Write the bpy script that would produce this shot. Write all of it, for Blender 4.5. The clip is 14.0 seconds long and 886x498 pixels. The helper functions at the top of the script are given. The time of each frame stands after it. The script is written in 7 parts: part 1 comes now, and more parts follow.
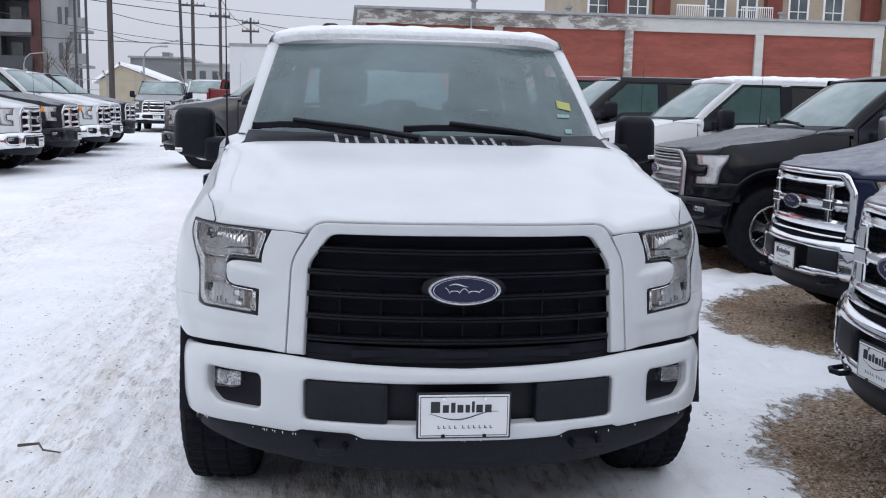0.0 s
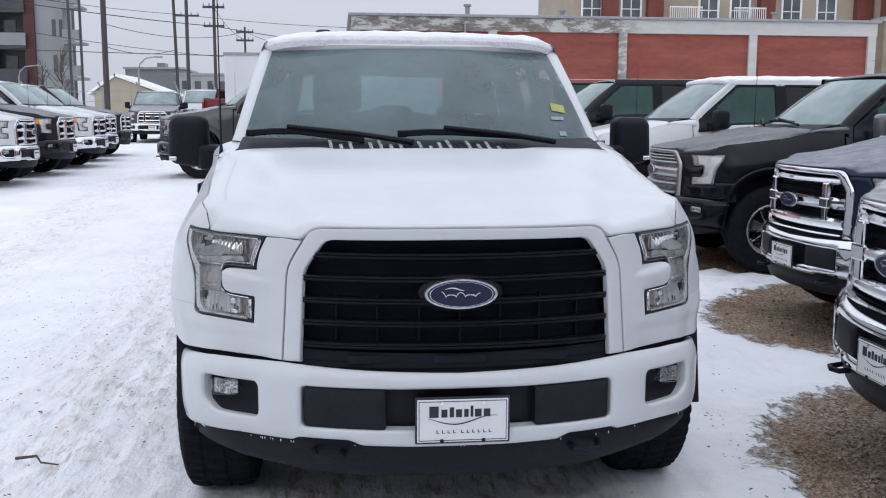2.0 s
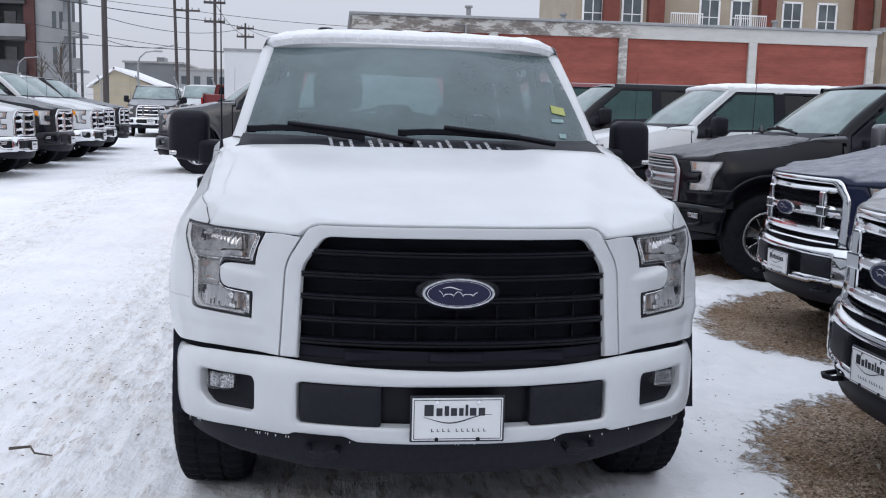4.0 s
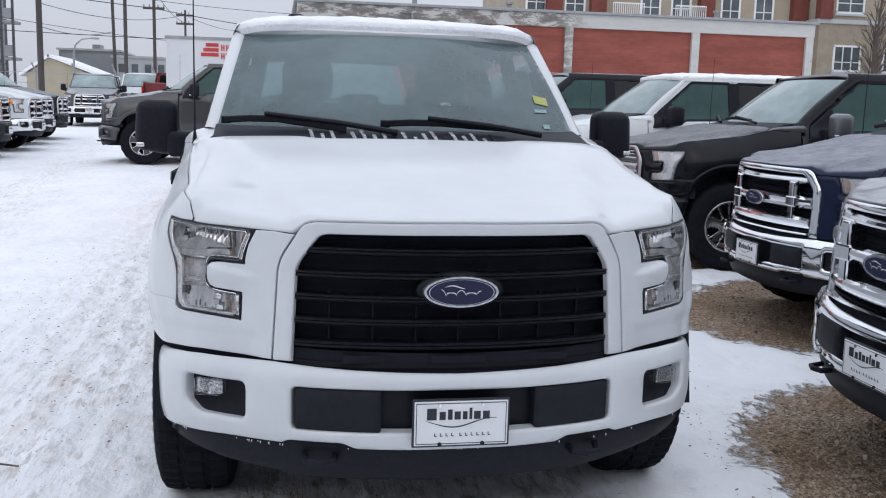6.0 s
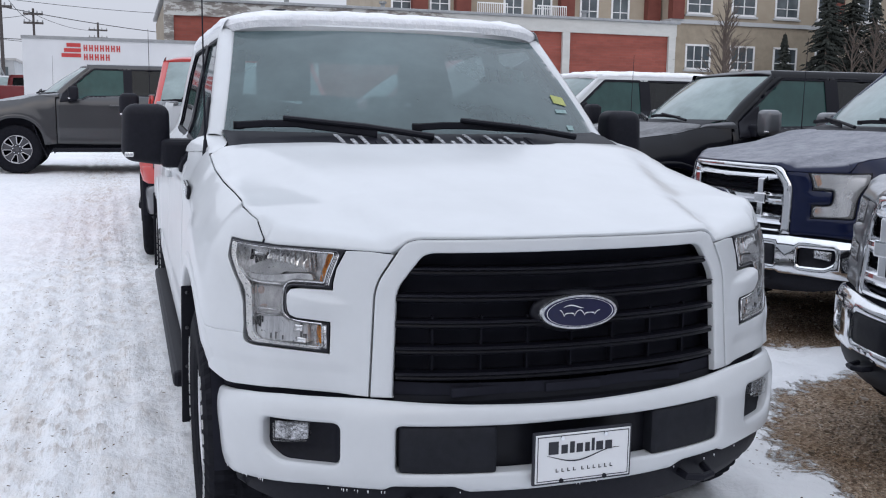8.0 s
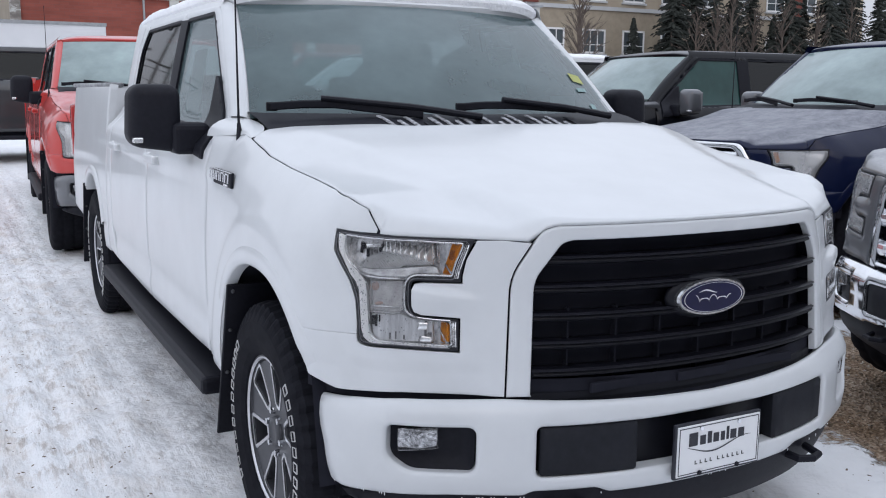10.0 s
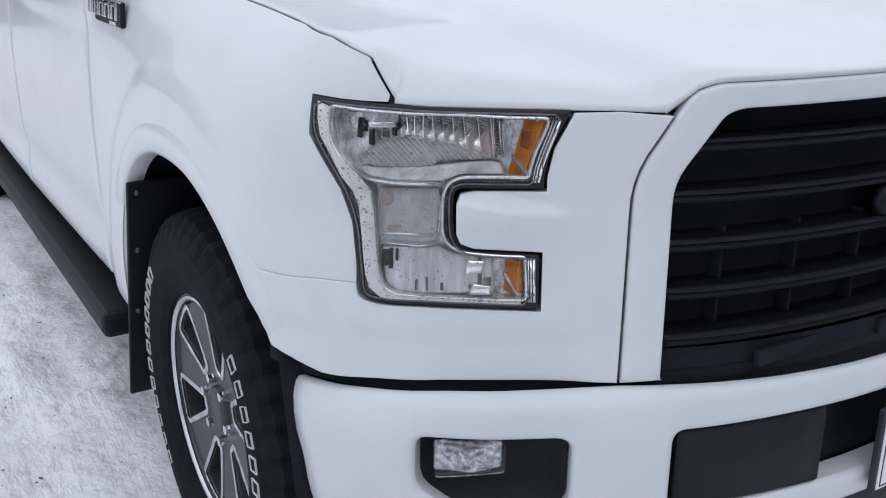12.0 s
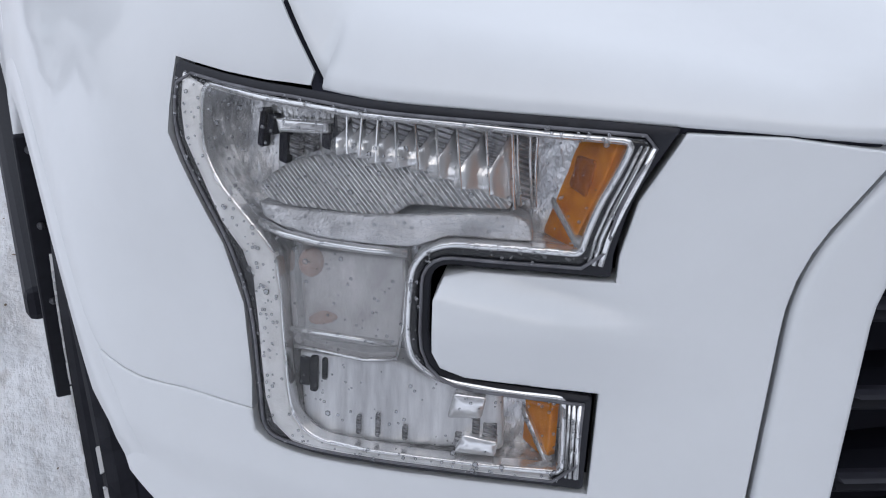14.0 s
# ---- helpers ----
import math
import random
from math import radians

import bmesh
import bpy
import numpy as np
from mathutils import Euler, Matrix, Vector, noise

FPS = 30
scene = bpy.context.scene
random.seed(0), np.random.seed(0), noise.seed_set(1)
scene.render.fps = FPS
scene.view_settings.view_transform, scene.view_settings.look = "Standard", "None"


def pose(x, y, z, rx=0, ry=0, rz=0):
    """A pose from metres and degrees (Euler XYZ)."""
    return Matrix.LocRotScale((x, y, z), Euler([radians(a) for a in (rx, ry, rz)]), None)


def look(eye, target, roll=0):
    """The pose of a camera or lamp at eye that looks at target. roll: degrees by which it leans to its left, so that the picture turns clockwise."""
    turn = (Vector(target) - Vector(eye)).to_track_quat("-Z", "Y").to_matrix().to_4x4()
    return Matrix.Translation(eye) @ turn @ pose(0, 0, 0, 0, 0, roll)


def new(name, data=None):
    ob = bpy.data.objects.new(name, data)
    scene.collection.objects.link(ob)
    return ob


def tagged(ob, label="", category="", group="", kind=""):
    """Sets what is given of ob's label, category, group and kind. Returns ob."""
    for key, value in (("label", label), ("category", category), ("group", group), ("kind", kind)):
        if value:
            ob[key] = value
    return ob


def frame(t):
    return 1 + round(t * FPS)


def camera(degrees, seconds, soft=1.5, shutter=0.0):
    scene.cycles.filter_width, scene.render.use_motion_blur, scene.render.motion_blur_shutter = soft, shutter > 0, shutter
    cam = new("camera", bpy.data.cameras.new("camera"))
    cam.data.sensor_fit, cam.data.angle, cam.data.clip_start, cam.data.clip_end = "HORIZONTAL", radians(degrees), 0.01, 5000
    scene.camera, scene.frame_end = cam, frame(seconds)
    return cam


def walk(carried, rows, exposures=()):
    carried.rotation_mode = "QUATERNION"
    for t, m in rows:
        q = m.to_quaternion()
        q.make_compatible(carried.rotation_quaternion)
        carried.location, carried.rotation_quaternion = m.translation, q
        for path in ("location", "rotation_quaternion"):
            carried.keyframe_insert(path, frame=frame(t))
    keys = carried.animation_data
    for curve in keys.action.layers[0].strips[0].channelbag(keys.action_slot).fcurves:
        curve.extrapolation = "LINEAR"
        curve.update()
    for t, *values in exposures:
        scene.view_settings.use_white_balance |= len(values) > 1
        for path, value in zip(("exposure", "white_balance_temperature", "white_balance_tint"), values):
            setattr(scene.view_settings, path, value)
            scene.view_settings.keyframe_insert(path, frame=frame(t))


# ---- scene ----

cam = camera(50.8, 14.0, soft=1.1)
PATH = [
    (0, (-0.388, -2.771, 1.453), (-0.171, -0.804, 1.162), 1.2),
    (0.5, (-0.381, -2.775, 1.449), (-0.176, -0.809, 1.147), 1.0),
    (1, (-0.359, -2.768, 1.454), (-0.129, -0.806, 1.146), 0.5),
    (1.5, (-0.35, -2.771, 1.446), (-0.162, -0.801, 1.159), 0.5),
    (2, (-0.379, -2.761, 1.446), (-0.158, -0.793, 1.167), 0.2),
    (2.5, (-0.389, -2.774, 1.441), (-0.137, -0.81, 1.164), 1.4),
    (5, (-0.389, -2.764, 1.443), (-0.17, -0.796, 1.165), 1.5),
    (5.5, (-0.442, -2.698, 1.44), (-0.222, -0.731, 1.15), 1.7),
    (6, (-0.549, -2.622, 1.444), (-0.199, -0.676, 1.147), 1.5),
    (6.5, (-0.644, -2.561, 1.45), (-0.207, -0.642, 1.094), 0.7),
    (7, (-0.74, -2.38, 1.439), (-0.31, -0.459, 1.088), 0.0),
    (7.5, (-0.918, -2.241, 1.449), (-0.407, -0.333, 1.137), 1.8),
    (7.7, (-1.025, -2.218, 1.44), (-0.469, -0.319, 1.148), 1.5),
    (9.8, (-1.682, -1.735, 1.433), (-0.735, -0.008, 1.087), 0.3),
    (10, (-1.751, -1.717, 1.416), (-0.836, 0.032, 1.092), 0.4),
    (10.5, (-1.776, -1.598, 1.392), (-0.872, 0.127, 0.936), 0.3),
    (11, (-1.65, -1.326, 1.344), (-0.774, 0.397, 0.83), -0.1),
    (11.5, (-1.555, -1.018, 1.305), (-0.632, 0.656, 0.718), 1.1),
    (12, (-1.437, -0.702, 1.287), (-0.43, 0.906, 0.655), 0.0),
    (12.5, (-1.248, -0.437, 1.292), (-0.258, 1.172, 0.637), 2.8),
    (13, (-1.158, -0.237, 1.266), (-0.192, 1.357, 0.542), 1.7),
    (13.5, (-1.092, -0.164, 1.248), (-0.138, 1.398, 0.441), 0.8),
    (14, (-1.017, -0.175, 1.25), (-0.201, 1.436, 0.391), 1.8),
]
walk(cam, [(t, look(eye, target, roll)) for t, eye, target, roll in PATH])


# ---- sky and light: an overcast winter day ----
world = bpy.data.worlds.new("overcast_sky")
scene.world = world
world.use_nodes = True
wn, wl = world.node_tree.nodes, world.node_tree.links
sky = wn.new("ShaderNodeTexSky")
sky.sky_type, sky.sun_disc = "NISHITA", False
sky.sun_elevation, sky.sun_rotation = radians(38), radians(200)
sky.air_density, sky.dust_density, sky.ozone_density = 1.0, 6.0, 1.0
cloud = wn.new("ShaderNodeMix")
cloud.data_type = "RGBA"
cloud.inputs[0].default_value = 0.88
dirn, part_z, rise = wn.new("ShaderNodeTexCoord"), wn.new("ShaderNodeSeparateXYZ"), wn.new("ShaderNodeMapRange")
wl.new(dirn.outputs["Generated"], part_z.inputs[0])
wl.new(part_z.outputs[2], rise.inputs[0])
deck = wn.new("ShaderNodeMix")                   # an overcast deck is brighter overhead than at the horizon
deck.data_type = "RGBA"
deck.inputs[6].default_value, deck.inputs[7].default_value = (4.75, 4.95, 5.65, 1), (8.6, 9.5, 11.3, 1)
wl.new(rise.outputs[0], deck.inputs[0])
wl.new(deck.outputs[2], cloud.inputs[7])
wl.new(sky.outputs[0], cloud.inputs[6])
wl.new(cloud.outputs[2], wn["Background"].inputs[0])
wn["Background"].inputs[1].default_value = 0.1
sun = new("sun", bpy.data.lights.new("sun", "SUN"))
sun.data.energy, sun.data.angle, sun.data.color = 0.5, radians(170), (0.97, 0.98, 1.0)
sun.matrix_world = look((0, 0, 30), (4, 4, 0))
scene.view_settings.exposure = 0.40


# ---- materials ----
def nodes_of(name):
    m = bpy.data.materials.new(name)
    m.use_nodes = True
    return m, m.node_tree.nodes, m.node_tree.links, m.node_tree.nodes["Principled BSDF"]


def ramp_of(n, l, src, stops):
    r = n.new("ShaderNodeValToRGB")
    while len(r.color_ramp.elements) < len(stops):
        r.color_ramp.elements.new(0.5)
    for e, (p, c) in zip(r.color_ramp.elements, stops):
        e.position, e.color = p, (*c, 1)
    l.new(src, r.inputs[0])
    return r.outputs[0]


def noise_of(n, l, scale, detail=4, rough=0.55, stretch=None):
    co = n.new("ShaderNodeTexCoord")
    t = n.new("ShaderNodeTexNoise")
    t.inputs["Scale"].default_value, t.inputs["Detail"].default_value, t.inputs["Roughness"].default_value = scale, detail, rough
    src = co.outputs["Object"]
    if stretch:
        mp = n.new("ShaderNodeMapping")
        mp.inputs["Scale"].default_value = stretch
        l.new(src, mp.inputs[0])
        src = mp.outputs[0]
    l.new(src, t.inputs["Vector"])
    return t.outputs[0]


def bump_of(n, l, p, height, strength, distance):
    b = n.new("ShaderNodeBump")
    b.inputs["Strength"].default_value, b.inputs["Distance"].default_value = strength, distance
    l.new(height, b.inputs["Height"])
    l.new(b.outputs[0], p.inputs["Normal"])
    return b


def grainy(name, a, b, scale, rough=0.7, bump=0.2, dist=0.003, metal=0.0, coat=0.0, stretch=None, fine=0.0, spec=0.5):
    """A surface that wanders between two colours, with relief."""
    m, n, l, p = nodes_of(name)
    f = noise_of(n, l, scale, 6, 0.6, stretch)
    l.new(ramp_of(n, l, f, ((0.3, a), (0.7, b))), p.inputs["Base Color"])
    p.inputs["Roughness"].default_value, p.inputs["Metallic"].default_value = rough, metal
    p.inputs["Coat Weight"].default_value, p.inputs["Specular IOR Level"].default_value = coat, spec
    if bump:
        bump_of(n, l, p, noise_of(n, l, fine or scale * 6, 4, 0.6, stretch), bump, dist)
    return m


def car_paint(name, colour, flake=0.0, dust=0.12, frost=0.0, coat=0.8):
    """Clear-coated paint with a thin uneven film of road dust, and frost where it faces up."""
    m, n, l, p = nodes_of(name)
    f = noise_of(n, l, 3.0, 8, 0.65)
    film = tuple(0.8 * c + (0.0 if min(colour) > 0.5 else 0.06 if max(colour) > 0.05 else 0.012) for c in colour)
    mixed = n.new("ShaderNodeMix")
    mixed.data_type = "RGBA"
    mixed.inputs[6].default_value, mixed.inputs[7].default_value = (*colour, 1), (*film, 1)
    l.new(ramp_of(n, l, f, ((0.35, (0, 0, 0)), (0.75, (dust * 4,) * 3))), mixed.inputs[0])
    p.inputs["Metallic"].default_value = flake
    p.inputs["Roughness"].default_value = 0.35
    p.inputs["Coat Weight"].default_value, p.inputs["Coat Roughness"].default_value = coat, 0.07
    p.inputs["Specular IOR Level"].default_value = 0.5 if coat > 0.42 else 0.10
    if frost:
        geo, sep, k, k2 = n.new("ShaderNodeNewGeometry"), n.new("ShaderNodeSeparateXYZ"), n.new("ShaderNodeMapRange"), n.new("ShaderNodeMath")
        l.new(geo.outputs["Normal"], sep.inputs[0])
        l.new(sep.outputs[2], k.inputs[0])
        k.inputs[1].default_value, k.inputs[2].default_value, k.inputs[3].default_value, k.inputs[4].default_value = 0.72, 0.97, 0.0, frost
        k2.operation = "MULTIPLY"
        l.new(k.outputs[0], k2.inputs[0])
        l.new(ramp_of(n, l, noise_of(n, l, 9.0, 9, 0.75), ((0.30, (0.35,) * 3), (0.65, (1,) * 3))), k2.inputs[1])
        fm = n.new("ShaderNodeMix")
        fm.data_type = "RGBA"
        l.new(k2.outputs[0], fm.inputs[0])
        l.new(mixed.outputs[2], fm.inputs[6])
        fm.inputs[7].default_value = (0.62, 0.63, 0.66, 1)
        l.new(fm.outputs[2], p.inputs["Base Color"])
        cw = n.new("ShaderNodeMath")
        cw.operation = "SUBTRACT"
        cw.inputs[0].default_value = coat
        l.new(k2.outputs[0], cw.inputs[1])
        l.new(cw.outputs[0], p.inputs["Coat Weight"])
        rg = n.new("ShaderNodeMapRange")
        l.new(k2.outputs[0], rg.inputs[0])
        rg.inputs[3].default_value, rg.inputs[4].default_value = 0.35, 0.9
        l.new(rg.outputs[0], p.inputs["Roughness"])
    else:
        l.new(mixed.outputs[2], p.inputs["Base Color"])
    bump_of(n, l, p, noise_of(n, l, 220, 2), 0.02, 0.001)
    return m


WHITE_PAINT = car_paint("white_paint", (0.635, 0.65, 0.665), 0, 0.12, 0.0, 0.45)
BLACK_PAINT = car_paint("black_paint", (0.0025, 0.0028, 0.0060), 0.0, 0.01, 0.34, 0.35)
DARK_PAINT = car_paint("charcoal_paint", (0.006, 0.0065, 0.010), 0.0, 0.02, 0.45, 0.4)
BLUE_PAINT = car_paint("blue_paint", (0.004, 0.008, 0.036), 0.0, 0.03, 0.50, 0.4)
GREY_PAINT = car_paint("grey_paint", (0.030, 0.031, 0.035), 0.2, 0.06, 0.5)
SILVER_PAINT = car_paint("silver_paint", (0.10, 0.104, 0.115), 0.3, 0.06, 0.6)
RED_PAINT = car_paint("red_paint", (0.50, 0.022, 0.015), 0, 0.03, 0.35)
MAROON_PAINT = car_paint("maroon_paint", (0.16, 0.008, 0.012), 0, 0.03, 0.4)
TRIM = grainy("black_plastic_trim", (0.0075, 0.0078, 0.0125), (0.012, 0.0125, 0.019), 60, 0.55, 0.25, 0.0008, fine=500, spec=0.2)
PAD = grainy("grey_plastic_pad", (0.011, 0.012, 0.016), (0.016, 0.017, 0.023), 40, 0.6, 0.3, 0.0008, fine=700, spec=0.2)
GRILLE_BLACK = grainy("grille_black", (0.0055, 0.0058, 0.0090), (0.008, 0.0084, 0.013), 20, 0.45, 0.1, 0.0005, spec=0.22)
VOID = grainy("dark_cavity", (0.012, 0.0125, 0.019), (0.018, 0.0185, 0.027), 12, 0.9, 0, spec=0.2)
CHROME = grainy("chrome", (0.72, 0.73, 0.75), (0.84, 0.85, 0.87), 8, 0.10, 0.05, 0.0006, metal=1.0)
RUBBER = grainy("tyre_rubber", (0.008, 0.0083, 0.0115), (0.015, 0.0155, 0.020), 25, 0.8, 0.3, 0.001, spec=0.08)
RIM_GREY = grainy("rim_dark_grey", (0.050, 0.051, 0.059), (0.075, 0.077, 0.086), 15, 0.45, 0.1, 0.0006, metal=0.3)
RIM_CUT = grainy("rim_machined", (0.55, 0.55, 0.57), (0.68, 0.68, 0.70), 30, 0.28, 0.1, 0.0004, metal=1.0)
AMBER = grainy("amber_lens", (0.66, 0.175, 0.002), (0.95, 0.34, 0.006), 70, 0.3, 0.6, 0.001, fine=240)
LETTER_WHITE = grainy("raised_white", (0.60, 0.60, 0.60), (0.72, 0.72, 0.72), 40, 0.6, 0.1)
PLATE_WHITE = grainy("plate_white", (0.74, 0.75, 0.76), (0.80, 0.80, 0.81), 10, 0.45, 0.05)
INK = grainy("dark_ink", (0.015, 0.016, 0.025), (0.025, 0.026, 0.035), 30, 0.5, 0)
EMBLEM_BLUE = grainy("emblem_blue", (0.006, 0.007, 0.036), (0.010, 0.011, 0.050), 30, 0.3, 0, coat=0.2, spec=0.25)
SEAT = grainy("seat_cloth", (0.03, 0.03, 0.032), (0.05, 0.05, 0.052), 60, 0.9, 0.4, 0.002)
DASH = grainy("dash_plastic", (0.015, 0.015, 0.016), (0.03, 0.03, 0.032), 30, 0.7, 0.2, 0.001)
STICKER_YELLOW = grainy("yellow_sticker", (0.34, 0.37, 0.09), (0.42, 0.44, 0.14), 20, 0.6, 0)
LABEL_FAINT = grainy("faded_label", (0.16, 0.27, 0.27), (0.30, 0.42, 0.41), 60, 0.6, 0)
STICKER_TEAL = grainy("pale_green_label", (0.50, 0.66, 0.62), (0.60, 0.74, 0.70), 20, 0.6, 0)
SNOW = grainy("snow_heap", (0.78, 0.79, 0.82), (0.88, 0.88, 0.90), 14, 0.85, 0.7, 0.012, fine=40)


def pane_material(name, tint, film, film_colour=(0.32, 0.38, 0.38)):
    """Window glass: see-through with a tint, a gloss, and a faint misted film."""
    m = bpy.data.materials.new(name)
    m.use_nodes = True
    n, l = m.node_tree.nodes, m.node_tree.links
    n.remove(n["Principled BSDF"])
    tr, gl, df = n.new("ShaderNodeBsdfTransparent"), n.new("ShaderNodeBsdfGlossy"), n.new("ShaderNodeBsdfDiffuse")
    tr.inputs[0].default_value, gl.inputs["Roughness"].default_value = (*tint, 1), 0.03
    df.inputs[0].default_value = (*film_colour, 1)
    mist = n.new("ShaderNodeMixShader")
    f = ramp_of(n, l, noise_of(n, l, 2.5, 5, 0.6), ((0.3, (film * 0.7,) * 3), (0.75, (film * 1.25,) * 3)))
    l.new(f, mist.inputs[0])
    l.new(tr.outputs[0], mist.inputs[1])
    l.new(df.outputs[0], mist.inputs[2])
    fr = n.new("ShaderNodeFresnel")
    fr.inputs[0].default_value = 1.45
    mx = n.new("ShaderNodeMixShader")
    l.new(fr.outputs[0], mx.inputs[0])
    l.new(mist.outputs[0], mx.inputs[1])
    l.new(gl.outputs[0], mx.inputs[2])
    l.new(mx.outputs[0], n["Material Output"].inputs[0])
    return m


GLASS = pane_material("tinted_glass", (0.36, 0.48, 0.49), 0.52, (0.190, 0.262, 0.275))
GLASS_DARK = pane_material("privacy_glass", (0.05, 0.06, 0.06), 0.05, (0.1, 0.11, 0.11))
GLASS_FROSTED = pane_material("frosted_glass", (0.50, 0.64, 0.61), 0.75, (0.36, 0.45, 0.45))
GLASS_TEAL = pane_material("teal_side_glass", (0.08, 0.20, 0.18), 0.75, (0.030, 0.090, 0.084))
LENS = pane_material("clear_lens", (0.985, 0.99, 0.995), 0.010, (0.7, 0.7, 0.7))
AMBER_DARK = grainy("amber_lens_dark", (0.30, 0.07, 0.002), (0.55, 0.15, 0.003), 120, 0.35, 0.5, 0.001, fine=300)
DROPLET = pane_material("water_droplet", (0.88, 0.89, 0.91), 0.10, (0.75, 0.75, 0.77))
GRILLE_EDGE = grainy("grille_edge_black", (0.014, 0.014, 0.019), (0.026, 0.026, 0.034), 40, 0.32, 0.1, 0.0005, spec=0.5)
# the colour's light and dark grain imitates sparkling reflections
FOG_REFLECTOR = grainy("fog_reflector", (0.10, 0.10, 0.11), (0.85, 0.85, 0.86), 110, 0.15, 0.8, 0.003, metal=0.8, fine=140)



# ---- tools for building ----
from mathutils.geometry import delaunay_2d_cdt


def mesh_object(name, verts, faces, material, parent=None, label="", smooth=True):
    me = bpy.data.meshes.new(name)
    me.from_pydata([tuple(map(float, v)) for v in verts], [], [tuple(map(int, f)) for f in faces])
    me.materials.append(material)
    me.polygons.foreach_set("use_smooth", [smooth] * len(me.polygons))
    me.update()
    ob = new(name, me)
    if parent:
        ob.parent = parent
    if label:
        ob["label"] = label
    return ob


def part(name, bm, material, parent, label="", smooth=False):
    """Links a bmesh as one mesh object under a thing or under a part."""
    me = bpy.data.meshes.new(name)
    bmesh.ops.recalc_face_normals(bm, faces=bm.faces)
    bm.to_mesh(me)
    bm.free()
    me.materials.append(material)
    if smooth:
        me.polygons.foreach_set("use_smooth", [True] * len(me.polygons))
    ob = new(name, me)
    if parent:
        ob.parent = parent
    if label:
        ob["label"] = label
    return ob


def thing(name, m, label, category, group="", kind=""):
    ob = new(name)
    ob.matrix_world = m
    return tagged(ob, label, category, group, kind)


def add_box(bm, x0, x1, y0, y1, z0, z1, bevel=0.0, m=None, seg=2):
    r = bmesh.ops.create_cube(bm, size=1)
    t = Matrix.Translation(((x0 + x1) / 2, (y0 + y1) / 2, (z0 + z1) / 2)) @ Matrix.Diagonal((abs(x1 - x0), abs(y1 - y0), abs(z1 - z0), 1))
    bmesh.ops.transform(bm, matrix=t, verts=r["verts"])
    if bevel:
        edges = list({e for v in r["verts"] for e in v.link_edges})
        r2 = bmesh.ops.bevel(bm, geom=edges, offset=bevel, segments=seg, profile=0.5, affect="EDGES")
        vs = list({v for f in r2["faces"] for v in f.verts} | {v for v in r["verts"] if v.is_valid})
    else:
        vs = r["verts"]
    if m is not None:
        bmesh.ops.transform(bm, matrix=m, verts=vs)
    return bm


def box(x0, x1, y0, y1, z0, z1, bevel=0.0, m=None, seg=2):
    return add_box(bmesh.new(), x0, x1, y0, y1, z0, z1, bevel, m, seg)


def tube(points, radius, sides=8, r_end=None, bm=None):
    """A round bar along points, tapering from radius to r_end."""
    bm = bm or bmesh.new()
    pts = [Vector(p) for p in points]
    rings, last = [], None
    for i, p in enumerate(pts):
        d = (pts[min(i + 1, len(pts) - 1)] - pts[max(i - 1, 0)]).normalized()
        side = d.cross(Vector((0, 0, 1)) if abs(d.z) < 0.95 else Vector((0, 1, 0))).normalized()
        if last is not None and side.dot(last) < 0:
            side.negate()
        last = side
        up = side.cross(d)
        u = i / max(len(pts) - 1, 1)
        r = radius + ((r_end if r_end is not None else radius) - radius) * u
        rings.append([bm.verts.new(p + side * (r * math.cos(a)) + up * (r * math.sin(a))) for a in (2 * math.pi * k / sides for k in range(sides))])
    for a, b in zip(rings, rings[1:]):
        for k in range(sides):
            bm.faces.new((a[k], a[(k + 1) % sides], b[(k + 1) % sides], b[k]))
    bm.faces.new(rings[0][::-1])
    bm.faces.new(rings[-1])
    return bm


def lathe(profile, sides=48, bm=None):
    """Turns (x, r) rows about the x axis."""
    bm = bm or bmesh.new()
    rings = [[bm.verts.new((x, r * math.cos(a), r * math.sin(a))) for a in (2 * math.pi * k / sides for k in range(sides))] for x, r in profile]
    for a, b in zip(rings, rings[1:]):
        for k in range(sides):
            bm.faces.new((a[k], a[(k + 1) % sides], b[(k + 1) % sides], b[k]))
    return bm


def rounded(poly, radii, seg=5):
    """A closed outline with its corners rounded; radii: one number or one for each corner."""
    n, out = len(poly), []
    for i in range(n):
        p, a, b = (np.array(poly[k % n], float) for k in (i, i - 1, i + 1))
        r = radii if isinstance(radii, (int, float)) else radii[i]
        va, vb = a - p, b - p
        la, lb = np.linalg.norm(va), np.linalg.norm(vb)
        if r <= 0 or la < 1e-6 or lb < 1e-6:
            out.append(tuple(p))
            continue
        va, vb = va / la, vb / lb
        d = min(r, la * 0.48, lb * 0.48)
        for k in range(seg + 1):
            u = k / seg
            q = (1 - u) ** 2 * (p + va * d) + 2 * u * (1 - u) * p + u ** 2 * (p + vb * d)
            out.append(tuple(q))
    return out


def inside(poly, pts):
    poly, pts = np.asarray(poly), np.asarray(pts)
    c = np.zeros(len(pts), bool)
    x, y = pts[:, 0], pts[:, 1]
    for (x0, y0), (x1, y1) in zip(poly, np.roll(poly, -1, 0)):
        if y0 == y1:
            continue
        c ^= ((y0 > y) != (y1 > y)) & (x < (x1 - x0) * (y - y0) / (y1 - y0) + x0)
    return c


def edge_distance(poly, pts):
    pts = np.asarray(pts, float)
    d = np.full(len(pts), 9.0)
    for a, b in zip(np.asarray(poly, float), np.roll(np.asarray(poly, float), -1, 0)):
        ab = b - a
        t = np.clip(((pts - a) @ ab) / max(ab @ ab, 1e-12), 0, 1)
        d = np.minimum(d, np.hypot(*(pts - a - t[:, None] * ab).T))
    return d


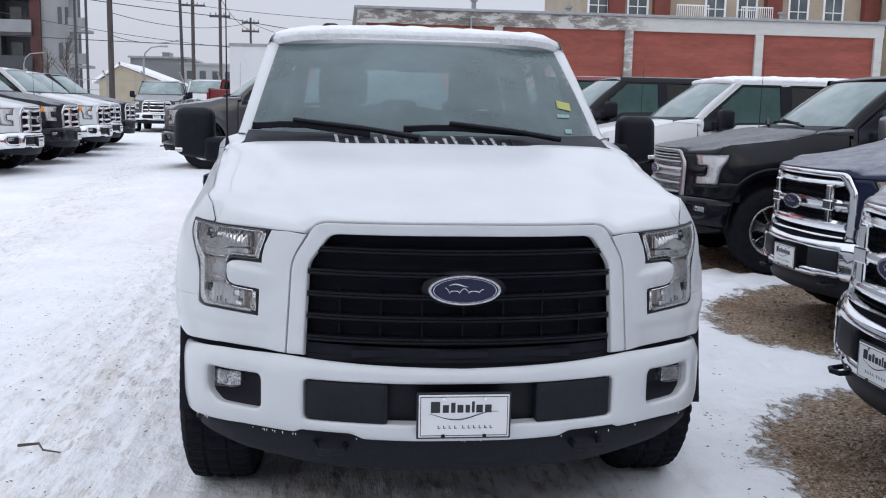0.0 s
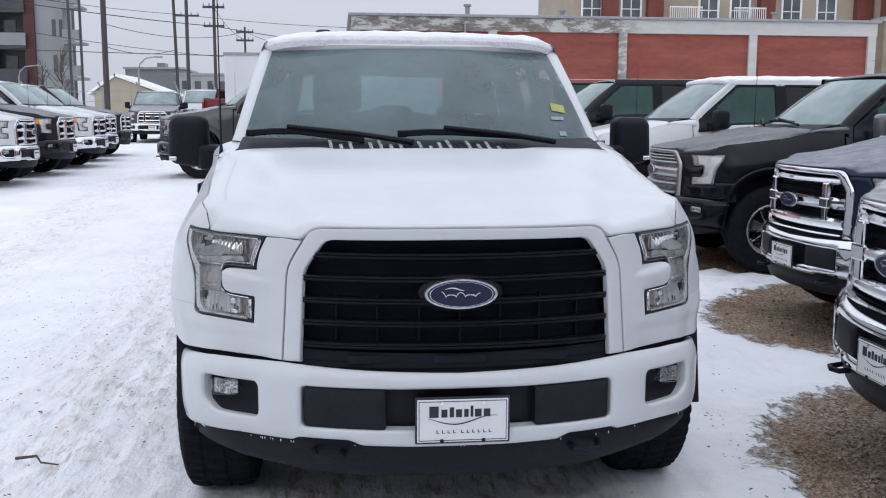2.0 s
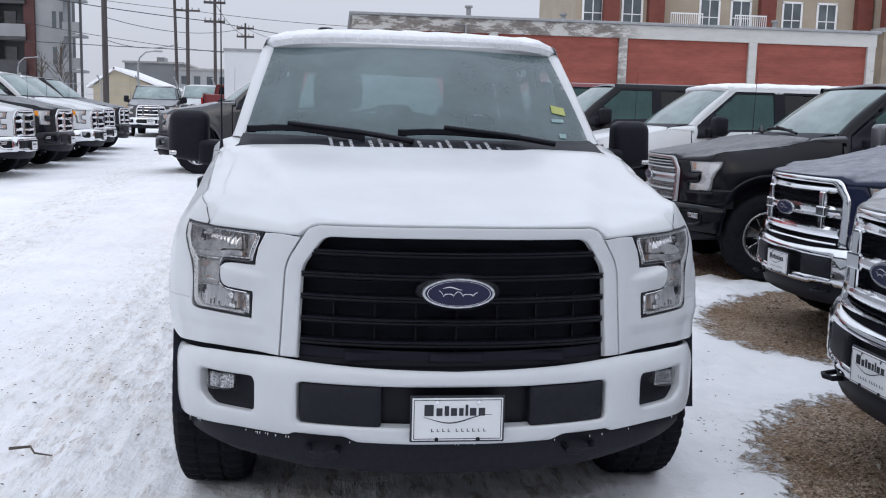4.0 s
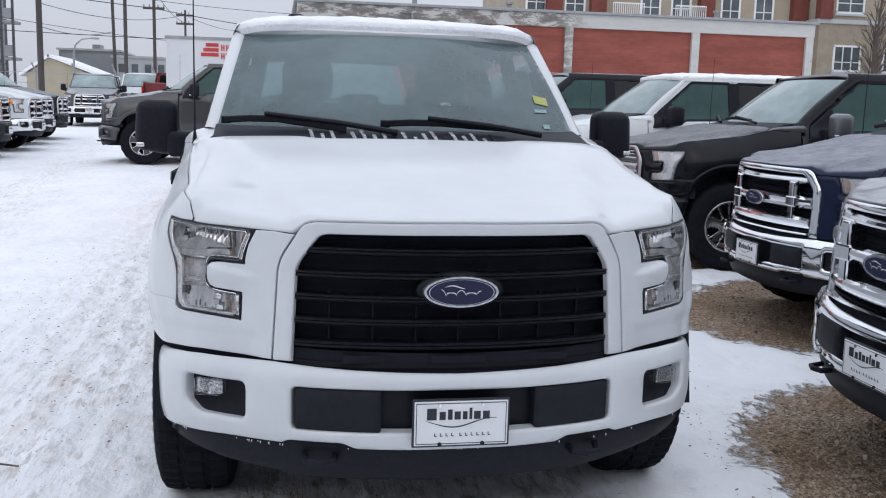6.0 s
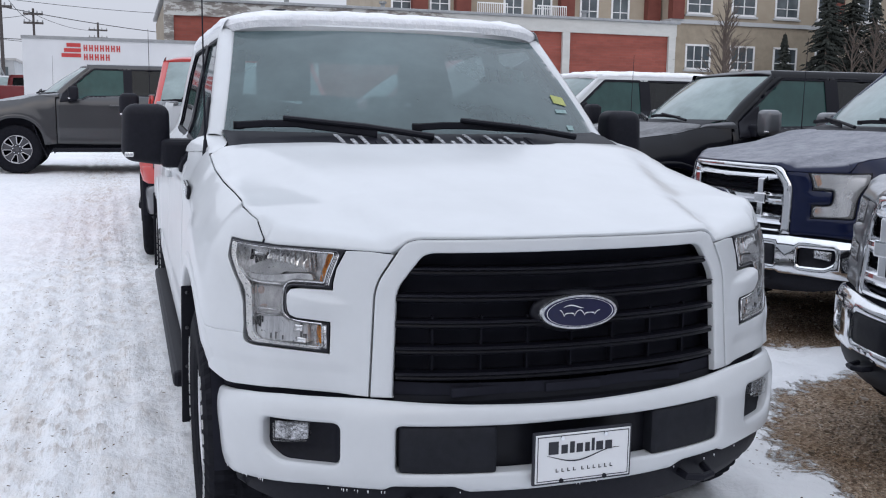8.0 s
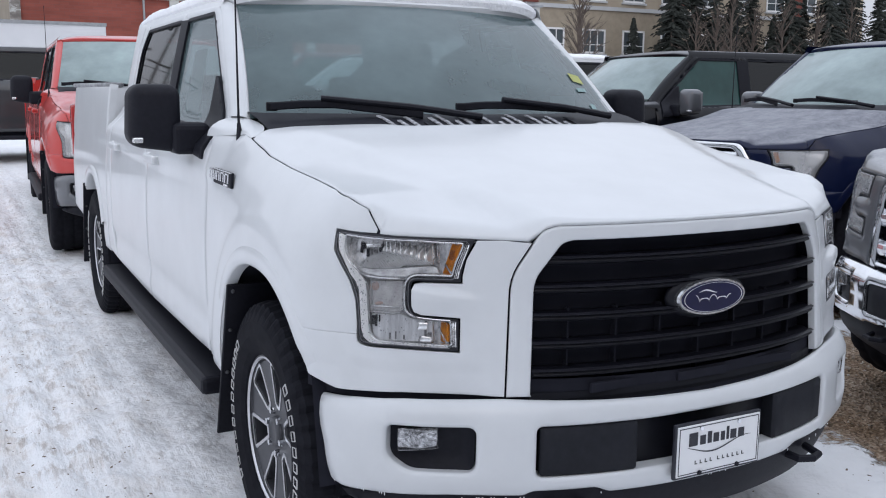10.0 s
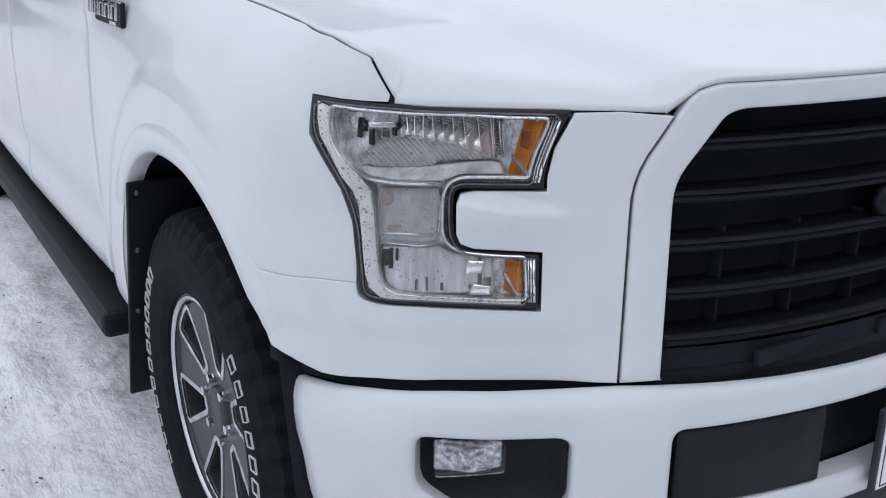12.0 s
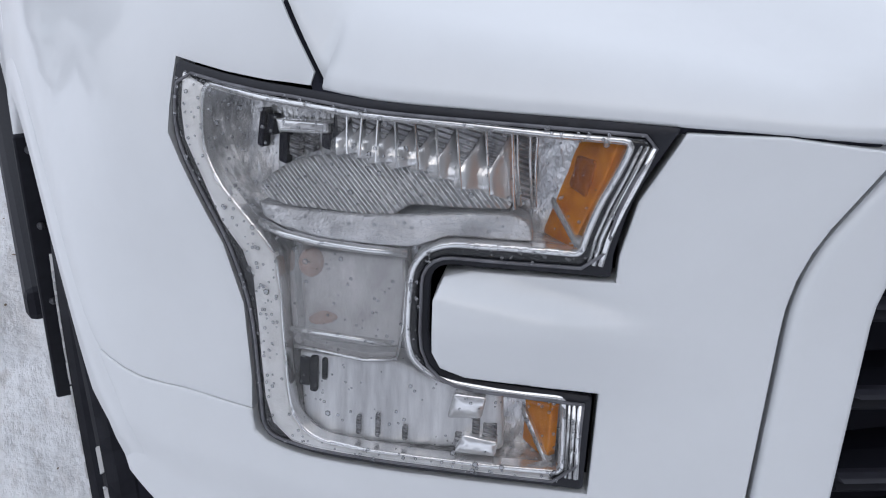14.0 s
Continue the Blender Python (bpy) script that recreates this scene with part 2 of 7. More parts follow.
def resample(poly, step):
    out = []
    poly = [np.array(p, float) for p in poly]
    for a, b in zip(poly, poly[1:] + poly[:1]):
        k = max(1, int(math.ceil(np.linalg.norm(b - a) / step)))
        out += [tuple(a + (b - a) * i / k) for i in range(k)]
    return out


def panel(outline, surface, holes=(), step=0.04, edge=0.006, thick=0.02, relief=None, lift=0.0):
    """A sheet on surface(u, v): cut to an outline with holes, with rounded edges and a turned-in rim. Gives verts and faces."""
    loops = [resample(p, step) for p in (outline, *holes)]
    area = lambda p: sum(a[0] * b[1] - a[1] * b[0] for a, b in zip(p, p[1:] + p[:1]))
    loops = [p if area(p) > 0 else p[::-1] for p in loops]
    pts = [q for p in loops for q in p]
    edges, base = [], 0
    for p in loops:
        edges += [(base + i, base + (i + 1) % len(p)) for i in range(len(p))]
        base += len(p)
    ring = []
    for k, p in enumerate(loops):
        a = np.array(p)
        t = np.roll(a, -1, 0) - np.roll(a, 1, 0)
        nrm = np.stack([-t[:, 1], t[:, 0]], 1) / np.maximum(np.hypot(t[:, 0], t[:, 1]), 1e-9)[:, None]
        for e in ((0.3, 1.0) if edge > 0 else (1.0,)):
            ring.append(a + nrm * (e * (edge or step * 0.4)) * (1 if k == 0 else -1))
    lo, hi = np.min(loops[0], 0), np.max(loops[0], 0)
    gx = np.linspace(lo[0], hi[0], max(3, int((hi[0] - lo[0]) / step) + 1))
    gy = np.linspace(lo[1], hi[1], max(3, int((hi[1] - lo[1]) / step) + 1))
    grid = np.stack(np.meshgrid(gx, gy), -1).reshape(-1, 2)
    cand = np.concatenate(ring + [grid])
    ok = inside(loops[0], cand)
    for h in loops[1:]:
        ok &= ~inside(h, cand)
    dist = np.min([edge_distance(p, cand) for p in loops], 0)
    nr = sum(map(len, ring))
    need = np.full(len(cand), max(edge, 0.001) * 1.6)
    need[:nr] = max(edge, step * 0.3) * 0.2
    cand = cand[ok & (dist > need)]
    allp = [Vector(p) for p in pts] + [Vector(p) for p in cand]
    vs, _, fs, *_ = delaunay_2d_cdt(allp, edges, [], 0, 1e-7)
    uv = np.array([tuple(v) for v in vs])
    tri = np.array([f if (uv[f[1]][0] - uv[f[0]][0]) * (uv[f[2]][1] - uv[f[0]][1]) - (uv[f[2]][0] - uv[f[0]][0]) * (uv[f[1]][1] - uv[f[0]][1]) > 0 else f[::-1] for f in fs])
    mid = uv[tri].mean(1)
    keep = inside(loops[0], mid)
    for h in loops[1:]:
        keep &= ~inside(h, mid)
    tri = tri[keep]
    u, v = uv[:, 0], uv[:, 1]
    at = lambda a, b: np.stack([np.broadcast_to(c, np.shape(a)) for c in surface(a, b)], -1)
    P, h = at(u, v), 2e-4
    N = np.cross(at(u + h, v) - at(u - h, v), at(u, v + h) - at(u, v - h))
    N /= np.maximum(np.linalg.norm(N, axis=1), 1e-12)[:, None]
    d = np.min([edge_distance(p, uv) for p in loops], 0)
    drop = np.zeros(len(uv))
    if edge > 0:
        k = np.clip(1 - d / edge, 0, 1)
        drop = edge * (1 - np.sqrt(np.maximum(0, 1 - k * k)))
    push = lift - drop
    if relief is not None:
        push = push + relief(u, v, d)
    P = P + N * push[:, None]
    count = {}
    for f in tri:
        for a, b in ((f[0], f[1]), (f[1], f[2]), (f[2], f[0])):
            count[(a, b)] = 1
    rim = [(a, b) for a, b in count if (b, a) not in count]
    verts, faces = list(P), [tuple(f) for f in tri]
    if thick > 0:
        first = {}
        for a in {i for e in rim for i in e}:
            first[a] = len(verts)
            verts += [P[a], P[a] - N[a] * thick]
        for a, b in rim:
            faces.append((first[b], first[a], first[a] + 1, first[b] + 1))
    return np.array(verts), faces


def flip(vf):
    v, f = vf
    return np.asarray(v) * [-1, 1, 1], [tuple(reversed(q)) for q in f]


def strip(rows, close=False):
    """A sheet through rows of points of equal length."""
    n = len(rows[0])
    verts = [p for r in rows for p in r]
    faces = [(i * n + k, (i + 1) * n + k, (i + 1) * n + (k + 1) % n, i * n + (k + 1) % n) for i in range(len(rows) - 1) for k in range(n if close else n - 1)]
    return np.array(verts, float), faces



# ---- the shape of the truck body ----
# plan outline of the body at sill height, from the nose to the tail
PLAN = [(0, .092), (.12, .094), (.25, .106), (.38, .13), (.47, .158), (.55, .195), (.62, .238), (.68, .276), (.75, .317), (.82, .362), (.87, .412), (.91, .468), (.94, .53), (.96, .60), (.97, .70), (.976, .85), (.978, 1.1), (.98, 1.6), (.98, 2.4), (.98, 3.4), (.978, 4.4), (.972, 5.3), (.965, 5.75), (.94, 5.84)]
def _dense(pts, n=12):
    p = np.array(pts, float)
    out = []
    for i in range(len(p) - 1):
        a, b, c, d = p[max(i - 1, 0)] if i else 2 * p[0] - p[1] * [1, 1], p[i], p[i + 1], p[min(i + 2, len(p) - 1)]
        if i == 0:
            a = p[1] * [-1, 1]
        t01, t12, t23 = (max(np.linalg.norm(v), 1e-6) ** .5 for v in (b - a, c - b, d - c))
        m1 = (c - b) + t12 * ((b - a) / t01 - (c - a) / (t01 + t12))
        m2 = (c - b) + t12 * ((d - c) / t23 - (d - b) / (t12 + t23)) if i < len(p) - 2 else c - b
        for k in range(n):
            u = k / n
            out.append((2 * u**3 - 3 * u**2 + 1) * b + (u**3 - 2 * u**2 + u) * m1 + (-2 * u**3 + 3 * u**2) * c + (u**3 - u**2) * m2)
    out.append(p[-1])
    return np.array(out)
_C = _dense(PLAN)
_S = np.concatenate(([0], np.cumsum(np.linalg.norm(np.diff(_C, axis=0), axis=1))))
_T = np.gradient(_C, _S, axis=0)
_T /= np.linalg.norm(_T, axis=1)[:, None]
def plan(s):
    return np.interp(s, _S, _C[:, 0]), np.interp(s, _S, _C[:, 1])
def s_of_x(x): return float(np.interp(x, _C[:300, 0], _S[:300]))
def s_of_y(y): return float(np.interp(y, _C[:, 1], _S))
TOPY = (.36, .393, .41, .427, .501, .656, .774, .937, 1.111, 1.165, 1.30, 1.36, 1.6)
TOPZ = (1.082, 1.095, 1.123, 1.151, 1.174, 1.188, 1.203, 1.221, 1.246, 1.262, 1.291, 1.300, 1.285)
HOODY = (.36, .431, .45, .469, .537, .664, .778, .938, 1.111, 1.166, 1.30, 1.36, 1.6)
HOODX = (.79, .812, .821, .828, .846, .853, .860, .872, .882, .884, .876, .868, .86)
def body(s, z):
    """Body side and front: s metres along the plan outline, at height z."""
    s, z = np.asarray(s, float), np.asarray(z, float)
    x, y = plan(s)
    tx, ty = np.interp(s, _S, _T[:, 0]), np.interp(s, _S, _T[:, 1])
    side = np.clip((s - .85) / .35, 0, 1); side = side * side * (3 - 2 * side)
    lean = (.015 + .12 * np.clip(x, 0, 1)) * (z - .66)
    zt = np.interp(y, TOPY, TOPZ)
    shelf = np.clip((y - 1.45) / .15, 0, 1)           # doors have no rolled shoulder
    q = np.clip(1 - (zt - z) / .20, 0, 1.3)
    roll = (q ** 2.2) * np.interp(y, (.52, .62, .72, .83, .95, 1.2, 1.4), (.075, .097, .097, .088, .078, .060, .060)) * (1 - shelf)
    low = np.clip((.62 - z) / .3, 0, 1) ** 2 * .05
    mid = np.clip((z - .85) / .5, 0, 1) ** 1.6 * .04
    crease = -.012 * np.exp(-((z - 1.17) / .035) ** 2) * shelf
    off = -(1 - side) * lean - side * (roll + low + mid + crease)
    return x + ty * off, y - tx * off, z
def hood(x, y):
    a = np.abs(x)
    zc = np.interp(y, (.09, .12, .16, .22, .35, .6, 1.0, 1.2, 1.5), (1.126, 1.133, 1.141, 1.152, 1.178, 1.222, 1.302, 1.343, 1.366))
    ze = np.interp(y, HOODY, TOPZ[:-3] + (1.298, 1.320, 1.36))
    ze = np.where(y < .537, 1.174 - (.537 - y) * .34, ze)
    kx = np.interp(y, (.15, .29, .587, .903, 1.235), (.470, .500, .572, .672, .785))     # edge of the raised middle
    xe = np.interp(y, HOODY, HOODX); xe = np.where(y < .38, np.interp(y, (.2, .38), (.62, .80)), xe)
    zk = zc - .009 * (kx / .45) ** 2
    dz = np.minimum(np.interp(y, (.15, .25, .45, .7, 1.0, 1.2, 1.3), (.026, .034, .036, .034, .028, .018, .006)), np.maximum(zk - ze - .004, .004))
    drop = np.clip((a - kx + .045) / .09, 0, 1); drop = drop * drop * (3 - 2 * drop)
    u = np.clip((a - kx - .02) / np.maximum(xe - kx - .02, .04), 0, 1.2)
    return zc - .009 * (np.minimum(a, kx) / .45) ** 2 - drop * dz - u ** 1.8 * np.maximum(zk - dz - ze, 0)
BPLAN = [(0, .058), (.2, .066), (.4, .104), (.53, .148), (.66, .211), (.77, .275), (.85, .343), (.905, .42), (.934, .50), (.946, .58), (.950, .66)]
_B = _dense(BPLAN)
_BS = np.concatenate(([0], np.cumsum(np.linalg.norm(np.diff(_B, axis=0), axis=1))))
_BT = np.gradient(_B, _BS, axis=0); _BT /= np.linalg.norm(_BT, axis=1)[:, None]
def bumper(s, z):
    s, z = np.asarray(s, float), np.asarray(z, float)
    x, y = np.interp(s, _BS, _B[:, 0]), np.interp(s, _BS, _B[:, 1])
    tx, ty = np.interp(s, _BS, _BT[:, 0]), np.interp(s, _BS, _BT[:, 1])
    off = -np.clip((z - .60) / .08, 0, 1.2) ** 2 * .03 - np.clip((.50 - z) / .12, 0, 1.3) ** 2 * .03
    return x + ty * off, y - tx * off, z



# ---- the pickup truck: local x across, y from the nose to the tail, z up ----
def front_map(s, z):
    x, y, z = body(np.abs(s), z)
    return x * np.sign(s), y, z


def bumper_map(s, z):
    x, y, z = bumper(np.abs(s), z)
    return x * np.sign(s), y, z


CABZ, CABX = (1.16, 1.24, 1.285, 1.32, 1.36, 1.60, 1.80, 1.84, 1.88), (.966, .946, .900, .868, .850, .797, .749, .733, .705)


def side_map(y, z):
    s = np.interp(y, _C[:, 1], _S)
    bx, _, _ = body(s, np.minimum(z, 1.16))
    return bx + np.where(z > 1.16, np.interp(z, CABZ, CABX) - .966, 0), y, z


def roof_map(x, y):
    a = np.abs(x) / .75
    z = 1.868 - .022 * a ** 2 - .045 * a ** 9 - .055 * np.clip((2.40 - y) / .45, 0, 1.2) ** 2 - .03 * np.clip((y - 3.5) / .5, 0, 1) ** 2
    return x, y, z


def shield_map(x, v):
    """Windshield: v from 0 at the cowl to 1 at the roof."""
    half = .812 - .105 * v
    y = 1.585 + .515 * v - (.25 - .10 * v) * (1 - np.clip(np.abs(x) / half, 0, 1) ** 2) - .03 * np.sin(np.pi * np.clip(v, 0, 1))
    return x, y, 1.345 + .437 * v + .012 * (1 - (x / half) ** 2)


def arch(yc, a, b, y0=-1.0, y1=1.0, n=24):
    out = []
    for k in range(n + 1):
        c = y0 + (y1 - y0) * k / n
        th = math.acos(max(-1, min(1, c)))
        out.append((yc + a * math.copysign(abs(math.cos(th)) ** .87, math.cos(th)), .41 + b * abs(math.sin(th)) ** .87))
    return out


def both(name, make, material, parent, label=""):
    vf = make()
    a = mesh_object(name, *vf, material, parent, label)
    b = mesh_object(name, *flip(vf), material, parent, label)
    return a, b


def inset(poly, d):
    p = np.array(resample(poly, 0.02))
    if sum(a[0] * b[1] - a[1] * b[0] for a, b in zip(p, np.roll(p, -1, 0))) < 0:
        p = p[::-1]
    t = np.roll(p, -1, 0) - np.roll(p, 1, 0)
    n = np.stack([-t[:, 1], t[:, 0]], 1) / np.maximum(np.hypot(*t.T), 1e-9)[:, None]
    q = p + n * d
    keep = edge_distance(p, q) > abs(d) * 0.8
    return [tuple(v) for v in q[keep]]


LAMP = rounded([(1.064, 1.0945), (1.058, 1.043), (1.000, .968), (.981, .922), (.9735, .86), (.969, .811), (.925, .8075), (.8784, .808), (.7065, .801), (.7065, .881), (.828, .888), (.828, .9757), (.7027, .975), (.7026, .9927), (.6942, 1.034), (.668, 1.0830), (.787, 1.0852), (.870, 1.0868), (.935, 1.0876), (1.012, 1.0905)],
               [.006, .03, .03, .03, .02, .042, .01, .01, .004, .004, .036, .016, .003, 0, .02, .003, 0, 0, 0, 0])


def tyre_mesh(detail):
    """A tyre with ribs and lugs about the x axis, outer wall at +x."""
    sides = (36, 60, 150)[detail]
    prof = [(-.10, .235), (-.125, .26), (-.138, .30), (-.136, .345), (-.126, .378), (-.112, .398), (-.085, .405), (-.055, .406), (-.045, .398), (-.035, .398), (-.028, .407), (.028, .407), (.035, .398), (.045, .398), (.055, .406), (.085, .405), (.112, .398), (.126, .378), (.136, .345), (.138, .30), (.128, .262), (.118, .243), (.10, .235)]
    verts, faces, n = [], [], len(prof)
    for k in range(sides):
        a = 2 * math.pi * k / sides
        for i, (x, r) in enumerate(prof):
            lug = detail > 0 and i in (4, 5, 6, 7, 14, 15, 16, 17) and (k + (i > 10)) % 3 == 0
            lug = lug or (detail > 0 and i in (10, 11) and (k + 2) % 4 == 0)
            rr = r - (.011 if lug else 0)
            verts.append((x, rr * math.cos(a), rr * math.sin(a)))
    for k in range(sides):
        for i in range(n - 1):
            a, b = k * n + i, ((k + 1) % sides) * n + i
            faces.append((a, a + 1, b + 1, b))
    return verts, faces


def wheel(parent, x, y, steer, st, mirror):
    """A wheel as a part of the truck: tyre, rim, spokes, nuts, cap and raised lettering bars."""
    d = st["detail"]
    hub = new("wheel")
    hub.parent = parent
    hub.matrix_local = Matrix.Translation((x, y, .405)) @ Matrix.Rotation(steer, 4, "Z") @ (Matrix.Rotation(math.pi, 4, "Z") if mirror else Matrix())
    cache = WHEELS.setdefault((d, st["rim"]), {})
    def piece(name, key, build, material, smooth=True):
        if key not in cache:
            bm = build()
            me = bpy.data.meshes.new(name)
            if isinstance(bm, tuple):
                me.from_pydata(bm[0], [], bm[1])
            else:
                bmesh.ops.recalc_face_normals(bm, faces=bm.faces)
                bm.to_mesh(me)
                bm.free()
            me.materials.append(material)
            me.polygons.foreach_set("use_smooth", [smooth] * len(me.polygons))
            cache[key] = me
        ob = new(name, cache[key])
        ob.parent = hub
        return ob
    piece("tyre", "tyre", lambda: tyre_mesh(d), RUBBER, d < 2)
    dark, bright = (RIM_GREY, RIM_CUT) if st["rim"] == "machined" else (CHROME, CHROME)
    piece("rim", "rim", lambda: lathe([(-.09, .23), (.05, .222), (.085, .220), (.106, .230), (.111, .236), (.112, .243), (.10, .243)], 48), dark)
    piece("rim_edge", "rimedge", lambda: lathe([(.108, .2262), (.112, .2288), (.1145, .2325), (.112, .2358)], 48), bright)
    piece("brake_disc", "disc", lambda: lathe([(.0, .02), (.0, .17), (-.02, .17), (-.02, .02)], 32), TRIM)
    window = rounded([(.094, -.013), (.094, .013), (.209, .047), (.2135, .020), (.2135, -.020), (.209, -.047)], [.006, .006, .008, .01, .01, .008])
    def dished(y, z):
        r = np.hypot(y, z)
        return np.interp(r, (.03, .09, .15, .23), (.083, .088, .093, .101)), y, z
    def spun(poly, k):
        a = 2 * math.pi * k / 6 + 2.39
        return [(y * math.cos(a) - z * math.sin(a), y * math.sin(a) + z * math.cos(a)) for y, z in poly]
    def face_plate():
        ring = [(.2245 * math.cos(2 * math.pi * k / 60), .2245 * math.sin(2 * math.pi * k / 60)) for k in range(60)]
        v, f = panel(ring, dished, [spun(window, k) for k in range(6)], .02, .004, .045)
        return [tuple(q) for q in v.tolist()], [tuple(int(i) for i in q) for q in f]
    piece("spoke_face", "face", face_plate, dark)
    for k in range(6):
        def cut_edge(k=k):
            v, f = panel(inset(spun(window, k), -.0122), dished, [inset(spun(window, k), -.0008)], .02, .0012, .008, lift=.0035)
            return [tuple(q) for q in v.tolist()], [tuple(int(i) for i in q) for q in f]
        piece("spoke_edge", ("cut", k), cut_edge, bright, False)
    piece("hub_plate", "hubplate", lambda: lathe([(.06, .050), (.090, .048), (.098, .043), (.101, .034), (.097, .030), (.097, .0)], 36), dark)
    if d > 0:
        def nut():
            bm = bmesh.new()
            bmesh.ops.create_cone(bm, segments=8, radius1=.012, radius2=.010, depth=.020, cap_ends=True, matrix=Matrix.Translation((.092, .066, 0)) @ Matrix.Rotation(math.pi / 2, 4, "Y"))
            return bm
        for k in range(6):
            piece("wheel_nut", "nut", nut, CHROME, False).matrix_local = Matrix.Rotation(2 * math.pi * (k + .5) / 6 + 2.39, 4, "X")
    if d > 1:
        def letter():
            bm = bmesh.new()
            for y0, y1, r0, r1 in ((-.0140, -.0127, .312, .340), (.0127, .0140, .312, .340), (-.0140, .0140, .3388, .340), (-.0140, .0140, .312, .3132)):
                add_box(bm, .1365, .1400, y0, y1, r0, r1)
            return bm
        for c0, count in ((94, 12), (-88, 12)):
            for k in range(count):
                piece("raised_letter_bar", "letter", letter, LETTER_WHITE, False).matrix_local = Matrix.Rotation(math.radians(c0) + (k - count / 2) * .134, 4, "X")
    return hub


WHEELS = {}


def emblem(parent, x, y, z, w, tilt=0.0, flat=False):
    """An oval badge: bright ring and blue oval, with a plain bright shape."""
    def oval(a, b, t, n=40):
        bm = bmesh.new()
        rows = [(1.0, 0), (1.0, -t * .6), (.97, -t), (0.0, -t * 1.05)]
        rings = [[bm.verts.new((a * k * math.cos(q), yy, b * k * math.sin(q))) for q in (2 * math.pi * i / n for i in range(n))] for k, yy in rows[:-1]]
        for r0, r1 in zip(rings, rings[1:]):
            for i in range(n):
                bm.faces.new((r0[i], r0[(i + 1) % n], r1[(i + 1) % n], r1[i]))
        bm.faces.new(rings[-1])
        return bm
    m = Matrix.Translation((x, y, z)) @ Matrix.Rotation(tilt, 4, "X")
    base = part("emblem", oval(w / 2, w * .208, .016), BADGE_RIM, parent, "oval chrome badge with a blue field")
    base.matrix_local = m
    blue = part("emblem_field", oval(w * .462, w * .182, .0185), EMBLEM_BLUE, base)
    ring = bmesh.new()
    for r0, r1 in ((.905, .922),):
        pts = [(w * .462 * math.cos(q), -.0192, w * .182 * math.sin(q)) for q in (2 * math.pi * i / 48 for i in range(48))]
        vs = [[ring.verts.new((p[0] * k, p[1], p[2] * k)) for p in pts] for k in (r0, r1)]
        for i in range(48):
            ring.faces.new((vs[0][i], vs[0][(i + 1) % 48], vs[1][(i + 1) % 48], vs[1][i]))
    part("emblem_ring", ring, PLATE_WHITE, base)
    bar = bmesh.new()
    runs = []
    for k in range(61):                              # one looping stroke, like a flourish
        u = k / 60
        q = 2 * math.pi * (u * 4.0)
        runs.append(((-.27 + .52 * u) * w + .020 * w * math.sin(q), (.052 - .022 * u) * w * math.cos(q) * (.6 + .4 * math.cos(q * .5)) - .012 * w, (.0075 + .0065 * abs(math.sin(q))) * w))
    runs2 = [((-.22 + .26 * k / 14) * w, (.070 + .020 * math.sin(k / 14 * 4.5)) * w, .012 * w * math.sin(math.pi * k / 14) + .001) for k in range(15)]
    for line in (runs, runs2):
        hi = [bar.verts.new((px, -.0207, pz + t / 2)) for px, pz, t in line]
        lo = [bar.verts.new((px, -.0207, pz - t / 2)) for px, pz, t in line]
        for k in range(len(line) - 1):
            bar.faces.new((lo[k], lo[k + 1], hi[k + 1], hi[k]))
    part("emblem_mark", bar, PLATE_WHITE, base)
    return base


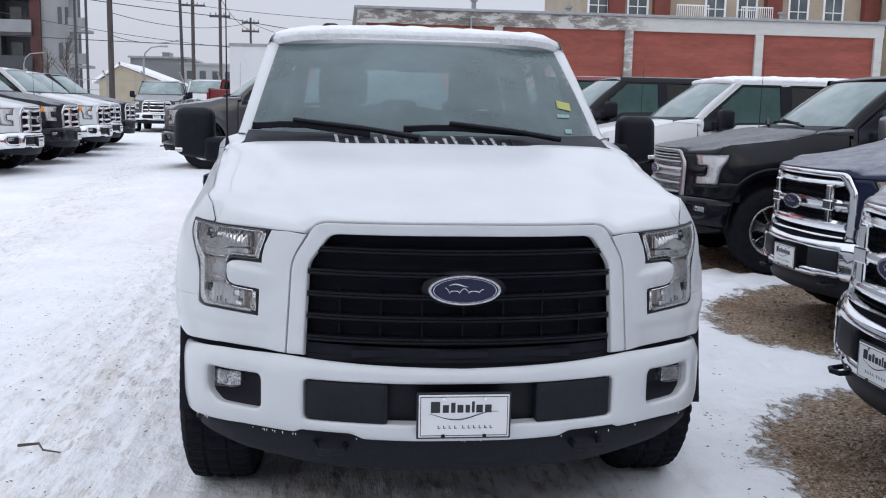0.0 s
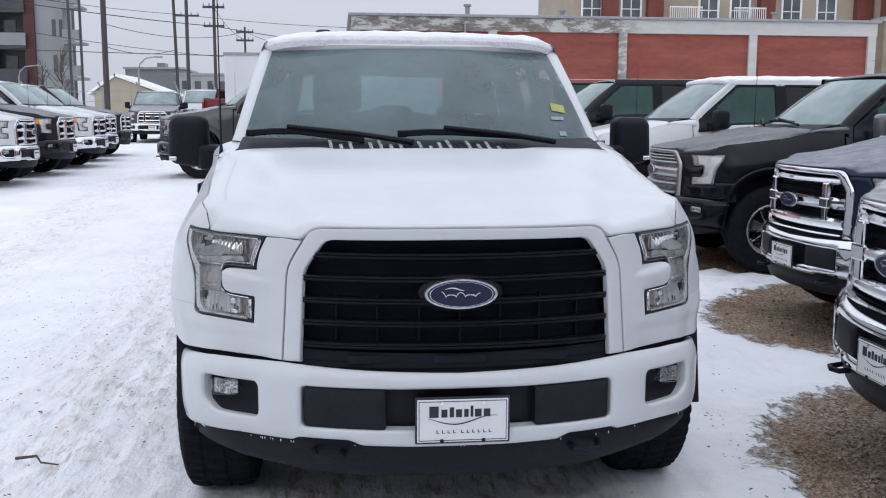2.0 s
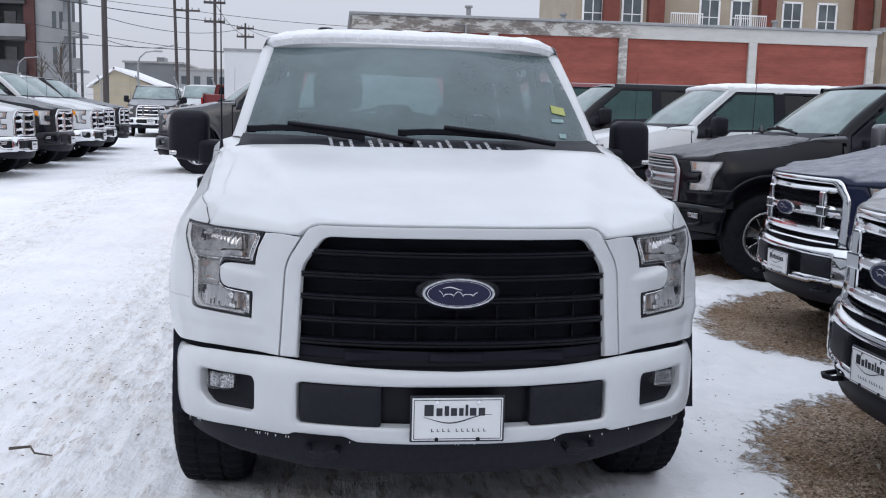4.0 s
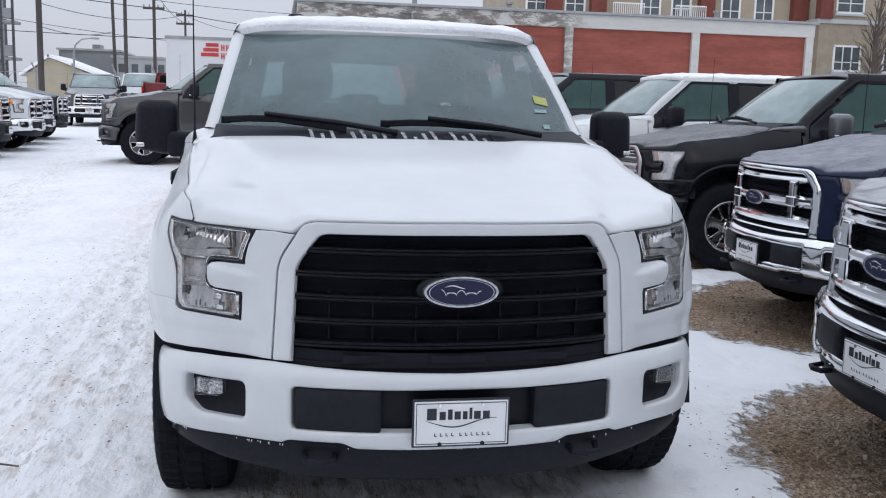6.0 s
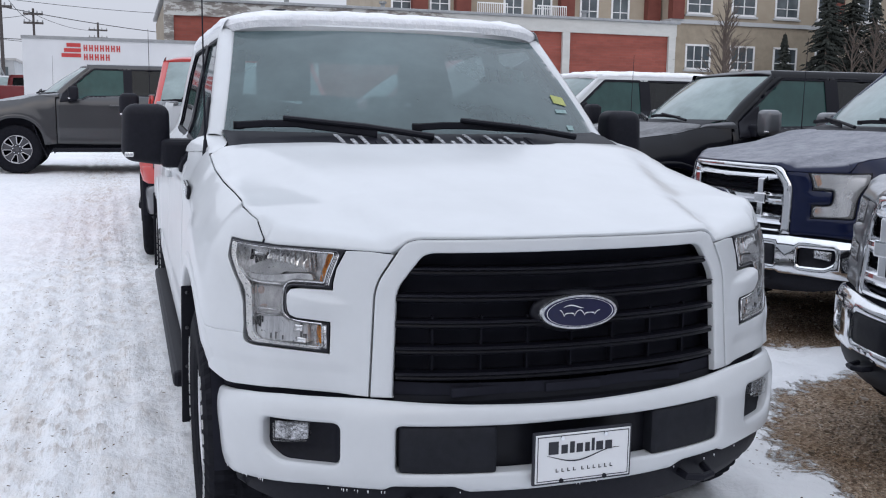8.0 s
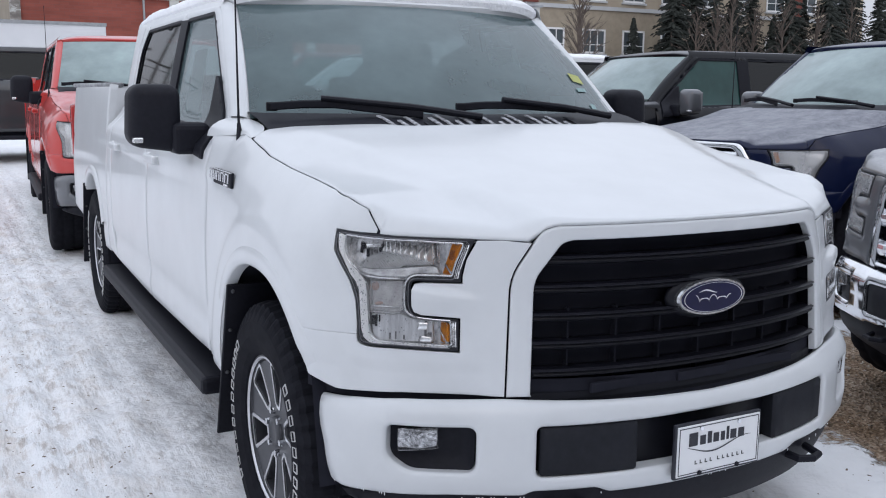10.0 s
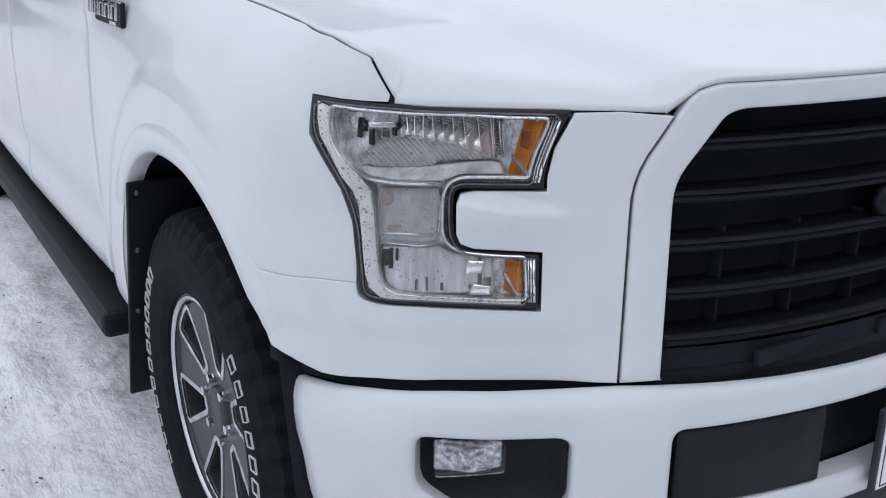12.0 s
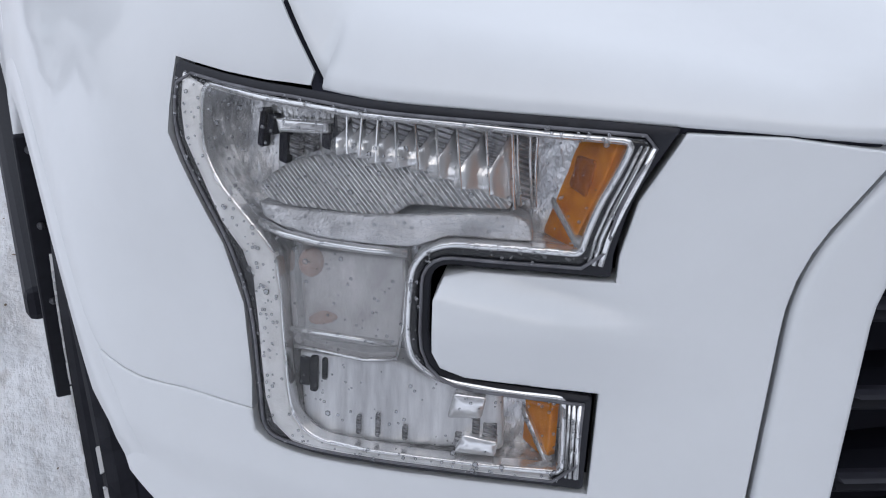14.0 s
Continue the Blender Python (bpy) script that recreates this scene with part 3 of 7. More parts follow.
def front_plate(parent, x, y, z, w=.30, h=.15):
    """A dealer's plate: black rim, white field, plain bars where the writing is."""
    holder = part("plate_frame", box(x - w / 2, x + w / 2, y - .008, y + .004, z - h / 2, z + h / 2, .003), INK, parent, "white dealer plate in a black frame")
    part("plate_field", box(x - w / 2 + .006, x + w / 2 - .006, y - .0105, y - .004, z - h / 2 + .006, z + h / 2 - .006, .002), PLATE_WHITE, holder)
    rule = bmesh.new()
    a, b = w / 2 - .011, h / 2 - .011
    for q in ((-a, a, b - .002, b), (-a, a, -b, -b + .002), (-a, -a + .002, -b, b), (a - .002, a, -b, b)):
        add_box(rule, x + q[0], x + q[1], y - .0115, y - .009, z + q[2], z + q[3])
    part("plate_rule", rule, INK, holder)
    word = bmesh.new()
    cx = -.106
    for wd, hh in ((.034, .036), (.022, .025), (.016, .032), (.022, .025), (.016, .025), (.010, .036), (.024, .025), (.024, .025)):
        add_box(word, x + cx, x + cx + wd * .86, y - .0118, y - .009, z + .012, z + .012 + hh)
        cx += wd + .004
    part("plate_bar", word, INK, holder)
    swoosh = bmesh.new()
    pts = [(x - .11 + .22 * k / 16, z + .002 - .014 * math.sin(2 * math.pi * k / 18 - .6)) for k in range(17)]
    up = [swoosh.verts.new((px, y - .0117, pz + .0028 * math.sin(math.pi * i / 16))) for i, (px, pz) in enumerate(pts)]
    dn = [swoosh.verts.new((px, y - .0117, pz - .0012)) for px, pz in pts]
    for i in range(16):
        swoosh.faces.new((dn[i], dn[i + 1], up[i + 1], up[i]))
    part("plate_swoosh", swoosh, INK, holder)
    small = bmesh.new()
    for k in range(10):
        cx = x - .083 + .0175 * k + (.008 if k > 3 else 0)
        add_box(small, cx, cx + .0022, y - .0116, y - .009, z - .040, z - .030)
        add_box(small, cx, cx + .008, y - .0116, y - .009, z - .040, z - .0382)
    part("plate_small_bar", small, PAD, holder)
    for sx in (-.066, .066):
        for sz, mat in ((h / 2 - .018, CHROME), (-h / 2 + .010, TRIM)):
            bm = bmesh.new()
            bmesh.ops.create_cone(bm, segments=10, radius1=.007, radius2=.006, depth=.006, cap_ends=True, matrix=Matrix.Translation((x + sx, y - .012, z + sz)) @ Matrix.Rotation(math.pi / 2, 4, "X"))
            part("plate_screw", bm, mat, holder)
    return holder


GLOW_IN = [(1.0290, 1.0800), (.9580, 1.0755), (.9079, 1.0745), (.8582, 1.0750), (.8175, 1.0742), (.7415, 1.0705), (.7000, 1.0702), (.7060, 1.052), (.7160, 1.030), (.7225, 1.008), (.7260, .9925), (.7600, .9932), (.8177, .9930), (.8350, .9855), (.8440, .9715), (.8462, .9469), (.8462, .9157), (.8415, .8985), (.8250, .8860), (.8094, .8815), (.7670, .8772), (.7285, .8760), (.7270, .8523), (.7255, .8170), (.7847, .8178), (.8739, .8212), (.9131, .8225), (.9282, .8280), (.9384, .8405), (.9427, .8634), (.9467, .9009), (.9497, .9372), (.9553, .9674), (.9653, .9789), (.9857, .9973), (1.0073, 1.015), (1.0227, 1.0375), (1.0279, 1.0609)]
GLOW_IN = rounded(GLOW_IN, [.006] + [.02] * 5 + [.004] + [.02] * 3 + [.003] + [.02] * 10 + [.003] + [.02] + [.003] + [.02] * 14, 3)


def headlight(truck, st, k):
    """k = 1 or -1: which side. A C-shaped lamp: gasket, bezel, bowls, amber walls and a wet lens."""
    turn = (lambda vf: vf) if k > 0 else flip
    d = st["detail"]
    stp = (.06, .04, .018)[d]
    back = lambda q: (lambda s, z: tuple(a - b * q for a, b in zip(front_map(s, z), normal_at(s, z))))
    at = lambda s, z, q=0.0: tuple(float(c) * (k if i == 0 else 1) for i, c in enumerate(back(q)(np.array(s), np.array(z))))
    root = mesh_object("headlight", *turn(panel(LAMP, front_map, [GLOW_IN], stp, .002, .006, lift=.001)), GASKET, truck, "clear headlight with chrome bowls and amber reflectors")
    wall = [[at(s, z, .002) for s, z in GLOW_IN + GLOW_IN[:1]], [at(s, z, .055) for s, z in GLOW_IN + GLOW_IN[:1]]]
    mesh_object("bowl_wall", *strip([list(r) for r in zip(*wall)]), LAMP_PEBBLE, root)
    mesh_object("reflector_housing", *turn(panel(inset(LAMP, .012), back(.034), (), stp, 0, 0)), LAMP_PEBBLE if d > 1 else LAMP_RIM, root)
    amber_wall(root, turn, d)
    if d == 2:
        mesh_object("bezel_rim", *turn(panel(inset(GLOW_IN, -.0042), front_map, [inset(GLOW_IN, .0006)], .007, .0012, .010, lift=.0022)), LAMP_RIM, root, "bright bezel rim round the bowls")
        outer = [at(s, z, -.0030) for s, z in inset(LAMP, .0062)]
        part("gasket_line", tube(outer + outer[:1], .0013, 6), SEAL_LINE, root, "", True)
        for off, r in ((.0075, .0012), (.0115, .0017), (.0165, .0022)):
            for ends in (((.7000 - off, 1.070), (.7070 - off, 1.050), (.7165 - off, 1.026), (.7225 - off * .95, 1.004), (.7255 - off * .9, .984)), ((.7285 - off * .85, .876), (.7265 - off * .85, .812))):
                part("bezel_line", tube([at(s, z, -.002) for s, z in ends], r, 6), LAMP_RIM, root, "", True)
        cheek = [(1.0529, 1.0872), (1.0486, 1.0620), (1.0413, 1.0408), (1.0233, 1.0166), (1.0032, .9858), (.9849, .9670), (.9746, .9464), (.9704, .9149), (.9666, .8775), (.9630, .8488), (.9561, .8277), (.9381, .8145), (.9128, .8118), (.8737, .8130), (.8279, .8115), (.7843, .8090), (.7282, .8066),
                 (.7330, .8141), (.7847, .8163), (.8282, .8189), (.8739, .8200), (.9131, .8214), (.9282, .8270), (.9384, .8397), (.9427, .8634), (.9467, .9009), (.9497, .9372), (.9553, .9674), (.9653, .9789), (.9857, .9973), (1.0073, 1.0150), (1.0227, 1.0375), (1.0279, 1.0609), (1.0304, 1.0803)]
        mesh_object("bezel_cheek", *turn(panel(cheek, front_map, (), .008, .0025, .004, lift=.0030)), LAMP_CHEEK, root)
        # stepped facets of the upper bowl: a bright tooth and a fine-ribbed web above it, coloured darker in place of a
        # dark reflection
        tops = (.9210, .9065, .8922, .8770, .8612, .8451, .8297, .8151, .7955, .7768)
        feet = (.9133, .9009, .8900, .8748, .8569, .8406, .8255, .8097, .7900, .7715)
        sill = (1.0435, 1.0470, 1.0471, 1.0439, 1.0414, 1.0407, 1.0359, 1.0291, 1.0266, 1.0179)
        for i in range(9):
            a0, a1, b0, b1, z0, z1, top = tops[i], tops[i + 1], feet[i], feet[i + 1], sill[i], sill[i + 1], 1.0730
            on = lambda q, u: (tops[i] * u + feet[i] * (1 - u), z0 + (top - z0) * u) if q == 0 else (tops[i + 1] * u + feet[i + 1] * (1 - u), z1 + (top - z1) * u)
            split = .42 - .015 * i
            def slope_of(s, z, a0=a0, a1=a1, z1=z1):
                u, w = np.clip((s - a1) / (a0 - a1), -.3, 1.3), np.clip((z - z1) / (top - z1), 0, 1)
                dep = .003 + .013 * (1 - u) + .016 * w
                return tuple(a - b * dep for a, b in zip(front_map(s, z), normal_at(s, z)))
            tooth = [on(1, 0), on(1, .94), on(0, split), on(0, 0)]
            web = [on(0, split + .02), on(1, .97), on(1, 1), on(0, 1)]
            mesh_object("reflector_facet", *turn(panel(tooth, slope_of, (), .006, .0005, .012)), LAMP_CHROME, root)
            mesh_object("facet_web", *turn(panel(web, back(.016), (), .008, .0005, .006)), LAMP_SHADED_WEB, root)
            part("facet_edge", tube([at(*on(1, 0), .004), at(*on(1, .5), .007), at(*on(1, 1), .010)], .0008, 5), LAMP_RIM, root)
        # dish with fine ribs below the facets
        dish = rounded([(.9816, 1.0147), (.954, 1.0344), (.9258, 1.0418), (.896, 1.0470), (.857, 1.0430), (.8157, 1.0355), (.7961, 1.0275), (.7735, 1.0185), (.7753, 1.0147), (.8032, 1.0134), (.8473, 1.0132), (.8603, 1.0047), (.894, 1.0033), (.952, 1.0019), (.9712, 1.0058)], .004)
        mesh_object("ribbed_dish", *turn(panel(dish, back(.010), (), .006, .002, .02, relief=lambda u, v, e: -.012 * np.clip((v - 1.0) / .05, 0, 1))), LAMP_RIBS, root, "finely ribbed grey reflector dish")
        shelf = rounded([(.978, 1.0035), (.952, 1.0015), (.894, 1.0035), (.855, 1.0065), (.8147, 1.0110), (.7732, 1.0135), (.7600, 1.0090), (.7560, .9945), (.8177, .9940), (.836, .9870), (.8463, .9845), (.8835, .9840), (.9224, .9842), (.9512, .9868), (.9700, .9920)], .004)
        mesh_object("bowl_floor", *turn(panel(shelf, back(.008), (), .008, .002, .02, relief=lambda u, v, e: .010 * np.clip((1.0 - v) / .03, 0, 1))), LAMP_GREY, root)
        # bulb with its shroud; dark patches beside it stand in for the chrome's dark reflections
        shroud = rounded([(.9700, 1.0640), (.9280, 1.0650), (.9275, 1.0568), (.9668, 1.0540)], .002)
        sh = mesh_object("bulb_shroud", *turn(panel(shroud, back(.016), (), .008, .002, .012)), LAMP_RIM, root)
        mesh_object("shroud_window", *turn(panel(inset(shroud, .0022), back(.0145), (), .01, .0008, .004)), LAMP_GREY, sh)
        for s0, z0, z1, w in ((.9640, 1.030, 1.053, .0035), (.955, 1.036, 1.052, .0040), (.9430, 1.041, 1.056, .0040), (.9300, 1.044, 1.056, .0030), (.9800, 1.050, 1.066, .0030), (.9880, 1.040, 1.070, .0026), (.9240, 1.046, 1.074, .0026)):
            mesh_object("bowl_shade_patch", *turn(panel(rounded([(s0 - w, z0), (s0 + w, z0 + .002), (s0 + w * 1.2, z1), (s0 - w * .8, z1)], .0015), back(.022), (), .01, .001, .01)), VOID if w < .0036 else LAMP_SHADED_WEB, root)
        for s0, s1, r in ((.7768, .7690, .0014), (.7731, .7674, .0010), (.7640, .7590, .0012), (.7590, .7565, .0010)):
            part("bowl_fin", tube([at(s0, 1.0715, .014), at((s0 + s1) / 2 + .001, 1.045, .020), at(s1, 1.0165, .018)], r, 6), LAMP_RIM, root, "", True)
        # dark sheet behind the fins; the gap's shade is in its colour
        mesh_object("fin_gap_shade", *turn(panel([(.7700, 1.0170), (.7560, 1.0190), (.7595, 1.0715), (.7765, 1.0715)], back(.028), (), .012, .0005, .004)), LAMP_SHADED_WEB, root)
        # ledges, middle lens with its bulb, fluted lower bowl
        part("ledge", tube([at(s, z, .004) for s, z in ((.9729, .9890), (.9512, .9825), (.9224, .9800), (.8835, .9800), (.8463, .9800))], .0036, 8), LAMP_RIM, root, "", True)
        mid = rounded([(.9482, .9720), (.8482, .9750), (.8464, .9552), (.8526, .8965), (.8807, .8924), (.9196, .8943), (.9432, .8945), (.9473, .9376)], .006)
        mesh_object("turn_signal_reflector", *turn(panel(mid, back(.026), (), .010, .004, .006)), LAMP_MIST, root)
        # two reddish blobs: the bulb, and its reflection added as a solid shape
        for s0, z0, rx, rz in ((.936, .957, .010, .012), (.924, .9135, .012, .004)):
            bulb = bmesh.new()
            bmesh.ops.create_uvsphere(bulb, u_segments=14, v_segments=10, radius=1, matrix=Matrix.Translation(at(s0, z0, .023)) @ Matrix.Diagonal((rx, .008, rz, 1)))
            part("bulb_red_spot", bulb, LAMP_RED_SPOT, root, "reddish spot for the bulb and its reflection", True)
        mesh_object("turn_signal_lens", *turn(panel(mid, back(.006), (), .008, .003, .008)), LAMP_MILK, root).visible_shadow = False
        part("ledge", tube([at(s, z, .006) for s, z in ((.9445, .9075), (.9200, .9085), (.9005, .9088), (.8575, .9075))], .0026, 8), LAMP_RIM, root, "", True)
        part("ledge", tube([at(s, z, .007) for s, z in ((.9420, .8930), (.9196, .8935), (.8807, .8915), (.8526, .8950))], .0016, 6), LAMP_RIM, root, "", True)
        part("lens_edge", tube([at(s, z, .008) for s, z in ((.850, .972), (.8475, .95), (.8490, .92), (.8530, .897))], .0014, 6), LAMP_RIM, root, "", True)
        flute = rounded([(.9416, .8877), (.8806, .8905), (.8525, .8919), (.8259, .8806), (.7711, .8770), (.7676, .8214), (.918, .8193), (.9358, .8353)], .006)
        mesh_object("fluted_bowl", *turn(panel(flute, back(.006), (), .006, .003, .03, relief=lambda u, v, e: -.006 - .0010 * np.cos((u - .77) * 330))), LAMP_FLUTE, root)
        # dark patches put the bowl's shaded streaks into colour
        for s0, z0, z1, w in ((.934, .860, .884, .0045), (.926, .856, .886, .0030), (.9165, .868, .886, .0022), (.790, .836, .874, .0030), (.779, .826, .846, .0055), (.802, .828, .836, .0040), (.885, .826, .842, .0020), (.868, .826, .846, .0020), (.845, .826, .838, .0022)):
            mesh_object("bowl_shade_patch", *turn(panel(rounded([(s0 - w, z0), (s0 + w, z0), (s0 + w, z1), (s0 - w, z1)], .0018), back(.0045), (), .01, .001, .01, relief=lambda u, v, e: 0 * u - .004)), PAD if s0 > .91 else LAMP_SHADED_WEB, root)
        for q in ([(.812, .851), (.786, .853), (.783, .871), (.808, .872)], [(.806, .822), (.774, .821), (.772, .834), (.800, .838)]):
            mesh_object("bowl_step", *turn(panel(rounded(q, .003), back(.004), (), .01, .001, .012)), LAMP_CHROME, root)
    mesh_object("lens", *turn(panel(inset(LAMP, .0075), front_map, (), stp, .004, .003, lift=.0048)), LENS if d > 1 else LAMP_MILK, root, "wet clear lens").visible_shadow = False
    if d == 2:
        rng, bm, n = random.Random(5), bmesh.new(), 0
        lo = inset(LAMP, .006)
        while n < (650 if k < 0 else 260):
            s, z = rng.uniform(.66, 1.1), rng.uniform(.79, 1.09)
            if not inside(lo, [(s, z)])[0] or rng.random() > (.30 + .70 * ((s > .95) or (edge_distance(LAMP, [(s, z)])[0] < .016))):
                continue
            p, nn = Vector(front_map(s, z)), Vector(normal_at(s, z))
            r = rng.uniform(.0006, .0016) * (1.7 if rng.random() < .12 else 1)
            rot = Vector((0, 0, 1)).rotation_difference(nn).to_matrix().to_4x4()
            bmesh.ops.create_icosphere(bm, subdivisions=1, radius=r, matrix=Matrix.Translation(p + nn * .005) @ rot @ Matrix.Diagonal((1, 1, .6, 1)))
            n += 1
        if k < 0:
            bmesh.ops.transform(bm, matrix=Matrix.Diagonal((-1, 1, 1, 1)), verts=bm.verts)
        tagged(part("droplet_spray", bm, DROPLET, root, "", True), kind="stuff")
    return root


def amber_wall(root, turn, d):
    """Amber reflectors on the inner end walls, facing outwards along the truck's side."""
    def wall(s0, lean):
        def f(s, z):
            e = s0 + (1.073 - z) * lean
            x, y, _ = front_map(e, z)
            return x + (s - e) * .10, y + .006 + (s - e) * 1.32, z
        return f
    def pieces(name, poly, f, material, lift, st, label="", bump=None):
        vf = panel(poly, f, (), st, .0012, .006, relief=bump, lift=lift)
        return mesh_object(name, *turn(vf), material, root, label)
    grid = (lambda u, v, e: .0006 * np.sin(u * 1500) * np.sin(v * 1500) * (e > .003)) if d == 2 else None
    up, lo = wall(.701, .30), wall(.729, .0)
    fine = (.04, .03, .005)[d]
    upper = [(.733, 1.071), (.703, 1.071), (.711, 1.042), (.726, 1.000), (.752, 1.019), (.750, 1.045)]
    lower = [(.757, .868), (.732, .868), (.732, .822), (.757, .848)]
    pieces("amber_reflector", upper, up, AMBER, .0, fine, "amber reflector", grid)
    pieces("amber_reflector", lower, lo, AMBER, .0, fine, "amber reflector", grid)
    if d == 2:
        pieces("amber_corner", [(.753, 1.013), (.727, .9945), (.728, .990), (.753, .990)], up, AMBER, .0, fine, "", grid)
        pieces("amber_corner", [(.757, .842), (.735, .817), (.757, .817)], lo, AMBER, .0, fine, "", grid)
        pieces("reflector_rib", [(.756, 1.0165), (.752, 1.0205), (.724, .9995), (.724, .9935)], up, LAMP_RIM, .003, .01)
        pieces("reflector_rib", [(.760, .843), (.758, .850), (.731, .820), (.732, .814)], lo, LAMP_RIM, .003, .01)
        pieces("reflector_grid", rounded([(.733, 1.050), (.717, 1.052), (.722, 1.026), (.736, 1.028)], .003), up, AMBER_DARK, .0015, .004, "", lambda u, v, e: .0012 * np.sin(u * 2100) * np.sin(v * 1700))




def normal_at(s, z):
    h = 1e-3
    a, b = np.array(front_map(s + h, z)) - np.array(front_map(s - h, z)), np.array(np.broadcast_arrays(*front_map(s, z + h))) - np.array(np.broadcast_arrays(*front_map(s, z - h)))
    n = np.cross(np.moveaxis(np.array(np.broadcast_arrays(*a)), 0, -1), np.moveaxis(b, 0, -1))
    n = n / np.linalg.norm(n, axis=-1, keepdims=True)
    return np.moveaxis(n, -1, 0)


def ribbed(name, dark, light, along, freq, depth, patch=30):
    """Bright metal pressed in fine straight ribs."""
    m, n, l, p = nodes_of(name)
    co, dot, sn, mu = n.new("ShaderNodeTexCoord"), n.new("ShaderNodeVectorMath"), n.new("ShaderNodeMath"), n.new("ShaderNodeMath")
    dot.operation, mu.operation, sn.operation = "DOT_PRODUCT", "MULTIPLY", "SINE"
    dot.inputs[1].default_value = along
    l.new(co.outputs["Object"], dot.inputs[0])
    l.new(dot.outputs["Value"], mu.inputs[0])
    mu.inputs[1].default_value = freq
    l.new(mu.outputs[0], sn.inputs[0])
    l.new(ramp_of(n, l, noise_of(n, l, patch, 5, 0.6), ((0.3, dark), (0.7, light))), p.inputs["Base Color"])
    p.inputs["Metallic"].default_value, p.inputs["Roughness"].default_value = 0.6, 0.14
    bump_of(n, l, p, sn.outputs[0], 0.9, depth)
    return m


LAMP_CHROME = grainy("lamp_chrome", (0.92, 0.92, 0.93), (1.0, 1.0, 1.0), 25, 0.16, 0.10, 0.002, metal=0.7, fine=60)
LAMP_RIM = grainy("lamp_bright_rim", (0.80, 0.80, 0.81), (0.94, 0.94, 0.94), 60, 0.16, 0.35, 0.001, metal=0.75, fine=120)
SEAL_LINE = grainy("lamp_seal_line", (0.07, 0.07, 0.08), (0.16, 0.16, 0.175), 60, 0.35, 0.1)
GASKET = grainy("lamp_gasket", (0.008, 0.0085, 0.013), (0.014, 0.0145, 0.020), 80, 0.5, 0.2, 0.0008, spec=0.35)
LAMP_CHEEK = grainy("lamp_white_bezel", (0.80, 0.79, 0.78), (0.95, 0.94, 0.93), 35, 0.35, 0.5, 0.0015, metal=0.15, fine=220)
LAMP_GREY = grainy("lamp_soft_grey", (0.36, 0.36, 0.37), (0.86, 0.86, 0.87), 42, 0.16, 0.6, 0.003, metal=0.7, stretch=(0.5, 1, 1))
# ribbed grey, darkened to imitate what bright metal would reflect
LAMP_SHADED_WEB = ribbed("lamp_shaded_web", (0.10, 0.10, 0.115), (0.80, 0.80, 0.81), (0.30, 0.0, 0.95), 1700, 0.0014, 60)
LAMP_RIBS = ribbed("lamp_diagonal_ribs", (0.68, 0.68, 0.69), (1.0, 1.0, 1.0), (0.86, 0.0, 0.50), 1250, 0.0018)
LAMP_FLUTE = grainy("lamp_streaked_bowl", (0.50, 0.50, 0.515), (0.86, 0.86, 0.87), 70, 0.30, 0.3, 0.002, metal=0.35, stretch=(1.4, 1.0, 0.12), fine=45)
LAMP_MIST = grainy("lamp_misted_bowl", (0.52, 0.50, 0.50), (1.0, 0.98, 0.98), 38, 0.25, 0.5, 0.004, metal=0.12, stretch=(1.0, 1.0, 0.55), fine=70)
LAMP_PEBBLE = grainy("pebbled_reflector", (0.34, 0.34, 0.36), (1.0, 1.0, 1.0), 95, 0.14, 0.9, 0.006, metal=0.6, fine=60, stretch=(1.0, 1.0, 0.5))
LAMP_MILK = pane_material("pebbled_lens", (0.92, 0.92, 0.92), 0.30, (0.72, 0.72, 0.73))
LAMP_RED_SPOT = grainy("bulb_reflection_red", (0.50, 0.24, 0.16), (0.68, 0.46, 0.38), 40, 0.5, 0.2)


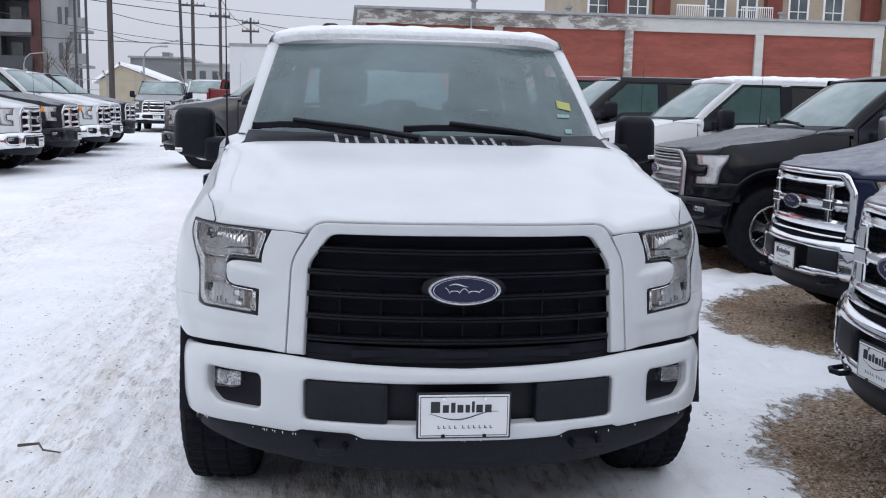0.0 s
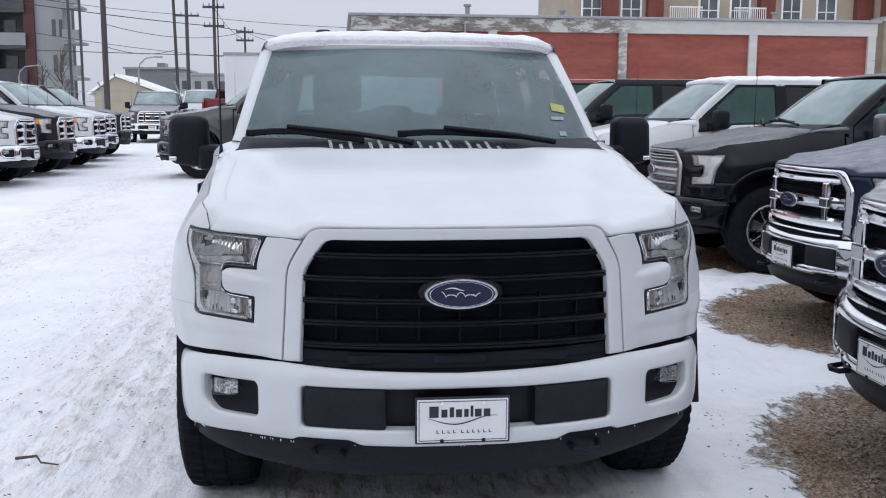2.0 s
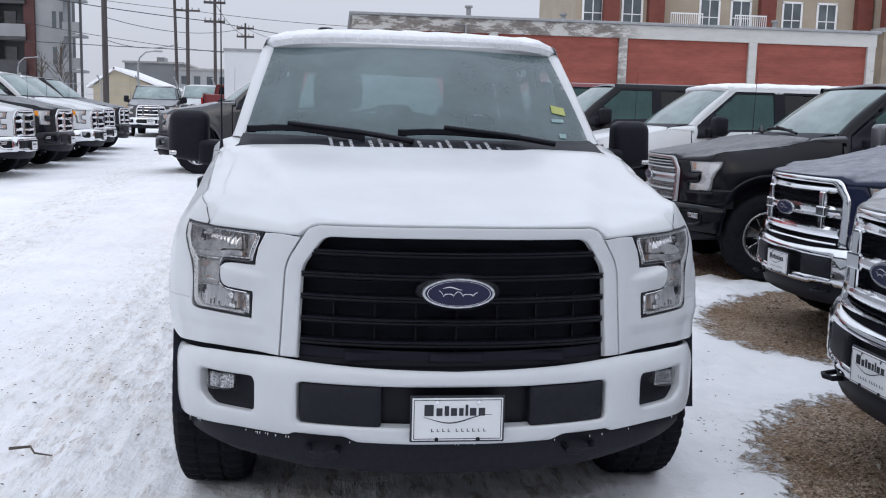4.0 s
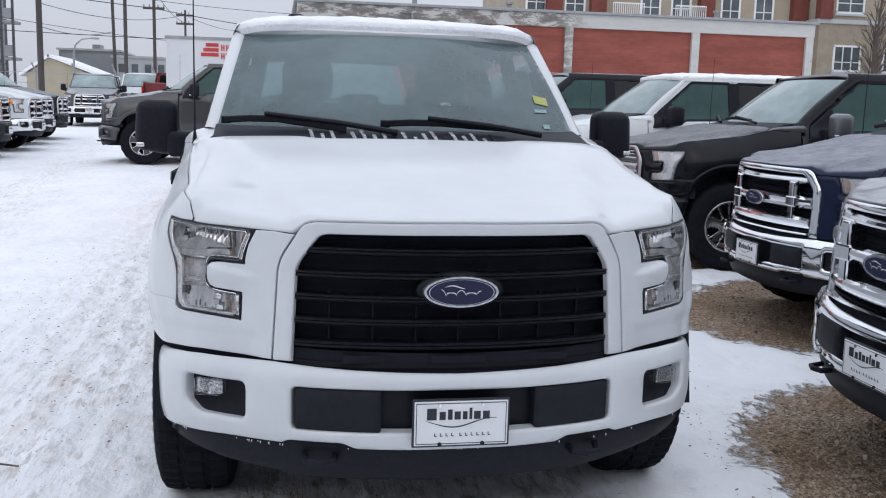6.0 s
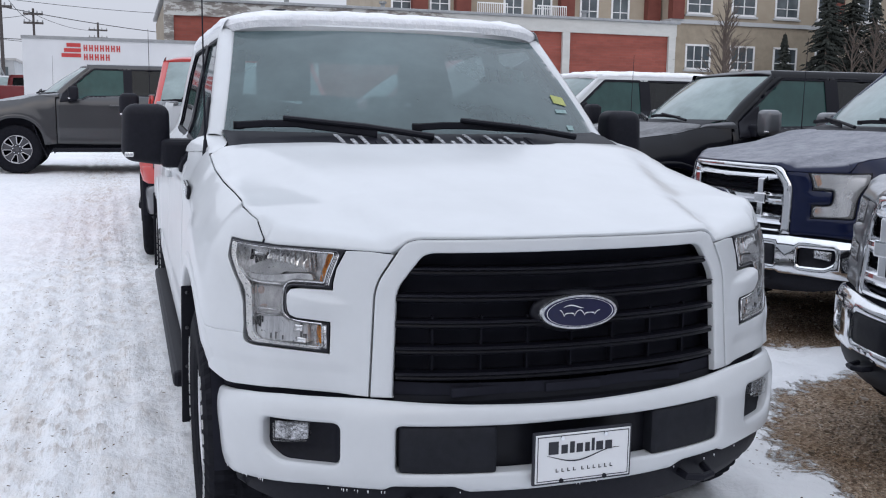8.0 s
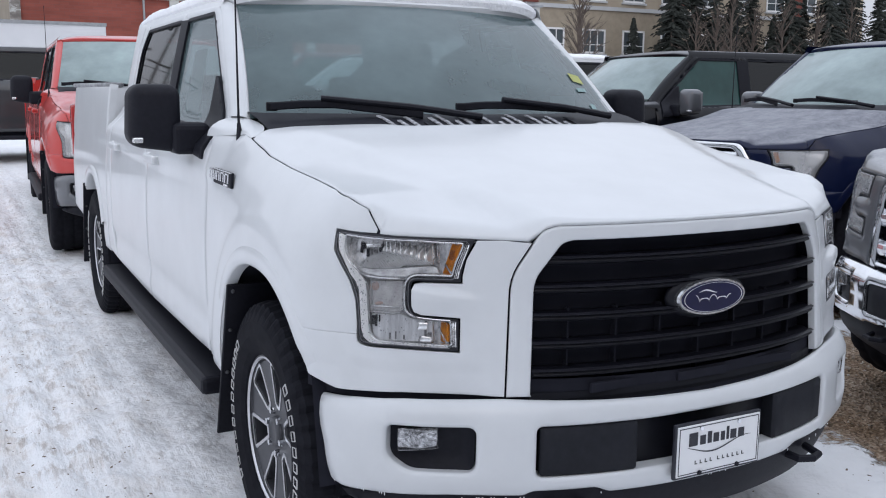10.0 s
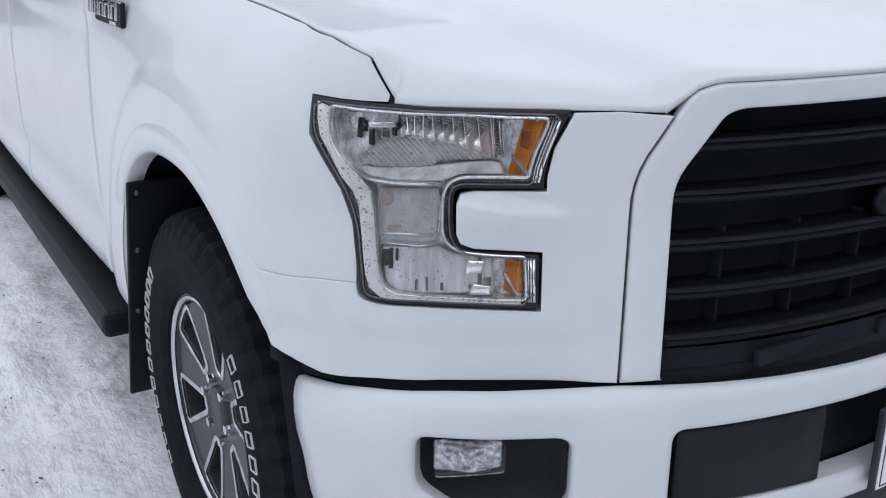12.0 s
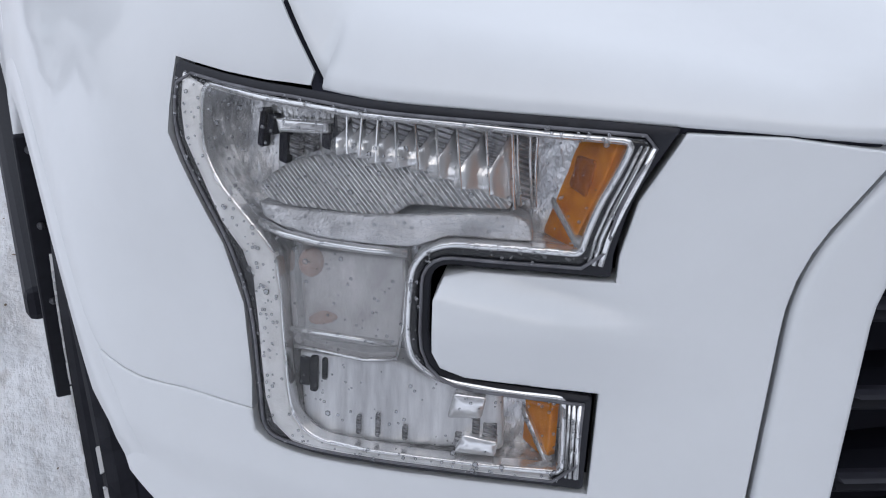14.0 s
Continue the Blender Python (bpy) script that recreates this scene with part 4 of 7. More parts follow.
def grille(truck, st):
    kind = st["grille"]
    paint, d = st["paint"], st["detail"]
    stp = (.10, .07, .03)[d]
    sx = lambda x: math.copysign(s_of_x(abs(x)), x)
    inner = [(.512, .688), (.507, .984), (.438, 1.077), (.41, 1.084), (.0, 1.088)]
    half = grille_line() + rounded([(sx(x), z) for x, z in inner], [.004, .03, .02, .01, 0], 4)
    half = [q for i, q in enumerate(half) if i == 0 or math.dist(q, half[i - 1]) > 1e-4]
    loop = half + [(-s, z) for s, z in half[::-1] if abs(s) > 1e-6]
    surround = SATIN if kind == "platinum" else CHROME if kind != "bars" else paint
    g = mesh_object("grille_surround", *panel(loop, front_map, (), stp * .7, .006, .018), surround, truck,
                    "broad grille surround in body white" if kind == "bars" else "broad chrome grille surround")
    mesh_object("grille_backing", *panel([(-.60, .60), (.60, .60), (.60, 1.10), (-.60, 1.10)], lambda s, z: (s, front_map(s, z)[1] + .075, z), (), .15, 0, 0), VOID, g)
    ring = [(sx(x), z) for x, z in inner]
    ring = ring + [(-q, z) for q, z in ring[::-1] if q != 0]
    rows = []
    for q, z in resample(ring, .05):
        if z > .69:
            px, py, pz = (float(c) for c in front_map(np.array(q), np.array(z)))
            rows.append([(px, py + .014, pz), (px * .985, py + .11, pz)])
    cutk = max(range(len(rows)), key=lambda i: math.dist(rows[i][0], rows[i - 1][0]))
    rows = rows[cutk:] + rows[:cutk]
    mesh_object("grille_frame", *strip(rows), VOID, g)

    def bar(z, zh, depth, fwd, material, x1=None, name="grille_bar", droop=.0):
        x1 = x1 or (.496 if z < .985 else .496 - (z - .985) * .74)
        rows = []
        for i in range(25):
            x = -x1 + 2 * x1 * i / 24
            y = float(front_map(np.array(sx(x)), np.array(z))[1])
            zz = z - droop * (x / x1) ** 2
            q = [(fwd, -.18), (fwd - .004, 0.0), (fwd, .25), (fwd + depth * .5, .5), (fwd + depth, .42), (fwd + depth, -.5), (fwd + depth * .4, -.5)]
            rows.append([(x, y + a, zz + b * zh) for a, b in q])
        v, f = strip(rows, True)
        f = f + [tuple(range(7)), tuple(range(24 * 7 + 6, 24 * 7 - 1, -1))]
        return mesh_object(name, v, f, material, g, smooth=False)
    if kind == "bars":
        for z in (1.029, .956, .885, .813, .742):
            bar(z, .026, .06, .016, GRILLE_BLACK)
            bar(z + .010, .006, .012, .010, GRILLE_EDGE, name="grille_bar_crest")
        for k in range(-3, 4):
            x = k * .1315 + .002
            y = float(front_map(np.array(sx(x)), np.array(.87))[1])
            if abs(x) < .49:
                part("grille_upright", box(x - .0030, x + .0030, y + .046, y + .066, .70, .905), VOID, g)
        bar(.676, .06, .05, .03, GRILLE_BLACK, .50)
        for k in range(3):
            x = -.24 + .27 * k - .03
            y = float(front_map(np.array(sx(min(abs(x), .45))), np.array(.70))[1])
            part("grille_vent", box(x - .085, x + .085, y + .022, y + .034, .690, .716, .003), VOID, g)
        ring = bmesh.new()
        bmesh.ops.create_uvsphere(ring, u_segments=24, v_segments=10, radius=1, matrix=Matrix.Translation((0, .125, .918)) @ Matrix.Diagonal((.138, .03, .062, 1)))
        part("emblem_mount", ring, GRILLE_BLACK, g, "", True)
        emblem(g, 0, .110, .918, .236, .03)
    elif kind == "chrome":
        for z, h in ((1.045, .052), (.905, .072), (.775, .066), (.705, .030)):
            bar(z, h, .05, .004, CHROME)
        for x in (-.35, .35):
            y = float(front_map(np.array(sx(x)), np.array(.9))[1])
            part("grille_upright", box(x - .030, x + .030, y - .006, y + .05, .785, 1.035, .010), CHROME, g)
            part("grille_bracket", box(x - .055, x + .055, y - .010, y + .04, .870, .940, .010), CHROME, g)
        for k in range(12):
            bar(.70 + .032 * k, .008, .03, .05, GRILLE_BLACK)
        emblem(g, 0, .082, .90, .236, .03)
    elif kind == "platinum":
        for z, h in ((1.062, .020), (1.034, .020), (1.000, .030), (.905, .085), (.800, .030), (.715, .030)):
            bar(z, h, .04, .004, SATIN)
        for k in range(14):
            bar(.70 + .026 * k, .008, .02, .034, LAMP_GREY)
        for k in range(-19, 20):
            x = k * .0265
            y = float(front_map(np.array(sx(x)), np.array(.87))[1])
            part("grille_upright", box(x - .003, x + .003, y + .038, y + .05, .69, 1.06), LAMP_GREY, g)
        emblem(g, 0, .085, .915, .236, .03)
    else:
        for z in (1.045, .94, .80, .70):
            bar(z, .055, .05, .0, CHROME)
        for x in (-.28, .28):
            y = float(front_map(np.array(sx(x)), np.array(.9))[1])
            part("grille_upright", box(x - .04, x + .04, y - .006, y + .05, .72, 1.06, .01), CHROME, g)
        emblem(g, 0, .075, .90, .236, .03)
    return g


def grille_line(off=0.0):
    """Half of the grille surround's outer line, in (s, z), from the middle to the bottom."""
    pts = [(s_of_x(x), z) for x, z in ((.0, 1.124), (.450, 1.119), (.488, 1.108), (.560, .990), (.566, .688))]
    line = rounded(pts, [0, .01, .05, .04, 0], 8)
    a = np.array(line)
    run = np.concatenate(([0], np.cumsum(np.hypot(*np.diff(a, axis=0).T))))
    at = np.linspace(0, run[-1], 90)
    a = np.column_stack([np.interp(at, run, a[:, 0]), np.interp(at, run, a[:, 1])])
    t = np.gradient(a, axis=0)
    n = np.stack([-t[:, 1], t[:, 0]], 1) / np.maximum(np.hypot(t[:, 0], t[:, 1]), 1e-9)[:, None]
    return [tuple(p) for p in a + n * off]


def hood_panel(truck, st):
    """The hood: a rolled rim along its joint with grille, lamps and wings, and a field with a raised middle."""
    d = st["detail"]
    rim = []                                     # (point, how upright the rim stands there)
    line = [q for q in grille_line(.0070) if q[1] > 1.0872]
    end = s_of_x(.521)
    low = [(s, float(np.interp(s, (end, .667, .79, .87, .926), (1.0862, 1.0864, 1.0876, 1.0892, 1.0905)))) for s in np.linspace(end, .924, 22)]
    line = line[::2] if d > 1 else line[::5]
    for s, z in line + low:
        x, y, _ = body(s, z)
        rim.append((np.array([float(x), float(y) + .001, z]), float(np.interp(s, (.47, .60), (.55, .85)))))
    front = len(rim)
    for y in (.394, .402, .41, .418, .427, .46, .501, .56, .656, .774, .86, .937, 1.02, 1.111, 1.165, 1.25, 1.29):
        x, yy, z = (float(c) for c in body(s_of_y(y), float(np.interp(y, TOPY, TOPZ)) - .001))
        rim.append((np.array([x - .0048, yy, z]), max(0.0, .55 - (y - .39) * 3)))
    for x, y in ((.846, 1.318), (.820, 1.332), (.76, 1.318), (.69, 1.297), (.62, 1.276), (.54, 1.256), (.475, 1.243), (.445, 1.222), (.42, 1.190), (.395, 1.176), (.30, 1.170), (.2, 1.167), (.1, 1.165), (0, 1.165)):
        rim.append((np.array([x, y, float(hood(np.array(x), np.array(y))) - .004]), 0.0))
    seam = list(rim)
    if d > 1:
        rim = [(p * (1 - i / k) + q * (i / k), w * (1 - i / k) + v * (i / k)) for (p, w), (q, v) in zip(seam, seam[1:]) for k in (max(1, math.ceil(float(np.hypot(*(q - p)[:2])) / .030)),) for i in range(k)] + seam[-1:]
    full = rim + [(p * [-1, 1, 1], w) for p, w in rim[-2:0:-1]]
    P, W = np.array([p for p, _ in full]), np.array([w for _, w in full])
    t = np.roll(P[:, :2], -1, 0) - np.roll(P[:, :2], 1, 0)
    nrm = np.stack([-t[:, 1], t[:, 0]], 1) / np.maximum(np.hypot(t[:, 0], t[:, 1]), 1e-9)[:, None]
    for _ in range(16 if d > 1 else 6):
        nrm = (np.roll(nrm, 1, 0) + 2 * nrm + np.roll(nrm, -1, 0)) / 4
    nrm /= np.hypot(nrm[:, 0], nrm[:, 1])[:, None]
    wide = np.interp(np.abs(P[:, 0]), (.46, .62), (.026, .055))
    wide = np.interp(np.abs(P[:, 0]), (.46, .62, .72, .84), (.026, .055, .054, .048))
    wide = np.where(P[:, 1] > 1.24, .012, wide)
    wide = np.where((P[:, 1] > 1.1) & (np.abs(P[:, 0]) < .6), .012, wide)
    I2 = P[:, :2] + nrm * wide[:, None]
    for _ in range(10 if d > 1 else 0):
        I2 = (np.roll(I2, 1, 0) + 2 * I2 + np.roll(I2, -1, 0)) / 4
    I = np.column_stack([I2, hood(I2[:, 0], I2[:, 1])])
    I3 = I2 + nrm * .01
    J = np.column_stack([I3, hood(I3[:, 0], I3[:, 1])])
    out = I - J
    out /= np.linalg.norm(out, axis=1)[:, None]
    L = np.linalg.norm(I - P, axis=1)[:, None]
    up = np.column_stack([nrm * (1 - W)[:, None] * .9 + nrm * .30, W * .70 + .22])
    up /= np.linalg.norm(up, axis=1)[:, None]
    inward = np.column_stack([nrm, np.zeros(len(P))])
    rows = [P + inward * .022 + [0, 0, -.016], P + inward * .004 + [0, 0, -.006], P + inward * .0008 + [0, 0, -.002]]
    k = (3, 5, 8)[d]
    for i in range(k + 1):
        u = i / k
        c1, c2 = P + up * L * .42, I + out * L * .42
        rows.append((1 - u) ** 3 * P + 3 * u * (1 - u) ** 2 * c1 + 3 * u * u * (1 - u) * c2 + u ** 3 * I)
    verts, faces = strip([list(r) for r in rows], True)
    loop = [tuple(q) for q in I2]
    v2, f2 = panel(loop, lambda x, y: (x, y, hood(x, y)), (), .12 if d == 0 else .06 if d == 1 else .035, 0, 0)
    bm = bmesh.new()
    for vv, ff in ((verts, [q[::-1] for q in faces]), (v2, f2)):
        made = [bm.verts.new(tuple(map(float, q))) for q in vv]
        for q in ff:
            try:
                bm.faces.new([made[i] for i in q])
            except ValueError:
                pass
    bmesh.ops.remove_doubles(bm, verts=bm.verts, dist=.0006)
    part("hood", bm, st.get("hood_paint", st["paint"]), truck, st.get("hood_label", ""), True)
    if d:
        gap = [p + np.array([0, .010, -.0035]) for p, w in seam[:front]] + [p + np.array([-.001, .002, -.013]) for p, w in seam[front:-14]]
        for k in (1, -1):
            part("hood_seal", tube([(k * p[0], p[1], p[2]) for p in gap], .0062, 6), VOID, truck)


def pickup(m, label, st, group="pickup trucks on the lot"):
    """A crew-cab pickup with all its parts."""
    truck = thing("pickup_truck", m, label, "truck", group)
    paint, d = st["paint"], st["detail"]
    stp = (.12, .07, .035)[d]
    ed = (.004, .006, .008)[d]
    # hood
    hood_panel(truck, st)
    # front wings
    y_arch = [(s_of_y(y), z) for y, z in arch(.955, .443, .52, -.985, 1.0, 60)]
    seam_s = float(np.interp(.8275, [q[1] for q in y_arch if q[0] < 1.4], [q[0] for q in y_arch if q[0] < 1.4]))
    lamp_side = [(1.067, 1.0962), (1.062, 1.042), (1.004, .967), (.985, .922), (.9775, .86), (.9775, .8335)]
    top = [(s_of_y(y), float(np.interp(y, TOPY, TOPZ)) - .002) for y in (1.585, 1.36, 1.30, 1.25, 1.165, 1.111, 1.02, .937, .86, .774, .656, .56, .501, .46, .427, .418, .41, .402, .397)]
    wing = [(.9775, .8335), (seam_s, .8280)] + [q for q in y_arch if q[1] > (.8290 if q[0] < 1.5 else .60)] + [(s_of_y(1.40), .48), (s_of_y(1.585), .50)] + top + [(.936, 1.0905), (.9737, 1.0910), (1.0129, 1.0922)] + lamp_side[:-1]
    def flare(u, v, e):
        n = np.hypot((np.interp(u, _S, _C[:, 1]) - .955) / .443, (v - .41) / .52)
        k = np.clip((1.36 - n) / .12, 0, 1)
        return .013 * k * k * (3 - 2 * k)
    both("front_wing", lambda: panel(wing, front_map, (), (.12, .07, .024)[d], .0014 if d > 1 else .003, .02, relief=flare), paint, truck)
    lip = []
    for y, z in arch(.955, .443, .52, -.99, .99, 90):
        if z < (.700 if y < .955 else .50):
            continue
        cy, cz = (y - .955), (z - .41)
        L = math.hypot(cy, cz)
        row = []
        turn_in = float(np.interp(y, (.60, .72), (-.004, -.035)))
        sink = .006 * float(np.clip((.735 - z) / .03, 0, 1)) if y < .955 else 0.0      # runs out into the panel
        for off, out in ((-.004, turn_in), (-.004, -.002), (.003, .0035), (.046, .0035), (.056, -.003)):
            yy, zz = y + cy / L * off, z + cz / L * off
            sv = s_of_y(yy)
            row.append(tuple(float(c) + float(q) * (out - sink + .0132 - .006 * min(1.0, max(0.0, (.775 - zz) / .03))) for c, q in zip(front_map(np.array(sv), np.array(zz)), normal_at(np.array(sv), np.array(zz)))))
        lip.append(row)
    both("wheel_arch_lip", lambda: strip(lip), paint, truck)
    # corner panel round the headlight
    lamp_in = [(.9745, .8150), (.9640, .8080), (.945, .8045), (.925, .8035), (.8784, .804), (.7025, .797), (.7025, .885), (.80, .891), (.818, .898), (.824, .912), (.824, .955), (.818, .968), (.80, .9715), (.6987, .971), (.6986, .991), (.690, 1.031), (.664, 1.0798)]
    beside = [q for q in grille_line(.0050) if q[1] < 1.0815]
    beside = beside[::2] + beside[-1:]
    corner = [(beside[-1][0], .690), (.85, .693), (.96, .688), (1.03, .687), (1.085, .697)] + [q for q in y_arch if q[0] < 1.5 and .702 < q[1] < .8260] + [(seam_s, .8272), (.9775, .8328)] + lamp_in + [(.60, 1.082)] + beside[:-1]
    tip = lambda u: np.clip((u - .640) / .10, 0, 1)
    tongue = lambda u, v, e: .020 * tip(u) * np.clip((.974 - .17 * np.clip(.82 - u, 0, 1) - v) / .017, 0, 1) * np.clip((v - .872) / .06, 0, 1) - .006 * np.clip((.775 - v) / .03, 0, 1) * np.clip((u - .62) / .05, 0, 1)
    both("corner_panel", lambda: panel(corner, front_map, (), (.06, .03, .0065)[d], (.003, .003, .0014)[d], .03, relief=lambda u, v, e: tongue(u, v, e) + flare(u, v, e)), paint, truck)
    grille(truck, st)
    headlight(truck, st, 1)
    headlight(truck, st, -1)
    if kind_of(st) == "heavy":
        both("corner_signal", lambda: panel(rounded([(1.06, .985), (.985, .975), (.985, 1.065), (1.055, 1.07)], .01), front_map, (), .04, .004, .02, lift=.008), AMBER, truck, "amber corner signal")
    # bumper
    up = [(0, .671), (.33, .679), (.6, .690), (.86, .686), (1.0, .676), (1.05, .670), (1.10, .664), (1.153, .658)]
    down = [(1.165, .62), (1.120, .53), (1.10, .425), (1.05, .418), (.96, .428), (.75, .438), (.55, .436), (.53, .448), (.36, .448), (.32, .430), (.15, .428), (0, .428)]
    loop = up + down
    loop = loop + [(-s, z) for s, z in loop[::-1] if s > 0]
    slot = rounded([(-.521, .486), (.521, .486), (.521, .622), (-.521, .622)], .02)
    pocket = rounded([(.905, .620), (.907, .536), (.850, .502), (.674, .500), (.673, .621)], [.020, .022, .022, .026, .026])
    bump = mesh_object("bumper", *panel(rounded(loop, .012, 3), bumper_map, [slot, pocket, [(-s, z) for s, z in pocket]], stp * .8, .011 if d else .006, .035), st["bumper"], truck, "painted front bumper" if st["bumper"] != CHROME else "chrome front bumper")
    back = lambda q: (lambda s, z: (bumper_map(s, z)[0] * (1 - q * .3), bumper_map(s, z)[1] + q, z))
    mesh_object("bumper_recess", *panel(slot, back(.05), (), .1, 0, 0), GRILLE_BLACK, bump)
    for k in (1, -1):
        pad = rounded([(k * .242, .484), (k * .510, .488), (k * .510, .619), (k * .242, .619)], .012)
        mesh_object("bumper_pad", *panel(pad, back(.006), (), .05, .008, .05), PAD, bump, "textured dark grey pad")
        well = pocket if k > 0 else [(-s, z) for s, z in pocket]
        mesh_object("fog_light_pocket", *panel(inset(well, -.004), back(.026), (), .02 if d > 1 else .05, 0, 0, relief=lambda u, v, e: -.03 * np.clip(e / .03, 0, 1)), TRIM, bump)
        lampq = rounded([(k * .870, .548), (k * .765, .560), (k * .765, .612), (k * .870, .602)], .006)
        fog = mesh_object("fog_light", *panel(lampq, back(.024), (), .006 if d > 1 else .05, .004, .05, relief=(lambda u, v, e: -.010 * np.abs(np.sin((u - .760) * 32)) + .002 * np.sin(v * 420)) if d > 1 else None), FOG_REFLECTOR, bump, "small clear fog light")
        mesh_object("fog_lens", *panel(lampq, back(.014), (), .03, .004, .004), LENS, fog)
        if d:
            part("tow_hook", tube([(k * .47, .16, .40), (k * .46, .10, .395), (k * .42, .085, .395), (k * .38, .10, .395), (k * .37, .16, .40)], .012), TRIM, truck)
    if d > 1:
        rng, ice = random.Random(12), bmesh.new()
        for i in range(30):
            q = -rng.gauss(.62, .05) if i < 12 else -rng.gauss(.93, .07) if i < 20 else rng.uniform(-.5, .9)
            ln = rng.uniform(.003, .009)
            bmesh.ops.create_cone(ice, segments=5, radius1=.0005, radius2=.0018, depth=ln, cap_ends=True, matrix=Matrix.Translation(Vector([float(c) for c in bumper_map(np.array(q), np.array(.434))]) + Vector((0, .004, -ln / 2))))
        tagged(part("ice_fringe", ice, SNOW, bump, "thin icicles under the bumper"), kind="stuff")
    low = [(0, .305), (.45, .31), (.75, .335), (1.02, .385), (1.05, .40), (.80, .455), (.5, .47), (0, .46)]
    low = low + [(-s, z) for s, z in low[::-1] if s > 0]
    mesh_object("air_dam", *panel(low, lambda s, z: (bumper_map(s, .47)[0] * .985, bumper_map(s, .47)[1] + .035 + .35 * np.clip(.40 - z, 0, .2), z), (), stp * 1.5, .01, .05), TRIM, truck, "black plastic lower valance")
    seam = [(0, .62), (.6, .65), (1.15, .66), (1.15, .74), (.6, .73), (0, .72)]
    seam = seam + [(-s, z) for s, z in seam[::-1] if s > 0]
    mesh_object("bumper_gap_seal", *panel(seam, lambda s, z: (front_map(s, .69)[0] * .985, front_map(s, .69)[1] + .03, z), (), .1, 0, 0), VOID, truck)
    part("inner_body", box(-.80, .80, .64, 1.45, .30, 1.04, .05), VOID, truck)
    part("radiator", box(-.56, .56, .26, .62, .32, 1.04, .03), VOID, truck)
    part("underbody", box(-.72, .72, 1.3, 5.6, .38, .62, .03), VOID, truck)
    if st.get("plate", True):
        front_plate(truck, 0, .05, .525)
    # doors, pillars, cab corner
    for k in (1, -1):
        turn = (lambda vf: vf) if k > 0 else flip
        fw = rounded([(1.700, 1.330), (1.755, 1.245), (2.00, 1.250), (2.09, 1.300), (2.690, 1.315), (2.690, 1.757), (2.205, 1.757)], .025)
        rw = rounded([(2.81, 1.315), (3.76, 1.335), (3.74, 1.66), (3.64, 1.757), (2.81, 1.760)], .03)
        fd = rounded([(1.600, .50), (2.735, .48), (2.735, 1.795), (2.14, 1.788), (1.655, 1.355), (1.60, 1.30)], [.02, .02, .02, .05, .02, .02])
        rd = rounded([(2.743, .48), (3.72, .50), (3.83, .70), (3.83, 1.66), (3.74, 1.785), (2.743, 1.795)], .03)
        scal = lambda u, v, e: -.012 * np.exp(-((v - .62) / .05) ** 2)
        for nm, outline, hole, hy in (("front_door", fd, fw, 2.56), ("rear_door", rd, rw, 3.60)):
            dr = mesh_object(nm, *turn(panel(outline, side_map, [hole], stp, ed, .03, relief=scal)), paint, truck)
            mesh_object("window_glass", *turn(panel(hole, side_map, (), .10, 0, .004, lift=-.012)), st["side_glass"] if nm == "front_door" else GLASS_DARK, dr, "tinted door glass")
            mesh_object("window_seal", *turn(panel(inset(hole, -.020), side_map, [inset(hole, .008)], .10, .002, .01, lift=.001)), TRIM, dr)
            if d:
                bm = box(.973, 1.000, hy - .12, hy + .10, 1.120, 1.160, .011)
                add_box(bm, .950, .985, hy - .115, hy - .07, 1.120, 1.158, .006)
                add_box(bm, .950, .985, hy + .05, hy + .098, 1.112, 1.166, .010)
                bmesh.ops.transform(bm, matrix=Matrix.Diagonal((k, 1, 1, 1)), verts=bm.verts)
                part("door_handle", bm, st.get("handle", paint), dr)
        mesh_object("pillar_trim", *turn(panel([(2.680, 1.318), (2.822, 1.320), (2.822, 1.760), (2.680, 1.757)], side_map, (), .08, .003, .01, lift=.003)), TRIM, truck)
        sail = rounded([(1.70, 1.335), (1.655, 1.197), (1.90, 1.215), (1.93, 1.245), (1.93, 1.50), (1.88, 1.48)], .012)
        mesh_object("mirror_sail", *turn(panel(sail, side_map, (), .02, .004, .02, lift=.012)), TRIM, truck)
        corner = rounded([(3.73, .50), (4.00, .52), (4.00, 1.82), (3.78, 1.80), (3.75, 1.79), (3.838, 1.67), (3.838, .70)], .02)
        mesh_object("cab_corner", *turn(panel(corner, side_map, (), stp, ed, .03)), paint, truck)
        # windscreen pillar and roof side
        rows = []
        for i in range(17):
            u = i / 16
            v = u
            half = .812 - .105 * v
            a = np.array([float(c) for c in shield_map(np.array(half), np.array(v))])
            oy, oz = 1.655 + (2.14 - 1.655) * u, 1.345 + (1.792 - 1.345) * u
            b = np.array([float(c) for c in side_map(np.array(oy), np.array(oz))])
            mid = (a + b) / 2 + np.array([.006, -.014, .008])
            rows.append([a + [-.012, .0, -.012], a, a * .5 + mid * .5 + np.array([0, -.003, .002]), mid, b * .5 + mid * .5 + np.array([.008, -.004, .003]), b])
        v, f = strip(rows)
        v, f = (v, [q[::-1] for q in f]) if k > 0 else flip((v, [q[::-1] for q in f]))
        mesh_object("windscreen_pillar", v, f, paint, truck)
        rows = []
        for i in range(24):
            y = 2.10 + 1.90 * i / 23
            rows.append([tuple(float(c) for c in side_map(np.array(y), np.array(1.775))), (.752, y, 1.80), (.742, y, 1.822), (.725, y, 1.838)])
        v, f = strip(rows)
        mesh_object("roof_side", *((v, f) if k > 0 else flip((v, f))), paint, truck)
